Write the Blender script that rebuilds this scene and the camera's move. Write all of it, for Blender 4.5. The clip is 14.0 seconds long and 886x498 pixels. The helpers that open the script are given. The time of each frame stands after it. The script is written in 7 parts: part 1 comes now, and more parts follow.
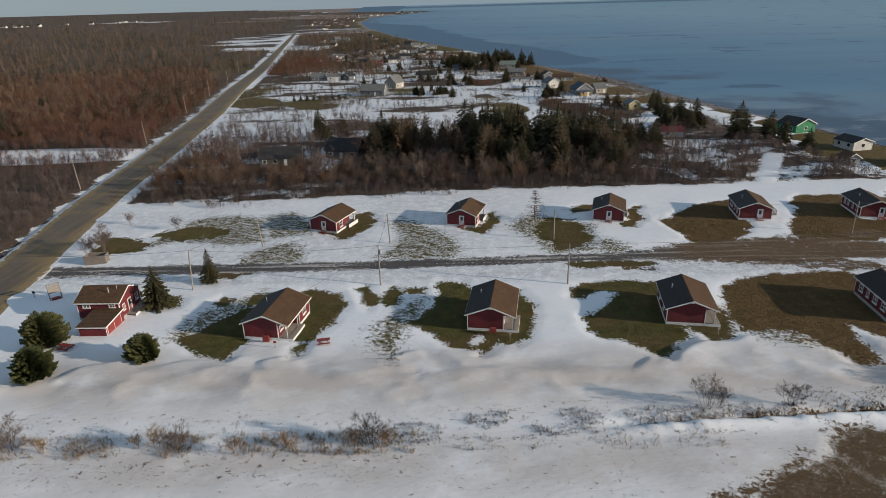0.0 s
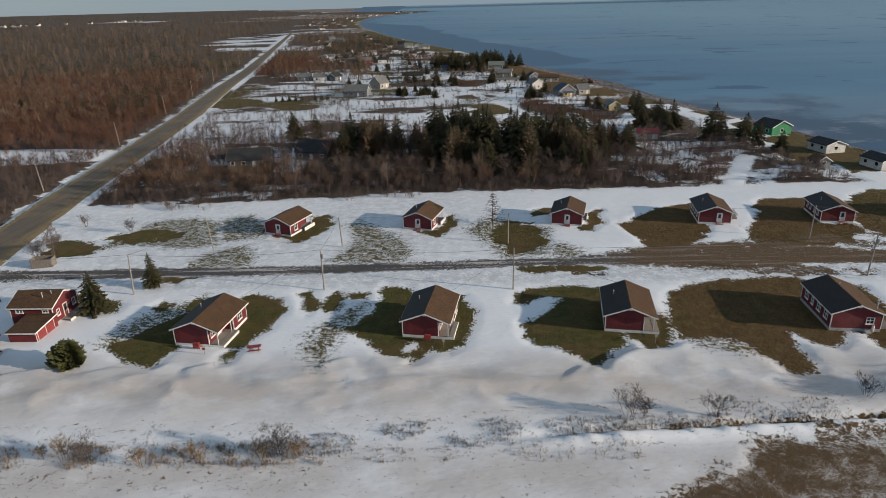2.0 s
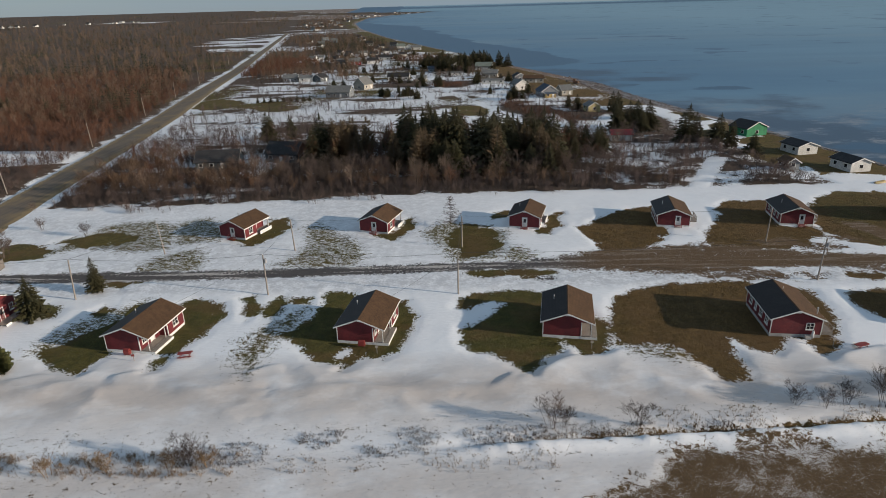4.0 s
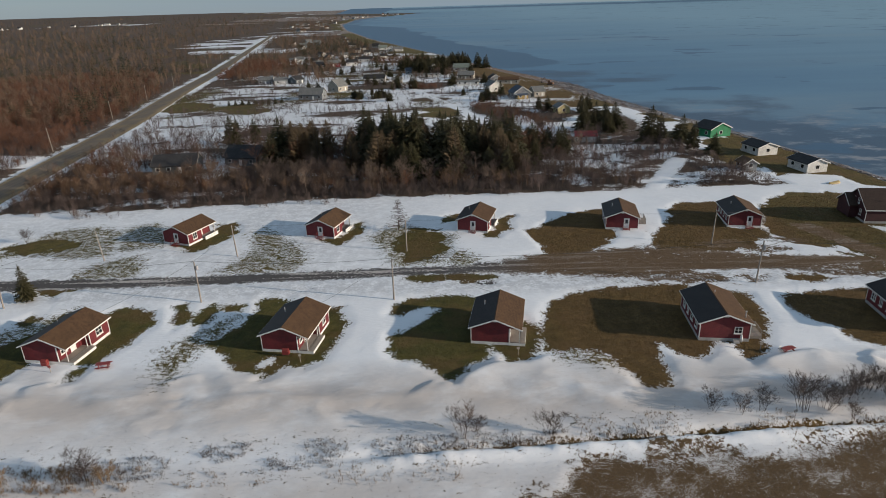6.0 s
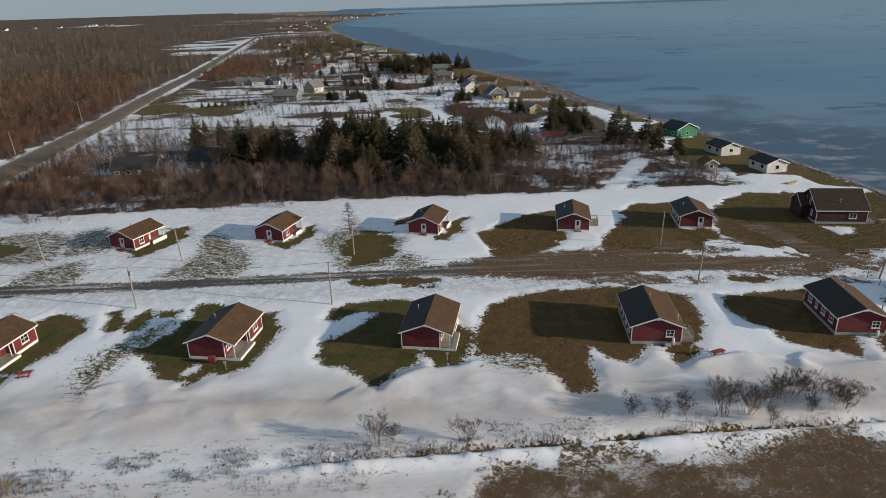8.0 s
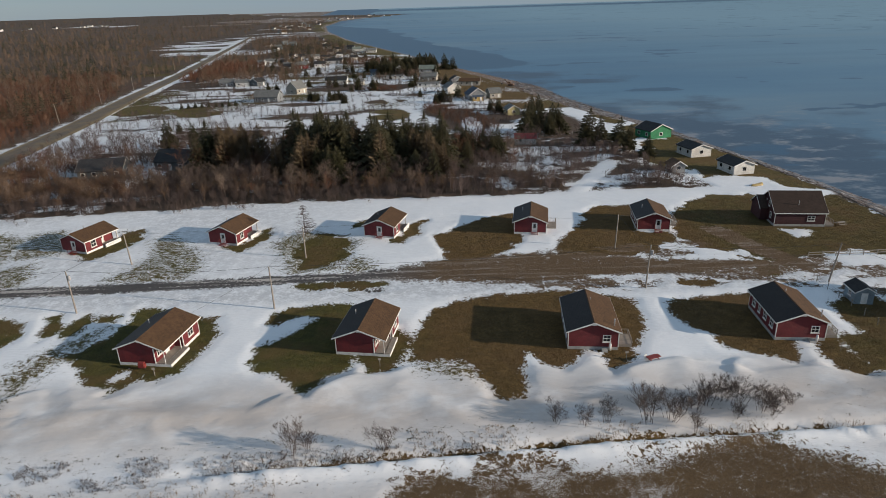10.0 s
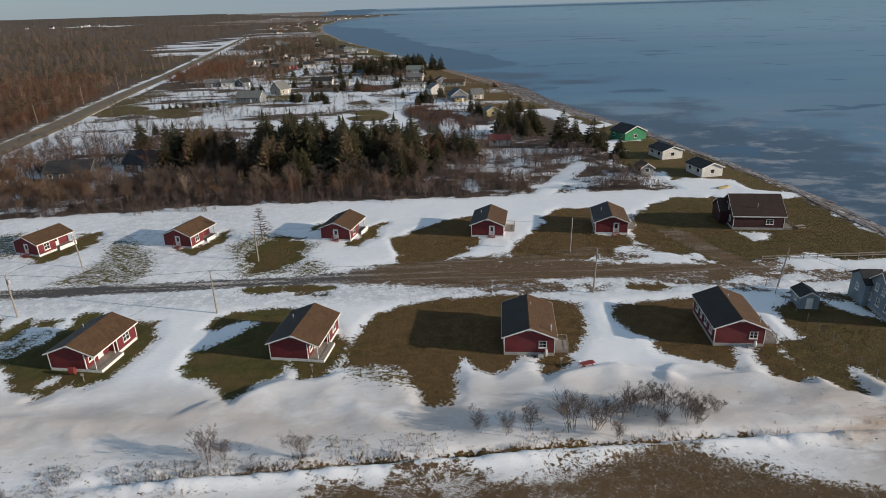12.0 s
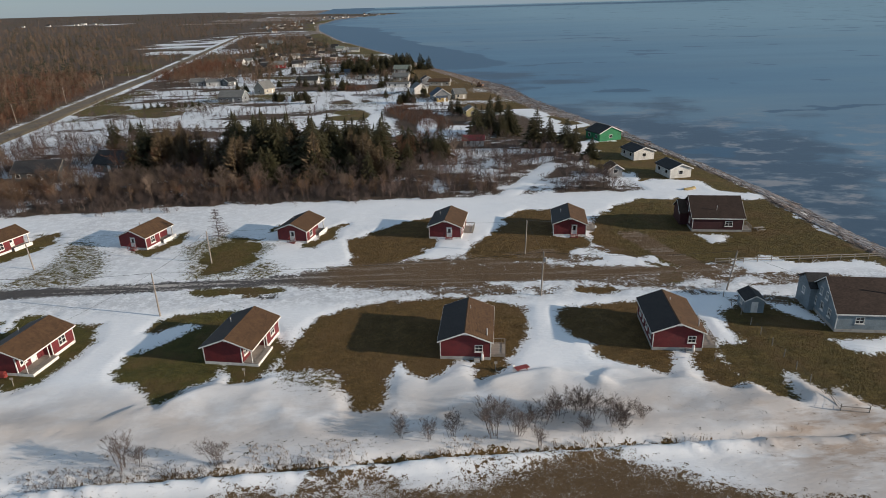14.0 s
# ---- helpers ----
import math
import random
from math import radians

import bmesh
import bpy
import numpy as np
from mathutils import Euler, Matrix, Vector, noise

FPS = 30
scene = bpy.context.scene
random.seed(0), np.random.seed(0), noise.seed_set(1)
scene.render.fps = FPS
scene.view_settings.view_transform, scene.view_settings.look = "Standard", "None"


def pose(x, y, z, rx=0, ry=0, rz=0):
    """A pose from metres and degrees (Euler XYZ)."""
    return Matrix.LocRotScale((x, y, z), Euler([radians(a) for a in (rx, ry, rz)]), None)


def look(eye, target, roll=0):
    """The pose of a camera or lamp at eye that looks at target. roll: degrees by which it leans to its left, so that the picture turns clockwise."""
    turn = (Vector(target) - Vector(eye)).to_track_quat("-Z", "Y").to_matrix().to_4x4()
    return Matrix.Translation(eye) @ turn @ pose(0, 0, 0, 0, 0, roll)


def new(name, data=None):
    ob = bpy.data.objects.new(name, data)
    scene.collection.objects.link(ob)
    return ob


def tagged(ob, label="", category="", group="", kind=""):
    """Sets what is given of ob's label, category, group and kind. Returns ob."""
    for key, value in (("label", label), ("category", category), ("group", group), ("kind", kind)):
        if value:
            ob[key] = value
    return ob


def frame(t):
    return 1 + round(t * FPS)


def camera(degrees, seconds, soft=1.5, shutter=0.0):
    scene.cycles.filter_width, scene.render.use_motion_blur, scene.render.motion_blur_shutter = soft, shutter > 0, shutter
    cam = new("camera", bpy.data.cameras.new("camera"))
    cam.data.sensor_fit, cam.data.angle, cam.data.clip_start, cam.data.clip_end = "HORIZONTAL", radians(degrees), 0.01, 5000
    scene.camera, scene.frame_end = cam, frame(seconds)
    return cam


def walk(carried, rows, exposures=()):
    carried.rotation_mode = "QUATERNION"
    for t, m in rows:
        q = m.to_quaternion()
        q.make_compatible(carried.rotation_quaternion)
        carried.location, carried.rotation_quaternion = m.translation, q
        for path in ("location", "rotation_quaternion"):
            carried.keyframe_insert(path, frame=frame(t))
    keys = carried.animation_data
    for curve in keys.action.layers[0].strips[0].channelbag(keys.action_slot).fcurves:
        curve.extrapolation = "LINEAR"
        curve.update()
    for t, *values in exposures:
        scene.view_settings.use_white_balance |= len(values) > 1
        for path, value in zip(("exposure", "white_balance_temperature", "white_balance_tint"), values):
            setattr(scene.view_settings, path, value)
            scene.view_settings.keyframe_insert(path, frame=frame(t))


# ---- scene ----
cam = camera(71.0, 14.0, soft=0.85)
PATH = [
    (0, (-3.566, -1.816, 46.25), (-3.597, 0.045, 45.519), -1.6),
    (0.5, (-1.046, -1.381, 46.209), (-1.077, 0.481, 45.478), -1.5),
    (1, (1.392, -0.917, 46.187), (1.361, 0.944, 45.457), -1.5),
    (1.5, (3.849, -0.437, 46.165), (3.817, 1.424, 45.434), -1.5),
    (2, (6.258, -0.003, 46.17), (6.225, 1.859, 45.439), -1.5),
    (2.5, (8.63, 0.396, 46.148), (8.598, 2.258, 45.417), -1.5),
    (3, (10.995, 0.774, 46.121), (10.962, 2.636, 45.39), -1.5),
    (5.3, (22.084, 2.458, 46.007), (22.056, 4.321, 45.279), -1.8),
    (5.5, (23.023, 2.619, 45.997), (23.003, 4.482, 45.269), -1.7),
    (6, (25.359, 2.98, 45.962), (25.352, 4.843, 45.235), -1.7),
    (6.5, (27.645, 3.311, 45.911), (27.647, 5.174, 45.184), -1.8),
    (7, (29.875, 3.592, 45.878), (29.884, 5.456, 45.151), -1.8),
    (7.5, (32.128, 3.845, 45.829), (32.141, 5.709, 45.103), -1.8),
    (8, (34.436, 4.086, 45.822), (34.452, 5.949, 45.095), -1.8),
    (10.5, (45.702, 5.374, 45.583), (45.725, 7.238, 44.858), -1.8),
    (11, (47.972, 5.545, 45.595), (47.996, 7.409, 44.87), -1.8),
    (11.5, (50.203, 5.757, 45.617), (50.228, 7.621, 44.892), -1.7),
    (12, (52.432, 5.989, 45.629), (52.457, 7.853, 44.904), -1.7),
    (12.5, (54.662, 6.203, 45.64), (54.687, 8.066, 44.913), -1.7),
    (13, (56.867, 6.375, 45.636), (56.893, 8.238, 44.909), -1.7),
    (13.5, (59.05, 6.592, 45.627), (59.078, 8.454, 44.899), -1.7),
    (14, (61.209, 6.719, 45.645), (61.237, 8.582, 44.917), -1.6),
]
walk(cam, [(t, look(eye, target, roll)) for t, eye, target, roll in PATH], [(0, -0.1), (7, -0.07), (10.5, -0.02), (14, 0.04)])

# ---- world, sun, exposure ----
SUN_EL, SUN_AZ = radians(14.2), radians(-15.0)
world = bpy.data.worlds.new("winter_sky")
scene.world = world
world.use_nodes = True
wn = world.node_tree.nodes
sky = wn.new("ShaderNodeTexSky")
sky.sky_type, sky.sun_disc = "NISHITA", False
sky.sun_elevation, sky.sun_rotation = SUN_EL, radians(90) - SUN_AZ
sky.air_density, sky.dust_density, sky.ozone_density = 1.0, 0.25, 3.5
wl = world.node_tree.links
cloud, cover, blend = wn.new("ShaderNodeTexNoise"), wn.new("ShaderNodeMapRange"), wn.new("ShaderNodeMix")
stretch, where = wn.new("ShaderNodeMapping"), wn.new("ShaderNodeTexCoord")
stretch.inputs["Scale"].default_value = (1, 1, 6)
wl.new(where.outputs["Generated"], stretch.inputs["Vector"])
wl.new(stretch.outputs[0], cloud.inputs["Vector"])
cloud.inputs["Scale"].default_value, cloud.inputs["Detail"].default_value = 1.6, 6
wl.new(cloud.outputs[0], cover.inputs[0])
cover.inputs[1].default_value, cover.inputs[2].default_value = 0.3, 0.65
cover.inputs[3].default_value, cover.inputs[4].default_value = 0.6, 0.9
blend.data_type = "RGBA"
wl.new(cover.outputs[0], blend.inputs[0])
wl.new(sky.outputs[0], blend.inputs[6])
blend.inputs[7].default_value = (3.0, 4.0, 5.08, 1)
wl.new(blend.outputs[2], wn["Background"].inputs[0])
wn["Background"].inputs[1].default_value = 0.085
sun = new("sun", bpy.data.lights.new("sun", "SUN"))
sun.data.energy, sun.data.angle, sun.data.color = 5.0, radians(0.6), (1.0, 0.865, 0.715)
sun.matrix_world = look((math.cos(SUN_AZ) * 300, math.sin(SUN_AZ) * 300, 300 * math.tan(SUN_EL)), (0, 0, 0))


# ---- materials ----
class Nodes:
    """A short way to write a node material."""

    def __init__(self, name):
        self.mat = bpy.data.materials.new(name)
        self.mat.use_nodes = True
        self.t = self.mat.node_tree
        self.b = self.t.nodes["Principled BSDF"]

    def put(self, socket, v):
        if isinstance(v, bpy.types.NodeSocket):
            self.t.links.new(v, socket)
        elif isinstance(v, tuple) and len(v) == 3 and socket.type == "RGBA":
            socket.default_value = (*v, 1)
        else:
            socket.default_value = v

    def node(self, kind, out=0, props=None, **ins):
        n = self.t.nodes.new(kind)
        for k, v in (props or {}).items():
            if k == "op":
                n.operation = v
            elif k == "dims":
                n.noise_dimensions = v
            elif k == "feature":
                n.feature = v
            elif k == "attr":
                n.attribute_name = v
            elif k == "clamp":
                n.use_clamp = v
        for k, v in ins.items():
            self.put(n.inputs[int(k[1:])] if k[0] == "i" and k[1:].isdigit() else n.inputs[k], v)
        return n.outputs[out]

    def coords(self, scale=(1, 1, 1), world_space=False):
        if world_space:
            c = self.node("ShaderNodeNewGeometry")
        else:
            c = self.t.nodes.new("ShaderNodeTexCoord").outputs["Object"]
        return self.node("ShaderNodeMapping", Vector=c, Scale=scale)

    def noise(self, scale, detail=4, rough=0.55, co=None, color=False):
        ins = dict(Scale=scale, Detail=detail, Roughness=rough)
        if co is not None:
            ins["Vector"] = co
        return self.node("ShaderNodeTexNoise", 1 if color else 0, **ins)

    def math(self, op, a, b=0.0, c=0.0, clamp=False):
        return self.node("ShaderNodeMath", props={"op": op, "clamp": clamp}, i0=a, i1=b, i2=c)

    def step(self, v, lo, hi):
        n = self.t.nodes.new("ShaderNodeMapRange")
        n.interpolation_type = "SMOOTHSTEP"
        self.put(n.inputs[0], v)
        self.put(n.inputs[1], lo)
        self.put(n.inputs[2], hi)
        return n.outputs[0]

    def mix(self, f, a, b):
        n = self.t.nodes.new("ShaderNodeMix")
        n.data_type = "RGBA"
        self.put(n.inputs[0], f)
        self.put(n.inputs[6], a)
        self.put(n.inputs[7], b)
        return n.outputs[2]

    def attr(self, name):
        return self.node("ShaderNodeAttribute", 2, props={"attr": name})

    def random(self, island=False):
        if island:
            return self.node("ShaderNodeNewGeometry", "Random Per Island")
        return self.node("ShaderNodeObjectInfo", "Random")

    def done(self, color, rough=0.8, metal=0.0, bump=None, strength=0.3, dist=0.02, spec=None):
        self.put(self.b.inputs["Base Color"], color)
        self.put(self.b.inputs["Roughness"], rough)
        self.put(self.b.inputs["Metallic"], metal)
        if spec is not None:
            self.put(self.b.inputs["Specular IOR Level"], spec)
        if bump is not None:
            self.put(self.b.inputs["Normal"], self.node("ShaderNodeBump", Strength=strength, Distance=dist, Height=bump))
        return self.mat


def siding(name, col, dark, boards=0.13):
    """Painted clapboard with weathered courses."""
    n = Nodes(name)
    co = n.coords()
    z = n.node("ShaderNodeSeparateXYZ", 2, i0=co)
    saw = n.math("FRACT", n.math("DIVIDE", z, boards))
    line = n.step(saw, 0.0, 0.16)
    big = n.noise(0.7, 4, 0.6, co)
    fine = n.noise(9, 4, 0.6, n.coords((1, 1, 5)))
    c = n.mix(n.step(big, 0.3, 0.75), col, dark)
    c = n.mix(n.math("MULTIPLY", n.step(fine, 0.45, 0.8), 0.35), c, dark)
    c = n.mix(line, tuple(0.45 * v for v in dark), c)
    return n.done(c, 0.75, bump=saw, strength=0.5, dist=0.02)


def painted(name, col, worn, rough=0.6, scale=1.5):
    n = Nodes(name)
    co = n.coords()
    c = n.mix(n.step(n.noise(scale, 5, 0.65, co), 0.42, 0.75), col, worn)
    c = n.mix(n.math("MULTIPLY", n.noise(scale * 14, 3, 0.6, co), 0.25), c, worn)
    return n.done(c, rough, bump=n.noise(scale * 25, 3, 0.5, co), strength=0.15, dist=0.005)


def shingles(name, col, dark, rough=0.7, spec=0.2):
    """Asphalt shingles in courses, with lichen and weather streaks."""
    n = Nodes(name)
    co = n.coords()
    x, y, z = (n.node("ShaderNodeSeparateXYZ", k, i0=co) for k in range(3))
    course = n.math("DIVIDE", z, 0.085)
    saw = n.math("FRACT", course)
    cell = n.node("ShaderNodeTexWhiteNoise", 0, Vector=n.node("ShaderNodeCombineXYZ", i0=n.math("FLOOR", n.math("DIVIDE", x, 0.3)), i1=n.math("FLOOR", n.math("DIVIDE", y, 0.3)), i2=n.math("FLOOR", course)))
    c = n.mix(cell, dark, col)
    c = n.mix(n.math("MULTIPLY", n.step(n.noise(0.5, 5, 0.65, co), 0.4, 0.8), 0.6), c, tuple(1.35 * v for v in col))
    c = n.mix(n.math("MULTIPLY", n.random(), 0.35), c, dark)
    c = n.mix(n.step(saw, 0.0, 0.14), tuple(0.5 * v for v in dark), c)
    return n.done(c, rough, bump=saw, strength=0.12, dist=0.006, spec=spec)


def glass(name):
    n = Nodes(name)
    c = n.mix(n.step(n.noise(0.9, 2, 0.5, n.coords()), 0.4, 0.65), (0.012, 0.014, 0.018), (0.05, 0.05, 0.05))
    return n.done(c, 0.06, spec=0.6)


def timber(name, col, dark, grain=(1, 14, 14)):
    n = Nodes(name)
    co = n.coords(grain)
    c = n.mix(n.step(n.noise(1.4, 5, 0.65, co), 0.3, 0.75), dark, col)
    return n.done(c, 0.85, bump=n.noise(3, 4, 0.6, co), strength=0.3, dist=0.01)


def foliage(name, a, b, c2):
    n = Nodes(name)
    r = n.random(island=True)
    c = n.mix(r, a, b)
    c = n.mix(n.math("MULTIPLY", n.random(), 0.5), c, c2)
    c = n.mix(n.math("MULTIPLY", n.noise(0.35, 3, 0.6, n.coords(world_space=True)), 0.5), c, c2)
    return n.done(c, 0.75, spec=0.25)


RED = siding("red_clapboard", (0.165, 0.02, 0.024), (0.105, 0.014, 0.018))
BLUE = siding("blue_clapboard", (0.25, 0.31, 0.345), (0.18, 0.225, 0.255))
WHITE_SIDING = siding("white_clapboard", (0.68, 0.665, 0.625), (0.52, 0.505, 0.475))
GREEN = siding("green_clapboard", (0.018, 0.22, 0.09), (0.013, 0.15, 0.062))
GREY_SIDING = siding("grey_clapboard", (0.24, 0.25, 0.26), (0.16, 0.17, 0.18))
YELLOW = siding("yellow_clapboard", (0.46, 0.31, 0.095), (0.33, 0.23, 0.075))
PALE_YELLOW = siding("pale_yellow_clapboard", (0.48, 0.41, 0.2), (0.36, 0.31, 0.16))
TAN = siding("cream_clapboard", (0.44, 0.405, 0.34), (0.32, 0.29, 0.245))
SLATE = siding("slate_clapboard", (0.10, 0.115, 0.12), (0.07, 0.08, 0.085))
BARN_RED = siding("barn_red_clapboard", (0.3, 0.02, 0.028), (0.2, 0.016, 0.02))
WHITE = painted("white_trim_paint", (0.78, 0.77, 0.74), (0.52, 0.5, 0.47))
RED_PAINT = painted("worn_red_paint", (0.25, 0.035, 0.03), (0.13, 0.03, 0.025))
ROOF = shingles("brown_asphalt_shingles", (0.118, 0.066, 0.034), (0.066, 0.038, 0.021))
# darker copy of ROOF for west slopes: their shade is in the colour
ROOF_SHADED = shingles("shaded_west_shingles", (0.038, 0.031, 0.029), (0.024, 0.02, 0.019), 0.5, 0.16)
ROOF_DARK = shingles("dark_asphalt_shingles", (0.05, 0.048, 0.048), (0.025, 0.024, 0.025))
ROOF_GREY = shingles("grey_asphalt_shingles", (0.2, 0.2, 0.19), (0.125, 0.125, 0.12))
ROOF_BLUE = shingles("blue_grey_shingles", (0.085, 0.105, 0.135), (0.05, 0.062, 0.085))
ROOF_SAGE = shingles("pale_green_shingles", (0.22, 0.25, 0.21), (0.15, 0.17, 0.145))
ROOF_RED = painted("red_metal_roofing", (0.36, 0.03, 0.03), (0.2, 0.025, 0.025), 0.5)
PANE = glass("window_glass")
CONCRETE = painted("pale_concrete", (0.42, 0.41, 0.39), (0.26, 0.25, 0.24), 0.9)
METAL = painted("galvanised_pipe", (0.45, 0.45, 0.46), (0.25, 0.22, 0.2), 0.45, 6)
OLD_WOOD = timber("grey_weathered_wood", (0.38, 0.34, 0.29), (0.2, 0.175, 0.15))
POLE_WOOD = timber("weathered_pole_wood", (0.36, 0.32, 0.28), (0.2, 0.175, 0.15), (14, 14, 1))
GREY_BOARDS = timber("grey_weathered_boards", (0.26, 0.225, 0.19), (0.13, 0.11, 0.095), (12, 12, 1))
DARK_METAL = painted("dark_metal", (0.03, 0.03, 0.033), (0.06, 0.045, 0.035), 0.5, 5)
WIRE = painted("black_cable", (0.03, 0.03, 0.032), (0.05, 0.05, 0.05), 0.6)
TANK = painted("white_enamel", (0.75, 0.76, 0.76), (0.55, 0.5, 0.45), 0.4, 4)
SPRUCE = foliage("spruce_needles", (0.021, 0.025, 0.011), (0.06, 0.057, 0.022), (0.058, 0.045, 0.021))
SPRUCE_DARK = foliage("black_spruce_needles", (0.02, 0.026, 0.012), (0.045, 0.048, 0.02), (0.04, 0.036, 0.018))
GRASS = foliage("winter_grass_blades", (0.085, 0.054, 0.017), (0.165, 0.105, 0.038), (0.115, 0.066, 0.023))
GRASS_GREEN = foliage("green_grass_blades", (0.056, 0.058, 0.01), (0.115, 0.1, 0.022), (0.09, 0.065, 0.016))
PINE = foliage("pine_needles", (0.038, 0.05, 0.015), (0.085, 0.094, 0.029), (0.08, 0.07, 0.028))
BARK = timber("grey_brown_bark", (0.13, 0.1, 0.08), (0.06, 0.045, 0.035), (8, 8, 1))
TWIG = foliage("grey_brown_twigs", (0.072, 0.051, 0.045), (0.155, 0.116, 0.102), (0.073, 0.052, 0.045))
LARCH = foliage("golden_brown_larch_twigs", (0.095, 0.066, 0.036), (0.165, 0.113, 0.062), (0.08, 0.058, 0.034))
TWIG_NEAR = foliage("pale_bush_twigs", (0.085, 0.064, 0.055), (0.165, 0.13, 0.112), (0.08, 0.06, 0.052))
TWIG_MAUVE = foliage("mauve_brown_twigs", (0.13, 0.09, 0.08), (0.24, 0.175, 0.155), (0.12, 0.085, 0.075))
TWIG_FAR = foliage("tan_forest_twigs", (0.13, 0.089, 0.063), (0.235, 0.172, 0.126), (0.115, 0.072, 0.048))
TWIG_RED = foliage("reddish_alder_twigs", (0.115, 0.05, 0.029), (0.185, 0.086, 0.05), (0.085, 0.045, 0.03))
TWIG_PALE = foliage("pale_birch_twigs", (0.14, 0.10, 0.078), (0.23, 0.175, 0.135), (0.11, 0.078, 0.06))
TWIG_ORANGE = foliage("orange_brown_stems", (0.13, 0.076, 0.043), (0.19, 0.12, 0.074), (0.085, 0.053, 0.034))
DRY = foliage("dry_weeds", (0.2, 0.13, 0.07), (0.3, 0.21, 0.12), (0.14, 0.09, 0.05))


def ground_material():
    n = Nodes("snowy_ground")
    w = n.coords(world_space=True)
    n1, n2, n3 = n.noise(0.55, 5, 0.6, w), n.noise(2.2, 5, 0.65, w), n.noise(6.5, 4, 0.65, w)
    streak = n.noise(1.0, 5, 0.62, n.node("ShaderNodeMapping", Vector=w, Rotation=(0, 0, 0.7), Scale=(0.7, 1.35, 1)))
    rough_edge = n.math("ADD", n.math("MULTIPLY", n.math("SUBTRACT", n1, 0.5), 3.2), n.math("ADD", n.math("MULTIPLY", n.math("SUBTRACT", n2, 0.5), 2.8), n.math("MULTIPLY", n.math("SUBTRACT", n3, 0.5), 2.2)))
    clod = n.math("ADD", n.math("MULTIPLY", n.math("SUBTRACT", n3, 0.5), 4.5), n.math("MULTIPLY", n.math("SUBTRACT", n.noise(13, 3, 0.6, w), 0.5), 3.0))
    bare = n.step(n.math("ADD", n.attr("bare"), n.math("ADD", rough_edge, n.math("MULTIPLY", clod, n.attr("soil")))), -0.05, 0.16)
    speck = n.math("ADD", n.math("MULTIPLY", n.math("SUBTRACT", streak, 0.5), 5.0), n.math("ADD", n.math("MULTIPLY", n.math("SUBTRACT", n2, 0.5), 6.5), n.math("MULTIPLY", n.math("SUBTRACT", n3, 0.5), 7.0)))
    sparse = n.step(n.math("ADD", n.attr("sparse"), speck), -0.05, 0.3)
    lane = n.step(n.math("ADD", n.attr("lane"), n.math("MULTIPLY", rough_edge, 0.9)), -0.1, 0.2)
    brush = n.step(n.math("ADD", n.attr("brush"), n.math("MULTIPLY", rough_edge, 1.0)), -0.2, 0.3)
    rock = n.step(n.attr("shore"), 0.0, 0.6)
    # snow: white, wind-packed, dusted with blown soil
    dusty = n.math("MULTIPLY", n.attr("dusty"), n.step(n.noise(0.11, 5, 0.6, n.coords((1, 1.5, 1), True)), 0.12, 0.6))
    snow = n.mix(n.noise(0.3, 3, 0.5, w), (0.80, 0.82, 0.85), (0.88, 0.89, 0.90))
    snow = n.mix(n.math("MULTIPLY", n.attr("thin"), n.step(n.math("ADD", n1, n.math("MULTIPLY", n2, 0.6)), 0.55, 0.95)), snow, (0.49, 0.495, 0.51))
    snow = n.mix(dusty, snow, (0.54, 0.49, 0.455))
    smear = n.step(n.noise(0.5, 6, 0.65, n.coords((0.35, 1.2, 1), True)), 0.42, 0.6)
    snow = n.mix(n.math("MULTIPLY", n.attr("muddy"), smear), snow, (0.4, 0.315, 0.255))
    snow = n.mix(n.math("MULTIPLY", n.step(n3, 0.56, 0.7), 0.25), snow, (0.5, 0.46, 0.42))
    # grass: green near the houses, straw brown elsewhere
    turf = n.mix(n.attr("green"), n.mix(n.step(n1, 0.35, 0.65), (0.108, 0.062, 0.019), (0.2, 0.118, 0.042)), n.mix(n.step(n1, 0.35, 0.65), (0.052, 0.064, 0.012), (0.122, 0.116, 0.028)))
    turf = n.mix(n.step(n3, 0.38, 0.6), n.mix(0.6, turf, (0.022, 0.017, 0.009)), n.mix(0.25, turf, (0.21, 0.16, 0.055)))
    turf = n.mix(n.math("MULTIPLY", n.step(n2, 0.48, 0.6), 0.5), turf, (0.03, 0.021, 0.009))
    turf = n.mix(n.math("MULTIPLY", n.step(n2, 0.36, 0.28), 0.6), turf, (0.23, 0.165, 0.055))
    turf = n.mix(n.math("MULTIPLY", n.step(n.noise(0.12, 4, 0.6, w), 0.45, 0.65), 0.7), turf, (0.13, 0.08, 0.034))
    turf = n.mix(n.math("MULTIPLY", n.step(n2, 0.62, 0.78), n.attr("frosty")), turf, (0.6, 0.6, 0.58))
    soil = n.mix(n.step(n3, 0.4, 0.62), n.mix(n1, (0.062, 0.039, 0.022), (0.10, 0.064, 0.034)), n.mix(n2, (0.14, 0.092, 0.048), (0.22, 0.15, 0.078)))
    turf = n.mix(n.attr("soil"), turf, soil)
    dirt = n.mix(n.attr("grey"), n.mix(n1, (0.088, 0.056, 0.031), (0.16, 0.107, 0.062)), n.mix(n1, (0.055, 0.052, 0.052), (0.12, 0.115, 0.115)))
    rut = n.step(n.math("ADD", n.noise(1.0, 5, 0.6, n.coords((0.05, 0.75, 1), True)), n.math("MULTIPLY", n.math("SUBTRACT", n2, 0.5), 0.8)), 0.54, 0.62)
    dirt = n.mix(n.math("MULTIPLY", rut, n.math("ADD", 0.18, n.math("MULTIPLY", n.attr("grey"), 0.62))), dirt, (0.58, 0.55, 0.53))
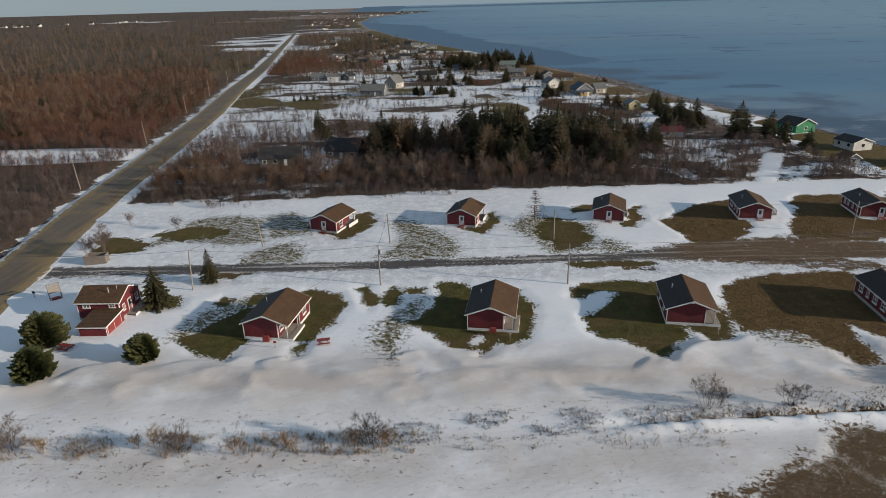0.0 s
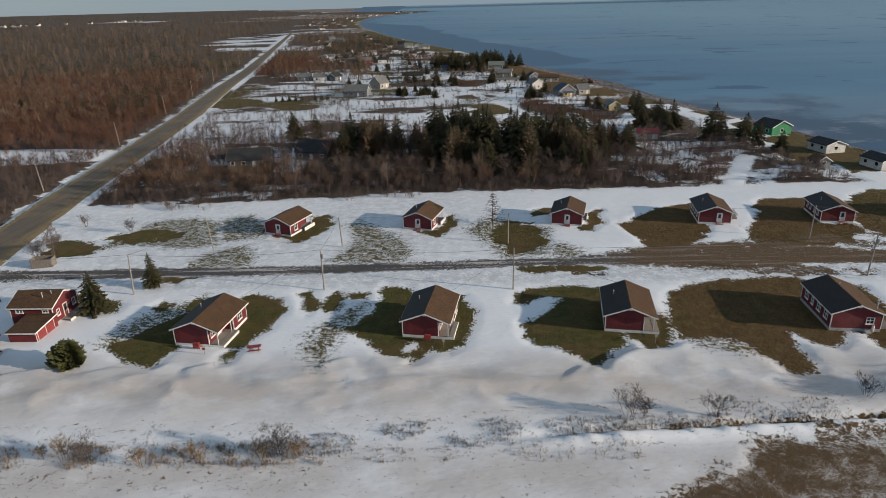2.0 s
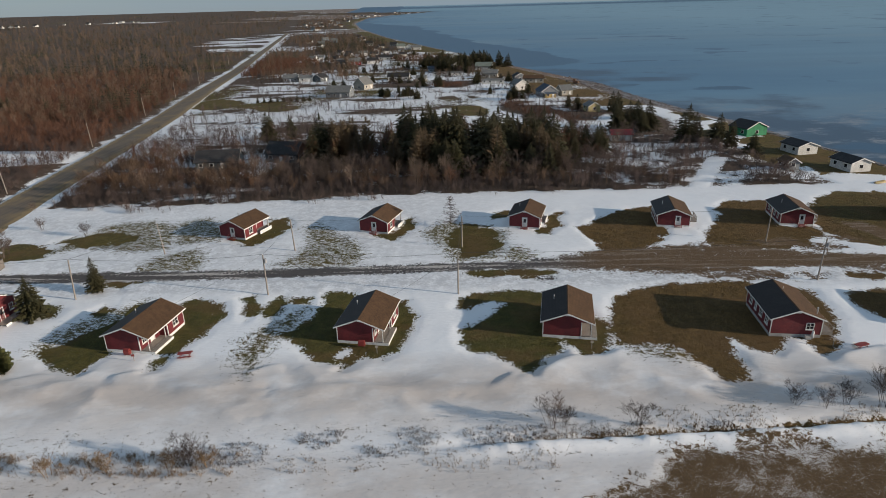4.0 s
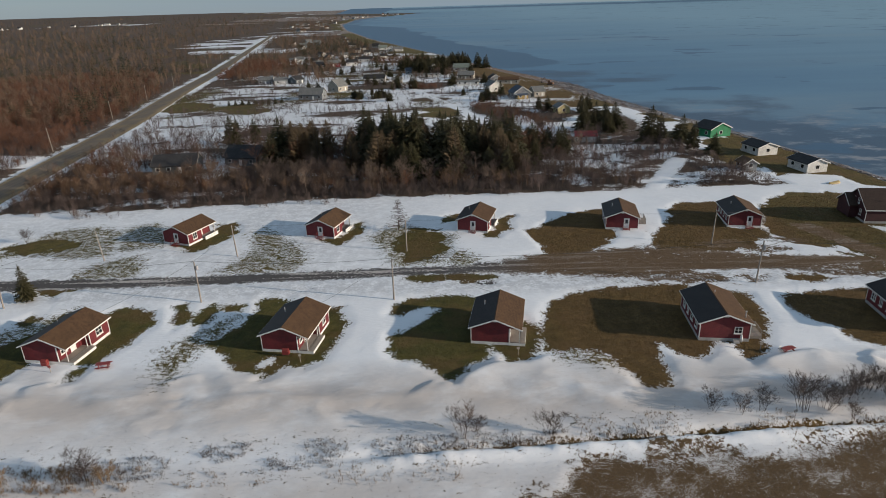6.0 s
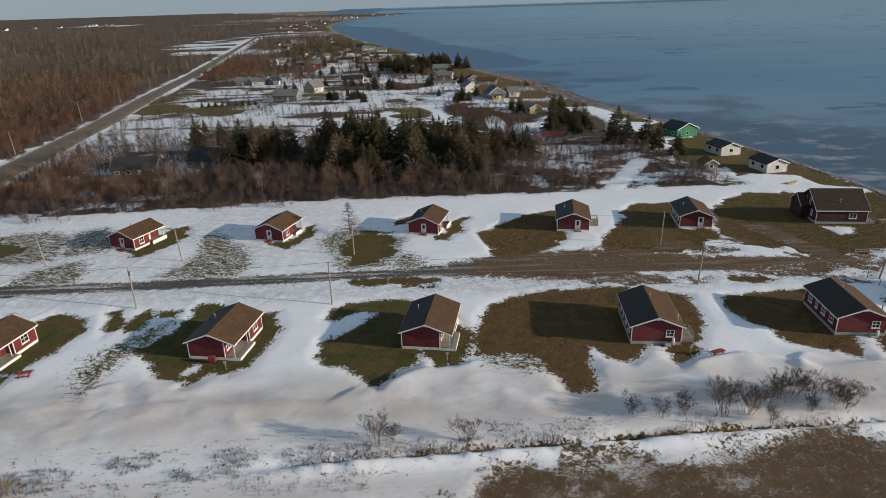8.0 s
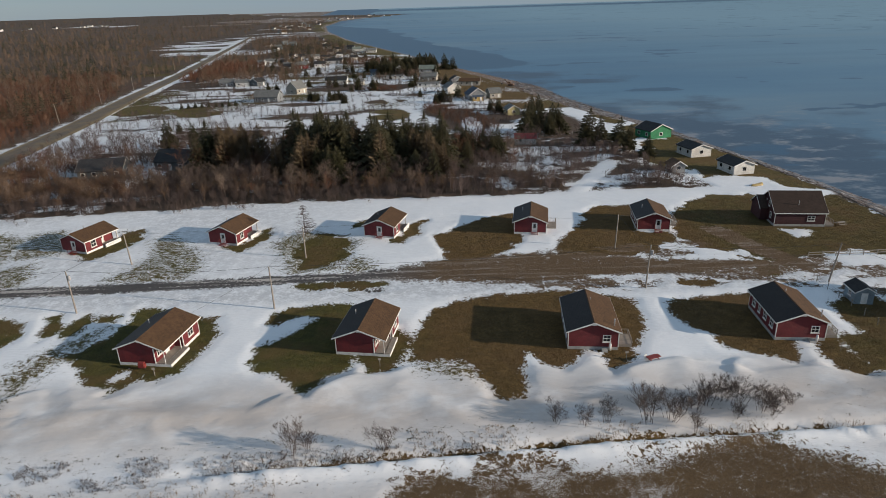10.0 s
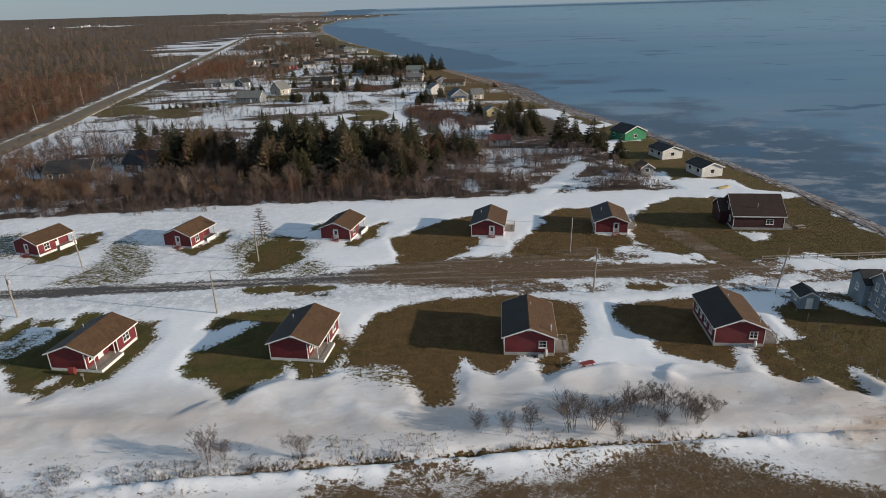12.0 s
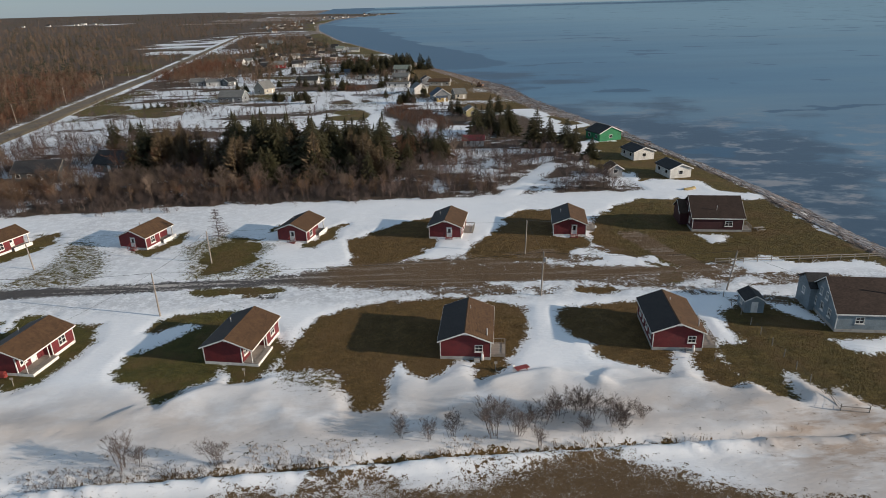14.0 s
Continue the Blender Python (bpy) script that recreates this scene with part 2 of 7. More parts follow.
    litter = n.mix(n.noise(0.07, 5, 0.6, w), (0.075, 0.052, 0.04), (0.15, 0.108, 0.078))
    litter = n.mix(n.step(n2, 0.4, 0.7), n.mix(0.5, litter, (0.04, 0.028, 0.02)), litter)
    stones = n.mix(n.noise(1.6, 5, 0.7, w), (0.085, 0.062, 0.05), (0.27, 0.215, 0.18))
    stones = n.mix(n.math("MULTIPLY", n.step(n.noise(0.55, 5, 0.65, n.node("ShaderNodeMapping", Vector=w, Rotation=(0, 0, 0.22), Scale=(1.6, 0.22, 1))), 0.56, 0.64), 0.8), stones, (0.7, 0.69, 0.68))
    c = n.mix(brush, snow, litter)
    c = n.mix(sparse, c, n.mix(n.math("SUBTRACT", 0.6, n.math("MULTIPLY", n.attr("soil"), 0.6)), turf, n.mix(n1, (0.10, 0.09, 0.025), (0.17, 0.135, 0.05))))
    c = n.mix(bare, c, turf)
    c = n.mix(lane, c, dirt)
    c = n.mix(rock, c, stones)
    soft = n.math("MAXIMUM", n.math("MAXIMUM", bare, sparse), n.math("MAXIMUM", lane, brush))
    tuft = n.math("MULTIPLY", n.math("ADD", n3, n.noise(26, 3, 0.6, w)), soft)
    crust = n.math("ADD", n.math("MULTIPLY", n.noise(0.8, 5, 0.55, n.coords((1, 2.2, 1), True)), 2.2), n.math("MULTIPLY", n.noise(5, 4, 0.6, w), 0.2))
    height = n.math("ADD", n.math("MULTIPLY", tuft, 1.0), n.math("MULTIPLY", n.math("MULTIPLY", crust, 0.28), n.math("SUBTRACT", 1.0, soft)))
    return n.done(c, n.mix(soft, (0.55, 0.55, 0.55), (0.95, 0.95, 0.95)), bump=height, strength=0.8, dist=0.14, spec=0.25)


def sea_material():
    n = Nodes("half_frozen_sea")
    far = n.coords((0.0022, 0.0075, 1), True)
    near = n.coords((0.02, 0.03, 1), True)
    ripple = n.coords((0.35, 0.35, 1), True)
    open_water = n.step(n.math("ADD", n.attr("open"), n.math("MULTIPLY", n.math("SUBTRACT", n.noise(2.0, 6, 0.65, near), 0.5), 0.9)), -0.08, 0.12)
    leads = n.step(n.math("ADD", n.noise(1.0, 4, 0.5, n.coords((0.017, 0.026, 1), True)), n.math("MULTIPLY", n.noise(0.8, 2, 0.5, n.coords((0.0025, 0.0015, 1), True)), 0.5)), 0.905, 0.925)
    ice = n.mix(n.step(n.noise(1.2, 6, 0.65, far), 0.35, 0.7), (0.075, 0.172, 0.272), (0.115, 0.228, 0.325))
    pale = n.step(n.noise(0.8, 5, 0.6, n.coords((0.0011, 0.004, 1), True)), 0.45, 0.65)
    ice = n.mix(n.math("MULTIPLY", pale, 0.5), ice, (0.19, 0.255, 0.295))
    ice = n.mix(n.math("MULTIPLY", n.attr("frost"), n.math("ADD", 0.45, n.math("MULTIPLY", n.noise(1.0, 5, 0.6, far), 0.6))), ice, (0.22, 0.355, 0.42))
    warp = n.noise(0.5, 3, 0.5, n.coords((0.03, 0.03, 1), True), color=True)
    bent = n.node("ShaderNodeVectorMath", props={"op": "MULTIPLY_ADD"}, i0=warp, i1=(1.1, 1.1, 0.0), i2=n.coords((0.05, 0.075, 1), True))
    wisps = n.math("MULTIPLY", n.step(n.noise(1.0, 9, 0.7, bent), 0.51, 0.63), n.attr("floes"))
    ice = n.mix(wisps, ice, (0.29, 0.285, 0.295))
    dark = (0.045, 0.105, 0.175)
    murk = n.step(n.math("ADD", n.attr("murk"), n.math("MULTIPLY", n.math("SUBTRACT", n.noise(1.3, 7, 0.68, near), 0.5), 2.6)), -0.3, 0.5)
    ice = n.mix(n.math("MULTIPLY", n.math("MULTIPLY", murk, 0.85), n.math("SUBTRACT", 1.0, wisps)), ice, (0.042, 0.072, 0.115))
    c = n.mix(n.math("MAXIMUM", open_water, leads), ice, dark)
    return n.done(c, 0.4, bump=n.noise(1.0, 4, 0.6, ripple), strength=0.2, dist=0.2, spec=0.2)


def road_material():
    n = Nodes("worn_asphalt")
    co = n.coords()
    u = n.attr("across")
    c = n.mix(n.noise(0.5, 5, 0.6, co), (0.105, 0.083, 0.062), (0.17, 0.134, 0.096))
    c = n.mix(n.math("MULTIPLY", n.step(n.math("ADD", u, n.math("MULTIPLY", n.math("SUBTRACT", n.noise(0.15, 4, 0.6, co), 0.5), 0.8)), 0.35, 0.65), 0.7), c, (0.215, 0.155, 0.075))
    c = n.mix(n.math("MULTIPLY", n.step(n.noise(0.09, 4, 0.6, co), 0.45, 0.65), 0.6), c, (0.24, 0.165, 0.075))
    c = n.mix(n.math("MULTIPLY", n.step(n.noise(1.0, 4, 0.6, n.coords((0.8, 0.035, 1), True)), 0.46, 0.6), 0.55), c, (0.085, 0.07, 0.056))
    edge = n.step(n.math("ADD", n.math("ABSOLUTE", u), n.math("MULTIPLY", n.math("SUBTRACT", n.noise(0.6, 5, 0.65, co), 0.5), 0.5)), 0.66, 0.8)
    c = n.mix(n.math("MULTIPLY", edge, n.step(n.noise(1.4, 4, 0.6, co), 0.3, 0.5)), c, n.mix(n.noise(3, 4, 0.6, co), (0.19, 0.135, 0.065), (0.29, 0.21, 0.105)))
    bank = n.step(n.math("ADD", n.math("ABSOLUTE", n.math("SUBTRACT", u, 0.03)), n.math("MULTIPLY", n.math("SUBTRACT", n.noise(0.8, 5, 0.65, co), 0.5), 0.9)), 1.0, 1.1)
    c = n.mix(n.math("MULTIPLY", n.step(n.noise(7, 3, 0.6, co), 0.55, 0.8), 0.4), c, (0.05, 0.045, 0.04))
    c = n.mix(n.math("MULTIPLY", bank, 0.9), c, (0.7, 0.69, 0.67))
    return n.done(c, 0.9, bump=n.noise(12, 4, 0.6, co), strength=0.3, dist=0.02)


GROUND, SEA, ASPHALT = ground_material(), sea_material(), road_material()
ICE_LOG = foliage("bleached_driftwood", (0.2, 0.16, 0.14), (0.6, 0.57, 0.55), (0.3, 0.25, 0.22))
ROCK = foliage("brown_shore_rock", (0.06, 0.044, 0.037), (0.36, 0.29, 0.25), (0.13, 0.096, 0.08))


# ---- building helpers ----
def finish(name, bm, material, parent=None, label="", smooth=False):
    me = bpy.data.meshes.new(name)
    bmesh.ops.recalc_face_normals(bm, faces=bm.faces)
    bm.to_mesh(me)
    bm.free()
    me.materials.append(material)
    if smooth:
        for p in me.polygons:
            p.use_smooth = True
    ob = new(name, me)
    ob.parent = parent
    if label:
        tagged(ob, label)
    return ob


def part(name, bm, material, parent, label="", smooth=False):
    return finish(name, bm, material, parent, label, smooth)


def holder(name, m, label, category, group="", kind=""):
    ob = new(name)
    ob.empty_display_size = 0.3
    ob.matrix_world = m
    return tagged(ob, label, category, group, kind)


def box(bm, x0, x1, y0, y1, z0, z1, m=None):
    vs = [bm.verts.new(p) for p in ((x0, y0, z0), (x1, y0, z0), (x1, y1, z0), (x0, y1, z0), (x0, y0, z1), (x1, y0, z1), (x1, y1, z1), (x0, y1, z1))]
    for f in ((3, 2, 1, 0), (4, 5, 6, 7), (0, 1, 5, 4), (1, 2, 6, 5), (2, 3, 7, 6), (3, 0, 4, 7)):
        bm.faces.new([vs[i] for i in f])
    if m is not None:
        bmesh.ops.transform(bm, matrix=m, verts=vs)
    return vs


def prism(bm, outline, a0, a1, axis="y"):
    """A slab from an outline of (u, z) pairs, drawn out along y (or x)."""
    def at(u, z, a):
        return (u, a, z) if axis == "y" else (a, u, z)
    lo, hi = [bm.verts.new(at(u, z, a0)) for u, z in outline], [bm.verts.new(at(u, z, a1)) for u, z in outline]
    k = len(outline)
    bm.faces.new(lo)
    bm.faces.new(hi[::-1])
    for i in range(k):
        bm.faces.new((lo[i], hi[i], hi[(i + 1) % k], lo[(i + 1) % k]))


def one_box(name, dims, material, parent, label="", m=None, bevel=0.0):
    bm = bmesh.new()
    box(bm, *dims, m)
    if bevel:
        bmesh.ops.bevel(bm, geom=bm.edges[:], offset=bevel, segments=2, affect="EDGES")
    return part(name, bm, material, parent, label)


def tube(bm, a, b, r0, r1, sides=8):
    a, b = Vector(a), Vector(b)
    d = (b - a).normalized()
    u = d.orthogonal().normalized()
    v = d.cross(u)
    lo, hi = [], []
    for i in range(sides):
        w = u * math.cos(2 * math.pi * i / sides) + v * math.sin(2 * math.pi * i / sides)
        lo.append(bm.verts.new(a + w * r0))
        hi.append(bm.verts.new(b + w * r1))
    for i in range(sides):
        j = (i + 1) % sides
        bm.faces.new((lo[i], lo[j], hi[j], hi[i]))
    bm.faces.new(lo[::-1])
    bm.faces.new(hi)


def rod(name, a, b, r, material, parent, label="", r1=None, sides=8):
    bm = bmesh.new()
    tube(bm, a, b, r, r if r1 is None else r1, sides)
    return part(name, bm, material, parent, label)


def hash_noise(x, y, seed=0):
    """Smooth value noise on arrays, about -1 to 1."""
    xi, yi = np.floor(x).astype(np.int64), np.floor(y).astype(np.int64)
    xf, yf = x - xi, y - yi
    u, v = xf * xf * (3 - 2 * xf), yf * yf * (3 - 2 * yf)

    def h(i, j):
        k = (i * 374761393 + j * 668265263 + seed * 974634777) & 0xFFFFFFFF
        k = ((k ^ (k >> 13)) * 1274126177) & 0xFFFFFFFF
        return ((k ^ (k >> 16)) & 0xFFFF) / 32767.5 - 1
    return (h(xi, yi) * (1 - u) + h(xi + 1, yi) * u) * (1 - v) + (h(xi, yi + 1) * (1 - u) + h(xi + 1, yi + 1) * u) * v


def fbm(x, y, scale, octaves=4, seed=0, gain=0.5):
    s, a = 0, 1.0
    for k in range(octaves):
        s = s + a * hash_noise(x / scale * 2 ** k, y / scale * 2 ** k, seed + k)
        a *= gain
    return s


# ---- the plan: shore, road, bare patches ----
SHORE_Y = np.array([-600, 60, 119, 135, 154, 183, 231, 260, 282, 316, 352, 404, 450, 548, 664, 1079, 1607, 2203, 3000, 3350, 3600, 3850, 3900, 4050, 4800])
SHORE_X = np.array([175, 152, 144, 143, 143, 139.5, 131, 124, 114, 106, 98, 91, 78, 52, 26, -90, -208, -306, -360, -300, -190, -80, -90, -700, -1500])
BEACH_Y = np.array([-600, 200, 231, 260, 282, 352, 404, 450, 548, 664, 1000])
BEACH_W = np.array([11, 11, 12, 18, 21, 25, 28, 26, 18, 14, 11])
ROAD_Y = np.array([-700, 60, 111, 158, 225, 294, 394, 522, 647, 1259, 2200, 4800])
ROAD_X = np.array([-10, -79, -89, -98, -107.5, -118, -137, -158, -182, -300, -500, -1050])


def shore_x(y):
    return np.interp(y, SHORE_Y, SHORE_X)


def beach_w(y):
    return np.interp(y, BEACH_Y, BEACH_W)


def road_x(y):
    return np.interp(y, ROAD_Y, ROAD_X)


def wood_edge(x):
    return np.interp(x, [-95, -60, -30, 0, 40, 110], [153.5, 153, 155.5, 159.5, 159.2, 160.5])


class Patches:
    def __init__(self):
        self.d = None

    def ellipses(self, x, y, rows):
        d = np.full(x.shape, -6.0)
        for cx, cy, rx, ry in rows:
            q = np.sqrt(((x - cx) / rx) ** 2 + ((y - cy) / ry) ** 2)
            d = np.maximum(d, (1 - q) * min(rx, ry))
        return np.clip(d, -6, 6)


# outlines of the bare lawns, the half-covered grass and the snow left on the lawns
LAWN_WEST = [(-46.3, 80.4), (-43.8, 82.9), (-41.5, 86.5), (-38.8, 90.9), (-34.3, 91.8), (-29.3, 97.8), (-23.5, 96.1), (-21.4, 91.2), (-22.5, 85.3), (-24.5, 80.9), (-25.9, 75.5), (-26.9, 74.6), (-27.4, 77.8), (-25.4, 79.2), (-29.4, 79.9), (-33.8, 80.4), (-34.9, 78.4), (-36.3, 74.8), (-39.7, 75.4), (-42.6, 77.4)]
THIN_WEST = [(-46.6, 80), (-46.5, 86.3), (-43.1, 91.1), (-36.8, 97.5), (-35, 90.8), (-39.4, 84.1), (-43.4, 80.8)]
THIN_YARD = [(-16.1, 78.8), (-16.1, 82.3), (-13.9, 86.8), (-11.4, 90.8), (-8.6, 92.8), (-8.9, 86.6), (-11.2, 81.2), (-12.1, 76.3), (-12.5, 73.2), (-14.4, 76)]
LAWN_YARD = [(-11, 84.4), (-8.9, 87.4), (-6.7, 90.5), (-6.3, 99.5), (-1.8, 99.3), (-0.4, 96.4), (7.9, 95.3), (9.6, 89.8), (9.1, 84), (7.3, 78.8), (5.5, 77.2), (3.5, 77.9), (1.7, 75.8), (0.2, 74.3), (-0.3, 76.6), (1.4, 79), (-0, 80.8), (-1.5, 78.4), (-0.7, 75.8), (-2.7, 76.2), (-4.8, 77.6), (-6.9, 80.7), (-9.2, 83.4)]
PATCH_A = [(-20.5, 97.4), (-18.9, 98.2), (-17.1, 95.8), (-15.7, 92), (-17.6, 89.4), (-19.2, 93.2)]
PATCH_B = [(-16, 94.9), (-13.9, 98.7), (-12.5, 95.6), (-12.9, 90.8), (-14.9, 89.9)]
PATCH_C = [(-12.2, 97), (-10.8, 98.1), (-8.3, 97.2), (-8.7, 95), (-11.4, 95.1)]
PATCH_D = [(-44.8, 93.3), (-43.5, 95.6), (-41.2, 94.2), (-41, 91.4), (-43.3, 91.3)]
PATCH_E = [(-39.8, 93.5), (-37.9, 96.7), (-35.4, 96.6), (-35.6, 92.2), (-38.1, 91.3)]
LAWN_HALF = [(16.7, 96), (20.1, 98.2), (26.3, 99.1), (31.8, 97.6), (38.3, 88.5), (40, 86.4), (38.7, 81.8), (36.7, 77.9), (33.7, 77.4), (32.9, 79.4), (31.7, 82.1), (30.8, 77.8), (28.5, 76.3), (26.1, 72.6), (24.7, 73.4), (23.3, 75.3), (20.8, 78.1), (18.4, 78.3), (16.5, 81), (16.6, 85.5), (19.9, 88.3), (23.9, 93.4), (21.5, 95.3), (17.9, 91.9), (16.3, 92.7)]
LAWN_BROWN = [(42.1, 94.8), (46.9, 98.3), (52.1, 100.1), (59.1, 101), (65, 101), (73.5, 97.8), (75.8, 96.5), (74.9, 90.3), (74.3, 86.6), (71.1, 81.7), (69.8, 78.3), (67, 76), (65.5, 77.1), (66.3, 80.4), (63.9, 81.2), (62.6, 78.8), (59.6, 76.9), (57.1, 78.8), (55.7, 80.9), (54.7, 76.6), (54.7, 73.8), (54, 71.2), (52.2, 70), (50.6, 70.6), (49.8, 73.3), (48.5, 75.6), (47.9, 78.2), (43.9, 80), (39.4, 79.7), (38.9, 83.9), (40.5, 90.5)]
THIN_BROWN = [(39.5, 80.3), (48.8, 81.2), (48.7, 74.8), (45.4, 75.8), (41.8, 76.7)]
LAWN_FENCE = [(80, 94.8), (82.6, 96.2), (86.9, 96.9), (91.3, 97.5), (97.6, 97), (101.4, 90.8), (100.9, 83.5), (99.6, 77.8), (100.7, 73.9), (99.2, 72.4), (97.4, 72.5), (95.9, 74.2), (95.3, 77.4), (96.3, 81.3), (94, 81.9), (92.6, 77.2), (91.1, 75.6), (88.9, 77.7), (85.4, 78.8), (83.2, 80.4), (83.2, 84.2), (80.8, 86.7), (79.6, 90.3)]
LAWN_BLUE = [(105.2, 83.5), (104.6, 88.3), (105.6, 92.7), (111, 95.9), (117.6, 97.9), (119.8, 95.2), (122, 90.1), (142.6, 87.5), (122.4, 64.1), (115.7, 65.6), (112.4, 67.8), (111.3, 71.7), (109.1, 70.3), (107.6, 74.5), (106.6, 75.9), (105, 71.8), (104.7, 69.4), (102.6, 70.8), (100.7, 73.9), (99.6, 77.8), (100.5, 83)]
SNOW_BLUE = [(113.8, 97.8), (116.5, 95.9), (118.6, 93.3), (119.5, 87.5), (117.1, 89.2), (114.7, 92.6)]
SNOW_BLUE2 = [(117.3, 82.9), (125.8, 83.3), (125.8, 78.9), (119.6, 79), (118, 80.7)]
BACK_RING_A = [(-36.9, 131), (-30.5, 124.7), (-26.5, 122.8), (-23, 127.9), (-21.8, 135.6), (-24, 141.7), (-26.9, 141), (-27.1, 133.9), (-31.2, 131.4)]
ROAD_GRASS = [(-80.4, 118.8), (-80.9, 124.2), (-77.7, 127.5), (-72.6, 126.1), (-68.6, 122.1), (-69.7, 118.9), (-74.6, 116.9), (-78.2, 117.1)]
ROAD_GRASS2 = [(-70.8, 128.9), (-66.3, 133.6), (-60.8, 132.9), (-55.5, 129.9), (-54.8, 124.4), (-58.6, 123.9), (-63.6, 124.2), (-67.6, 123.4)]
THIN_A = [(-69.2, 119.2), (-64.3, 138.3), (-55.6, 140.7), (-47.5, 136.4), (-43.5, 122), (-51.2, 120.5), (-62.4, 124.1)]
THIN_B = [(-45.6, 109.2), (-44.9, 115.7), (-42.3, 118.7), (-37.2, 121.7), (-33.7, 115.1), (-33.7, 110), (-39.8, 110.1)]
THIN_C = [(-48.3, 139.4), (-42.2, 142), (-34.6, 132.4), (-35.2, 126.4), (-43.8, 123.8)]
THIN_D = [(-18.5, 112.2), (-15.2, 118.1), (-14.5, 123.8), (-17.9, 133.3), (-15.5, 136), (-10, 130.9), (-4.7, 123.2), (-2.1, 116.5), (-4, 111.1), (-12.2, 110.4)]
BACK_RING_B = [(-3.6, 128.2), (2.6, 125.3), (5.1, 127.7), (6.8, 134.5), (6, 140.5), (3.9, 134.7), (2.1, 129.4)]
LAWN_LARCH = [(14.6, 128.6), (18.4, 133.8), (24.6, 132.6), (26.1, 126.8), (25, 118.2), (21.6, 115.2), (16.9, 113.9), (16.9, 118.6), (14.2, 120.4)]
THIN_LARCH = [(9, 128.9), (14.7, 136.1), (27.7, 128.5), (24.7, 112.8), (15.5, 111.8), (13.1, 120.5)]
THIN_E = [(26.5, 119.7), (29.1, 118.6), (31.8, 114.6), (30.5, 111), (26, 111.9)]
BACK_RING_C = [(32.6, 128.2), (36.5, 126.8), (39.7, 132.4), (40.9, 140.8), (38.9, 139.1), (36, 131.9)]
SHADE_STRIP = [(23.8, 139.3), (30.8, 144.2), (30.4, 138.4), (24, 136.3)]
LAWN_BACK = [(38.5, 111.2), (44.8, 117), (43.1, 130.2), (50.2, 138.4), (59.6, 144), (64.6, 144.6), (61.5, 132.2), (61.4, 125.7), (55.1, 116.4), (50.5, 111.2)]
LAWN_DECK = [(64.9, 114.6), (68.7, 124.4), (76.3, 136.7), (79.4, 146.3), (88.1, 147.6), (93.4, 147), (88.7, 135.4), (87.3, 129), (92.8, 127.7), (93.1, 122.7), (87.9, 119.3), (87.6, 116.2), (75.5, 113.7)]
LAWN_LODGE = [(104.4, 148.5), (111.2, 152.4), (123.6, 151.9), (138.2, 150.2), (143.1, 149.6), (142.6, 138.5), (142.5, 125.9), (145.6, 115.3), (150.8, 103.9), (141.7, 99.9), (142.2, 110.4), (131, 110.6), (125.7, 112.5), (123.4, 114.7), (120.1, 113.1), (112.2, 110.5), (109.3, 107.1), (106.5, 107.3), (103.7, 110.7), (102.4, 115.9), (99.9, 114.9), (94.9, 119.9), (93.9, 124.7), (94.9, 133), (99, 141.2)]
SNOW_LODGE = [(115.7, 127.3), (122, 125.9), (120.1, 122.8), (117.1, 121.8)]
PATCH_F = [(99.9, 114.9), (104.2, 112), (106.7, 107.8), (104.2, 104.1), (101, 103.4), (99.7, 105.9), (101.7, 110.4)]
PATCH_G = [(88.6, 110.5), (92.5, 111.7), (93.7, 108), (90.9, 105.3), (88.9, 106.7)]
PATCH_H = [(84.8, 103.4), (91.2, 103.8), (93.7, 101.7), (90.1, 100), (84.5, 101.2)]
MUD = [(27.7, 109.5), (32, 112.4), (43.1, 115.7), (54.6, 117.7), (66.1, 118.8), (76.6, 116.6), (85.5, 112.8), (84.3, 107.9), (73.2, 107.2), (67, 104.2), (58, 104.4), (50.9, 104.5), (42.1, 106.7), (36, 108)]
LANE_STRIP = [(18.2, 107.1), (28.8, 108.7), (37.1, 107.1), (35.5, 104.5), (27.6, 103.8), (19.5, 105.1)]
PINE_SIDE = [(-48.8, 105.8), (-46.8, 106.5), (-43.1, 103.9), (-44.3, 101.9)]
SPRUCE_SIDE = [(-57.6, 94.6), (-53.7, 97.1), (-50.2, 94.7), (-50.2, 91.5), (-54.9, 91.3)]
SHORE_LAWN = [(112.6, 181.9), (119, 181), (118.4, 169.7), (125.4, 167.7), (132.4, 155.8), (143.2, 154.5), (141.2, 168.6), (141.8, 188.4), (138.5, 202.2), (133.7, 240.5), (126.2, 222.4), (121.7, 195.1)]
SNOW_COTTAGE = [(121.3, 171.2), (133.1, 167.8), (134.2, 158.2), (140, 153.9), (132.2, 152.3), (120.5, 154.7), (115, 155.4), (118.1, 168.6)]
LAWNS = [LAWN_WEST, LAWN_YARD, PATCH_A, PATCH_B, PATCH_C, PATCH_D, PATCH_E, LAWN_HALF, LAWN_BROWN, LAWN_FENCE, LAWN_BLUE, BACK_RING_A, ROAD_GRASS, ROAD_GRASS2, BACK_RING_B, LAWN_LARCH, BACK_RING_C, SHADE_STRIP, LAWN_BACK, LAWN_DECK, LAWN_LODGE, PATCH_F, PATCH_G, PATCH_H, LANE_STRIP, PINE_SIDE, SPRUCE_SIDE, SHORE_LAWN]
THIN_SNOW = [THIN_WEST, THIN_YARD, THIN_BROWN, THIN_A, THIN_B, THIN_C, THIN_D, THIN_LARCH, THIN_E]
SNOW_LEFT = [SNOW_BLUE, SNOW_BLUE2, SNOW_LODGE, SNOW_COTTAGE]


